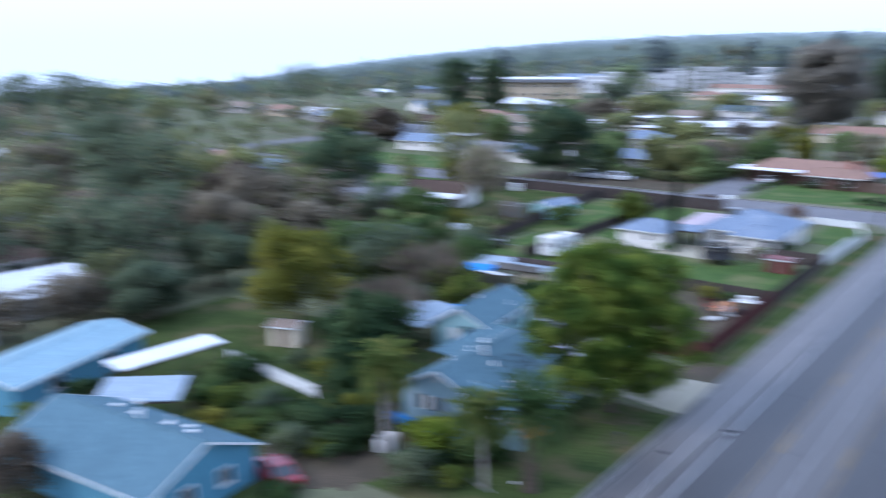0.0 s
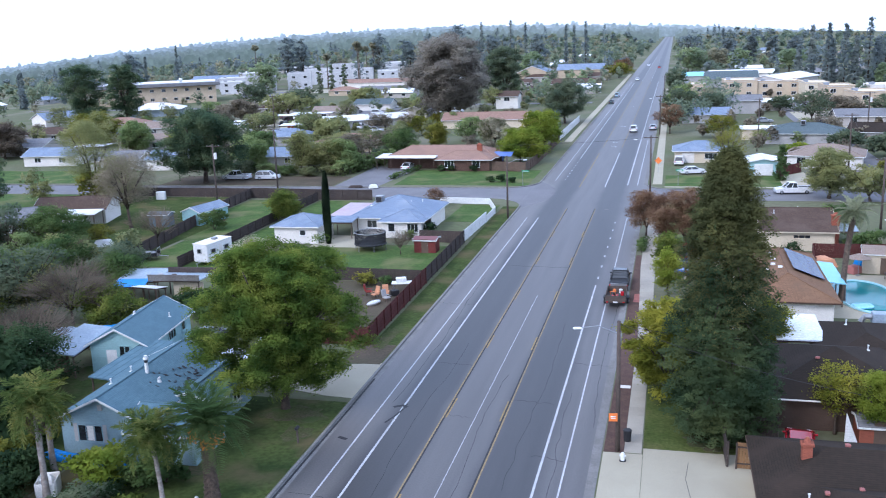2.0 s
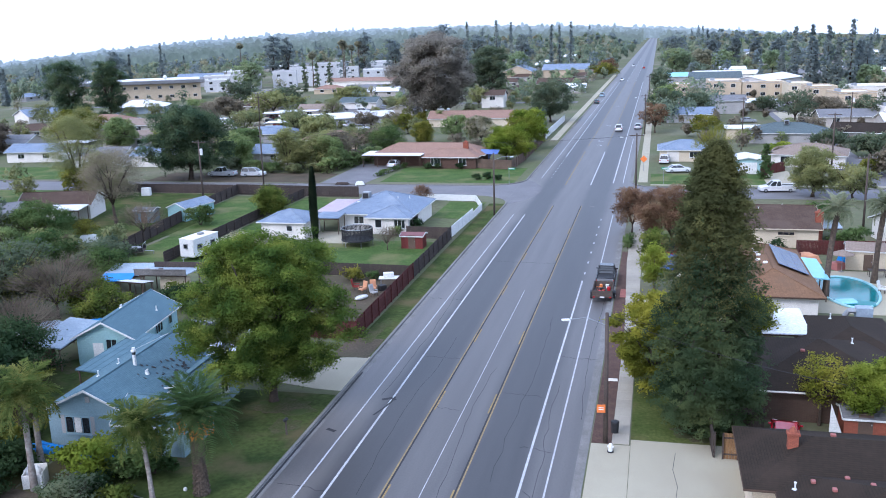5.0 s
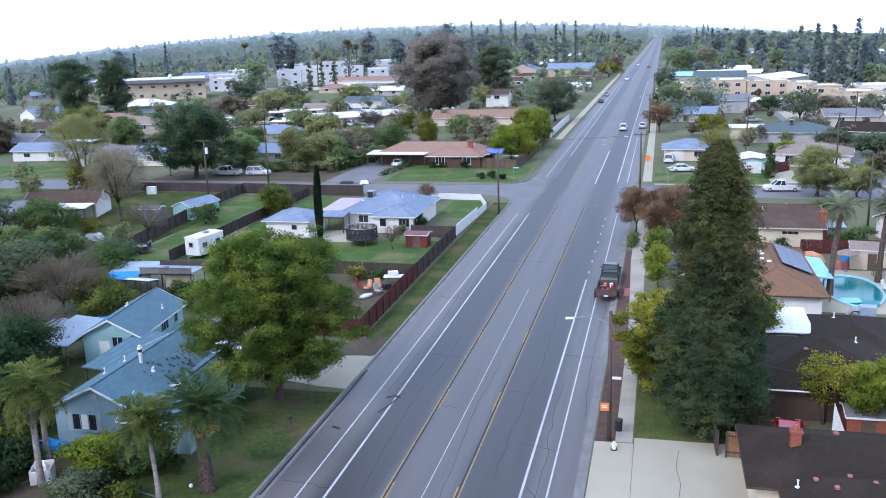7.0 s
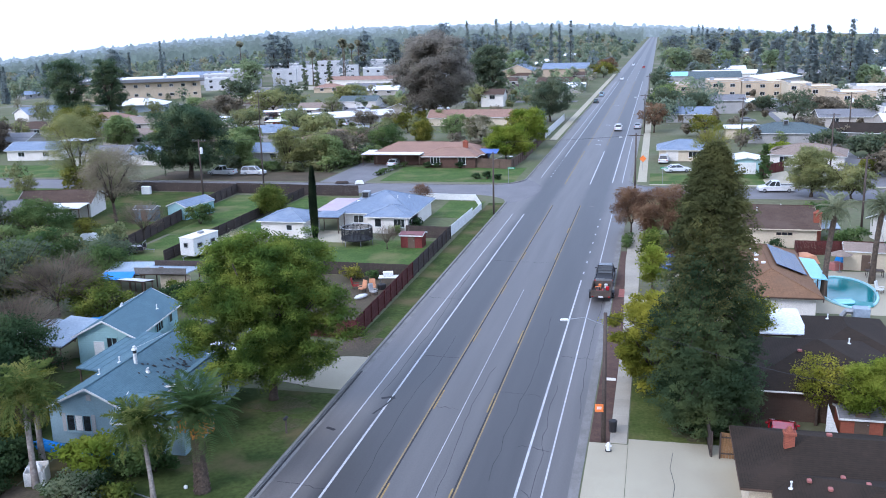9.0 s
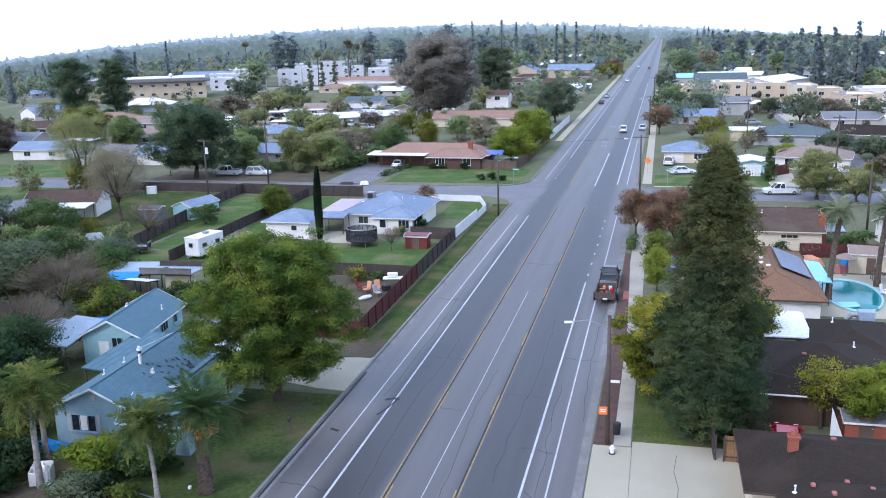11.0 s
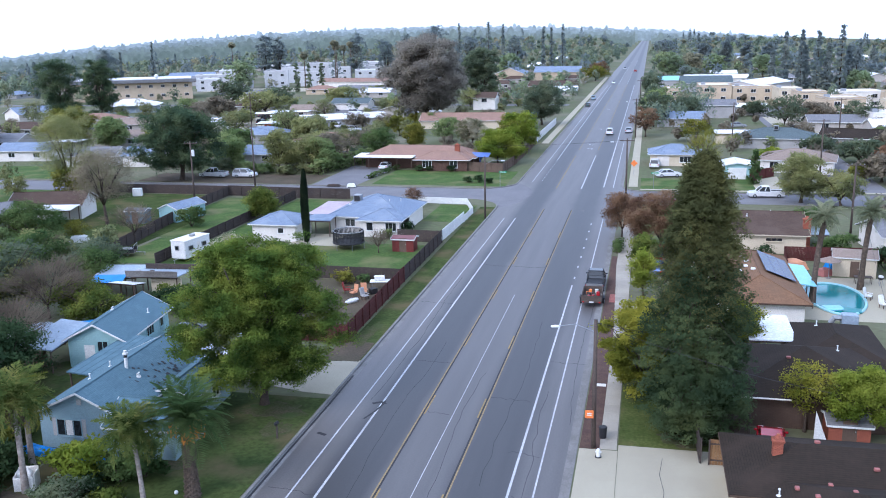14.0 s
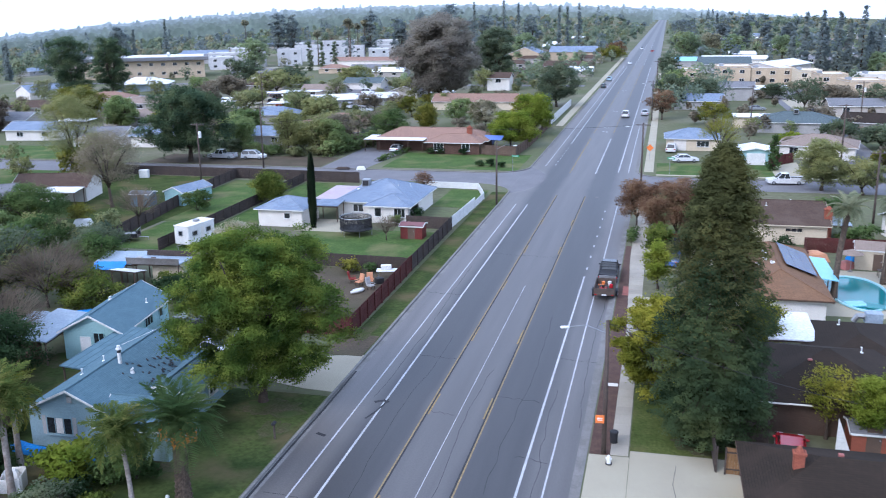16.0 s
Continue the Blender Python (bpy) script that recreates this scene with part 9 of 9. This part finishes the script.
CLEAR = ((-46, 95, -12, 146), (-75, 103, -53, 122), (-48, 78, -30, 106), (-40, 40, -9, 74), (-62, 118, -50, 131), (-90, 108, -68, 130), (-58, 28, -36, 52), (-120, 146, 0, 159.5), (-62, 159, -12, 190), (-160, 160, -98, 192), (-130, 246, -96, 300), (-72, 122, -46, 147), (-84, 158, -52, 172))


def clear_of(x, y, pad=1.5):
    return not any(a - pad < x < c + pad and b - pad < y < d + pad for a, b, c, d in CLEAR)


rng_t = random.Random(23)
placed = 0
while placed < 88:
    d, a = rng_t.uniform(70, 235), radians(rng_t.uniform(24, 72))
    x, y = 13 - d * math.sin(a), d * math.cos(a)
    if y < 26 or not clear_of(x, y):
        continue
    s = rng_t.uniform(0.8, 1.4)
    copy_thing(TREES[rng_t.choice((0, 0, 1, 2, 3, 3, 4, 5, 6, 7, 7))], pose(x, y, 0, 0, 0, rng_t.uniform(0, 360)) @ Matrix.Diagonal((s, s, s * rng_t.uniform(0.85, 1.15), 1)))
    placed += 1
placed = 0
while placed < 52:
    d, a = rng_t.uniform(165, 340), radians(rng_t.uniform(9, 46))
    x, y = 13 - d * math.sin(a), d * math.cos(a)
    if y < 160 or not clear_of(x, y) or x > -20:
        continue
    s = rng_t.uniform(0.8, 1.7)
    copy_thing(TREES[rng_t.choice((0, 1, 3, 3, 4, 7, 7))], pose(x, y, 0, 0, 0, rng_t.uniform(0, 360)) @ Matrix.Diagonal((s * 0.9, s * 0.9, s, 1)))
    placed += 1
CLEAR_E = ((8, 30, 32, 127), (22, 118, 42, 160),  (9, 146, 60, 159.5), (12, 159, 38, 200), (28, 85, 40, 112), (34, 178, 52, 196))
placed = 0
while placed < 36:
    x, y = rng_t.uniform(30, 100), rng_t.uniform(105, 260)
    if x > 24 + 0.24 * y or any(a - 1 < x < c + 1 and b - 1 < y < d + 1 for a, b, c, d in CLEAR_E):
        continue
    s = rng_t.uniform(0.5, 1.0)
    copy_thing(TREES[rng_t.choice((0, 1, 7, 3, 3, 4, 7))], pose(x, y, 0, 0, 0, rng_t.uniform(0, 360)) @ Matrix.Diagonal((s, s, s, 1)))
    placed += 1

# ---- woods towards the horizon ----
def woods(name, seed, count, r0, r1, a0, a1, heights, leaf, material_, per, label, spire=False, gap=17):
    """Crowns of many trees in one mesh, over a sector seen from the origin (angles to the left of ahead)."""
    rg = np.random.default_rng(seed)
    d = r0 + (r1 - r0) * rg.random(count) ** 1.2
    a = np.radians(a0 + (a1 - a0) * rg.random(count))
    x, y = -d * np.sin(a), d * np.cos(a)
    ok = (np.abs(x) > gap) & ~((x > -300) & (x < -110) & (y > 270) & (y < 720) & (rg.random(count) < 0.85)) & ~((x > 18) & (x < 100) & (y > 340) & (y < 520) & (rg.random(count) < 0.75))
    ok &= np.array([clear_of(a_, b_, 2.5) for a_, b_ in zip(x, y)])
    x, y, d = x[ok], y[ok], d[ok]
    n = len(x)
    h = heights[0] + (heights[1] - heights[0]) * rg.random(n) ** 1.6
    r = h * (0.24 if spire else 0.42) * (0.8 + 0.4 * rg.random(n))
    zb = np.where((x < -262) | (x > 150) | (y > 560), terrain(x, y), 0.0)
    dirs = rg.normal(size=(n, per, 3))
    dirs /= np.linalg.norm(dirs, axis=2, keepdims=True)
    dirs[..., 2] = np.where((dirs[..., 2] < -0.3) & (rg.random((n, per)) < 0.7), -dirs[..., 2], dirs[..., 2])
    base = np.stack([x, y, zb], -1)[:, None]
    if spire:
        u = rg.random((n, per)) ** 1.4
        flat_dir = dirs[..., :2] / (np.linalg.norm(dirs[..., :2], axis=2, keepdims=True) + 1e-6)
        ragged = (1 - u) ** 0.8 * (0.8 + 0.25 * np.sin(u * 40 + rg.random((n, 1)) * 6)) * (0.75 + 0.25 * rg.random((n, per)))
        p = np.stack([flat_dir[..., 0] * ragged, flat_dir[..., 1] * ragged, u], -1) * np.stack([r, r, h], -1)[:, None] + base
        way = np.concatenate([flat_dir, np.full((n, per, 1), 0.35)], -1)
    else:
        k = 6
        la = rg.random((n, k)) * 2 * math.pi
        lq, lz = 0.62 * np.sqrt(rg.random((n, k))), 0.36 + 0.42 * rg.random((n, k))
        lr = 0.38 + 0.22 * rg.random((n, k))
        pick = rg.integers(0, k, (n, per))
        take = np.take_along_axis
        ax, az, ar, aa = take(lq, pick, 1), take(lz, pick, 1), take(lr, pick, 1), take(la, pick, 1)
        q = (0.8 + 0.25 * rg.random((n, per))) * ar
        p = np.stack([(ax * np.cos(aa) + dirs[..., 0] * q) * r[:, None], (ax * np.sin(aa) + dirs[..., 1] * q) * r[:, None], az * h[:, None] + dirs[..., 2] * q * h[:, None] * 0.55], -1) + base
        way = dirs + np.stack([ax * np.cos(aa), ax * np.sin(aa), az - 0.5], -1) * 0.6
    way = way.reshape(-1, 3)
    size = np.repeat(leaf * (0.75 + d / 1500), per)[:, None]
    nr = rg.normal(size=(n * per, 3))
    nr[:, 2] = np.abs(nr[:, 2]) + 0.3
    nr /= np.linalg.norm(nr, axis=1, keepdims=True)
    e1 = np.cross(nr, rg.normal(size=(n * per, 3)))
    e1 /= np.linalg.norm(e1, axis=1, keepdims=True)
    e2 = np.cross(nr, e1)
    p = p.reshape(-1, 3)
    v = np.stack([p - e1 * size * 0.75, p - e2 * size * 0.5, p + e1 * size * 0.75, p + e2 * size * 0.5], 1).reshape(-1, 3)
    m = n * per
    me = bpy.data.meshes.new(name)
    me.vertices.add(4 * m)
    me.loops.add(4 * m)
    me.polygons.add(m)
    me.vertices.foreach_set("co", v.astype(np.float32).ravel())
    me.loops.foreach_set("vertex_index", np.arange(4 * m, dtype=np.int32))
    me.polygons.foreach_set("loop_start", np.arange(0, 4 * m, 4, dtype=np.int32))
    me.update(calc_edges=True)
    me.validate()
    sh = way / (np.linalg.norm(way, axis=1, keepdims=True) + 1e-9) + nr * 0.22
    sh /= np.linalg.norm(sh, axis=1, keepdims=True)
    me.shade_smooth()
    me.normals_split_custom_set_from_vertices(np.repeat(sh, 4, 0).tolist())
    return solid(name, me, material_, label, "trees", "stuff")


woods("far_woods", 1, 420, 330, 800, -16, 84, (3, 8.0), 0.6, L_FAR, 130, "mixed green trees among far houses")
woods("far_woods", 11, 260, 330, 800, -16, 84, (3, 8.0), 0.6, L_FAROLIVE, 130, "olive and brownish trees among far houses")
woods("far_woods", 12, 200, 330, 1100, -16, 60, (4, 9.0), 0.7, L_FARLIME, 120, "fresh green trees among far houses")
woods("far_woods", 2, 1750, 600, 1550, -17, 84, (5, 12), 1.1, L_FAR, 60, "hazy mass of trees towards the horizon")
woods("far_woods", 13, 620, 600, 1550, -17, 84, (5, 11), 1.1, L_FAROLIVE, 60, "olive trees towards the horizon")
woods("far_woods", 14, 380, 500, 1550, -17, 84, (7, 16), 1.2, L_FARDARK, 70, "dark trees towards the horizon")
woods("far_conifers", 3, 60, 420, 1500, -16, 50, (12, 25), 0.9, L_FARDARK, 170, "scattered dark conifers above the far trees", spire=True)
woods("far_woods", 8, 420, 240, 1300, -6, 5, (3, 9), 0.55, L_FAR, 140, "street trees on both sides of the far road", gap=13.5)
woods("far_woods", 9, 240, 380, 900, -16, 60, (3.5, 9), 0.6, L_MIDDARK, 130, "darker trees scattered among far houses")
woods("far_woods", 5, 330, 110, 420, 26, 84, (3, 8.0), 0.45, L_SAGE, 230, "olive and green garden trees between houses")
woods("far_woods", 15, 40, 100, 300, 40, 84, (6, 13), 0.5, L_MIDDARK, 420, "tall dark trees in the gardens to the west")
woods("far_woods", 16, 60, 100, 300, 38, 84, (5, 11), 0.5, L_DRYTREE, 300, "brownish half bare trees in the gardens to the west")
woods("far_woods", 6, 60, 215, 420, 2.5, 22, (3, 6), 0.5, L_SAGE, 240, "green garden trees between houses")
woods("far_woods", 7, 60, 190, 420, -16, -3.5, (2.5, 5.5), 0.5, L_GREYBROWN, 200, "low garden trees between houses")


# ---- hazy distance ----
def haze_band(dist, seed, colour, glow, lift, label, gap=0.0):
    """A far treeline at the given distance: a standing band with the outline of many crowns, its haze put in by pale
    colour and glow.
    """
    rg = np.random.default_rng(seed)
    m = material("painted_haze_treeline", colour, tuple(0.62 * c for c in colour), big=0.05, fine=0.14, rough=1.0, spec=0.0, bump=0)
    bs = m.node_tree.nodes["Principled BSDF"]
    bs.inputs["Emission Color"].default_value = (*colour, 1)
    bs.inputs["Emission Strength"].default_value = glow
    az = np.radians(np.linspace(-30, 98, 2800))
    deg = np.degrees(az)
    k = np.where(deg > 13, 0.0021, 0.0022)
    ang = np.maximum(-3.1, 0.25 + lift - k * (deg - 13) ** 2)
    top = 26 + dist * np.tan(np.radians(ang))
    rise = np.zeros(len(az))
    for _ in range(900):
        c, w = rg.uniform(az[0], az[-1]), rg.uniform(3, 8) / dist
        u = np.clip(1 - ((az - c) / w) ** 2, 0, None)
        tall = rg.uniform(1.0, 6.5) if rg.random() < 0.9 else rg.uniform(6, 15)
        rise = np.maximum(rise, tall * (np.sqrt(u) if rg.random() < 0.75 else u ** 1.5))
    top = top + rise - 3.0
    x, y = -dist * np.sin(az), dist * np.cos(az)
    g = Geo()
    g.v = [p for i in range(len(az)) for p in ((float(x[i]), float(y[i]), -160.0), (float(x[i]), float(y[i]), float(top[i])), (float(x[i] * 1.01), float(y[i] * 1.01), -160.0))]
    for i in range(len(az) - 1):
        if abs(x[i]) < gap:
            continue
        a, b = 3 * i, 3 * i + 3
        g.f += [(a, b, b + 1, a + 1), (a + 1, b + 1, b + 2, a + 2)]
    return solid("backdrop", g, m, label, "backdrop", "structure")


# Farther bands are coloured paler and bluer and glow more, to paint haze.
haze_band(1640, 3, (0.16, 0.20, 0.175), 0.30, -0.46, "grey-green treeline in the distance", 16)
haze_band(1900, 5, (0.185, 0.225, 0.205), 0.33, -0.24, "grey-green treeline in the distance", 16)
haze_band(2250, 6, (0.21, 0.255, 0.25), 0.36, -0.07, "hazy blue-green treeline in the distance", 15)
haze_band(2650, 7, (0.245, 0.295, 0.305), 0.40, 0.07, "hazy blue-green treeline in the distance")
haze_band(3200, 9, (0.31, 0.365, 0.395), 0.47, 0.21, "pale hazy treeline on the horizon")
rng_b = random.Random(41)
for _ in range(44):
    x, y = rng_b.uniform(-44, -16), rng_b.uniform(27, 62)
    if (x > -41.5 and x < -26 and y < 37) or (y > 47.5 and x > -36.5) or (x > -28.5 and x < -25 and y < 39):
        continue
    s = rng_b.uniform(0.35, 0.75)
    copy_thing(TREES[rng_b.choice((2, 6, 6, 6))], pose(x, y, 0, 0, 0, rng_b.uniform(0, 360)) @ Matrix.Diagonal((s, s, s * 0.8, 1)))

for x, y, s, k in ((-72, 58, 1.7, 5), (-88, 74, 1.9, 3), (-98, 60, 1.8, 7), (-104, 84, 2.1, 5), (-82, 100, 1.8, 3), (-116, 98, 2.2, 7), (-126, 78, 2.0, 3), (-136, 100, 2.1, 5), (-112, 70, 1.8, 0), (-70, 84, 1.8, 3), (-94, 108, 1.6, 7), (-150, 96, 2.2, 3), (-84, 44, 1.8, 5), (-102, 44, 2.0, 0)):
    copy_thing(TREES[k], pose(x, y, 0, 0, 0, x * 7.0) @ Matrix.Diagonal((s, s, s * 0.95, 1)))
tree(-36.8, 25.6, 4.8, 2.0, L_BROWN, "brown-leaved tree in front of the blue house", 3000, 0.2, 0.15, 0.12)
for x, y, r, h, lv in ((-38.5, 43.5, 1.8, 1.6, L_OLIVE), (-35.0, 45.8, 1.6, 1.5, L_GREEN), (-31.5, 44.0, 1.9, 1.8, L_DARK), (-41.5, 48.0, 1.5, 1.8, L_DARK), (-33.0, 40.0, 1.5, 1.4, L_OLIVE), (-29.2, 41.4, 1.7, 1.5, L_GREEN), (-36.8, 40.6, 1.3, 1.2, L_YELLOW), (-48.6, 37.5, 1.4, 1.8, L_DARK), (-47.8, 33.0, 1.4, 1.6, L_GREEN), (-44.8, 30.8, 1.5, 1.5, L_OLIVE), (-27.0, 41.8, 1.2, 1.2, L_LIME)):
    bush(x, y, r, h, lv, "leafy shrub in the rough back garden", 900, 0.18, group="garden shrubs")

for x, y, s, k in ((-265, 175, 2.4, 5), (-300, 215, 2.2, 0), (-330, 190, 2.6, 5), (-290, 250, 2.0, 7), (-380, 240, 2.8, 5), (-350, 300, 2.4, 3), (-420, 300, 2.6, 0), (-450, 260, 3.0, 5), (-500, 330, 2.8, 7), (-255, 140, 2.2, 3), (-240, 190, 2.0, 7), (-225, 160, 2.2, 5)):
    copy_thing(TREES[k], pose(x, y, float(terrain(np.array(x), np.array(y))) + 0.2 if x < -262 else 0, 0, 0, x * 3.0) @ Matrix.Diagonal((s, s, s, 1)))

# ---- plants and clutter in the crowded gardens ----
tree(-35.6, 58.6, 5.6, 2.8, L_DARK, "dark green garden tree in the shade of the evergreen", 5200, 0.2, 0.06, 0.16, sprays=36, clump=0.8)
tree(-50.2, 73.4, 5.8, 3.2, L_MIDDARK, "dull dark tree behind the sheeted piles", 4200, 0.22, 0.08, 0.16, sprays=30, clump=0.8)
bush(-57.4, 198.0, 1.9, 2.6, L_RUST, "orange-red flowering shrub beside the brick house", 1300, 0.24)
soil_patch(-34.6, 63.6, 2.6, 1.8, 21, "bare brown soil beside the lean-to")
soil_patch(-38.4, 58.0, 2.2, 1.9, 22, "bare brown soil under the leafless tree")
tarp(-24.0, 45.0, 1.0, 1.2, 1.0, "white sheet over a pile beside the palm", M_WHITE, 20)
canopy(-118.0, 252.0, 6, 10, 5, 2.7, "white flat carport roof between garden trees", M_WROOF, name="carport")
vehicle(-78.0, 262.0, 95, "white van parked in front of the long low house", (0.75, 0.76, 0.77), "suv")
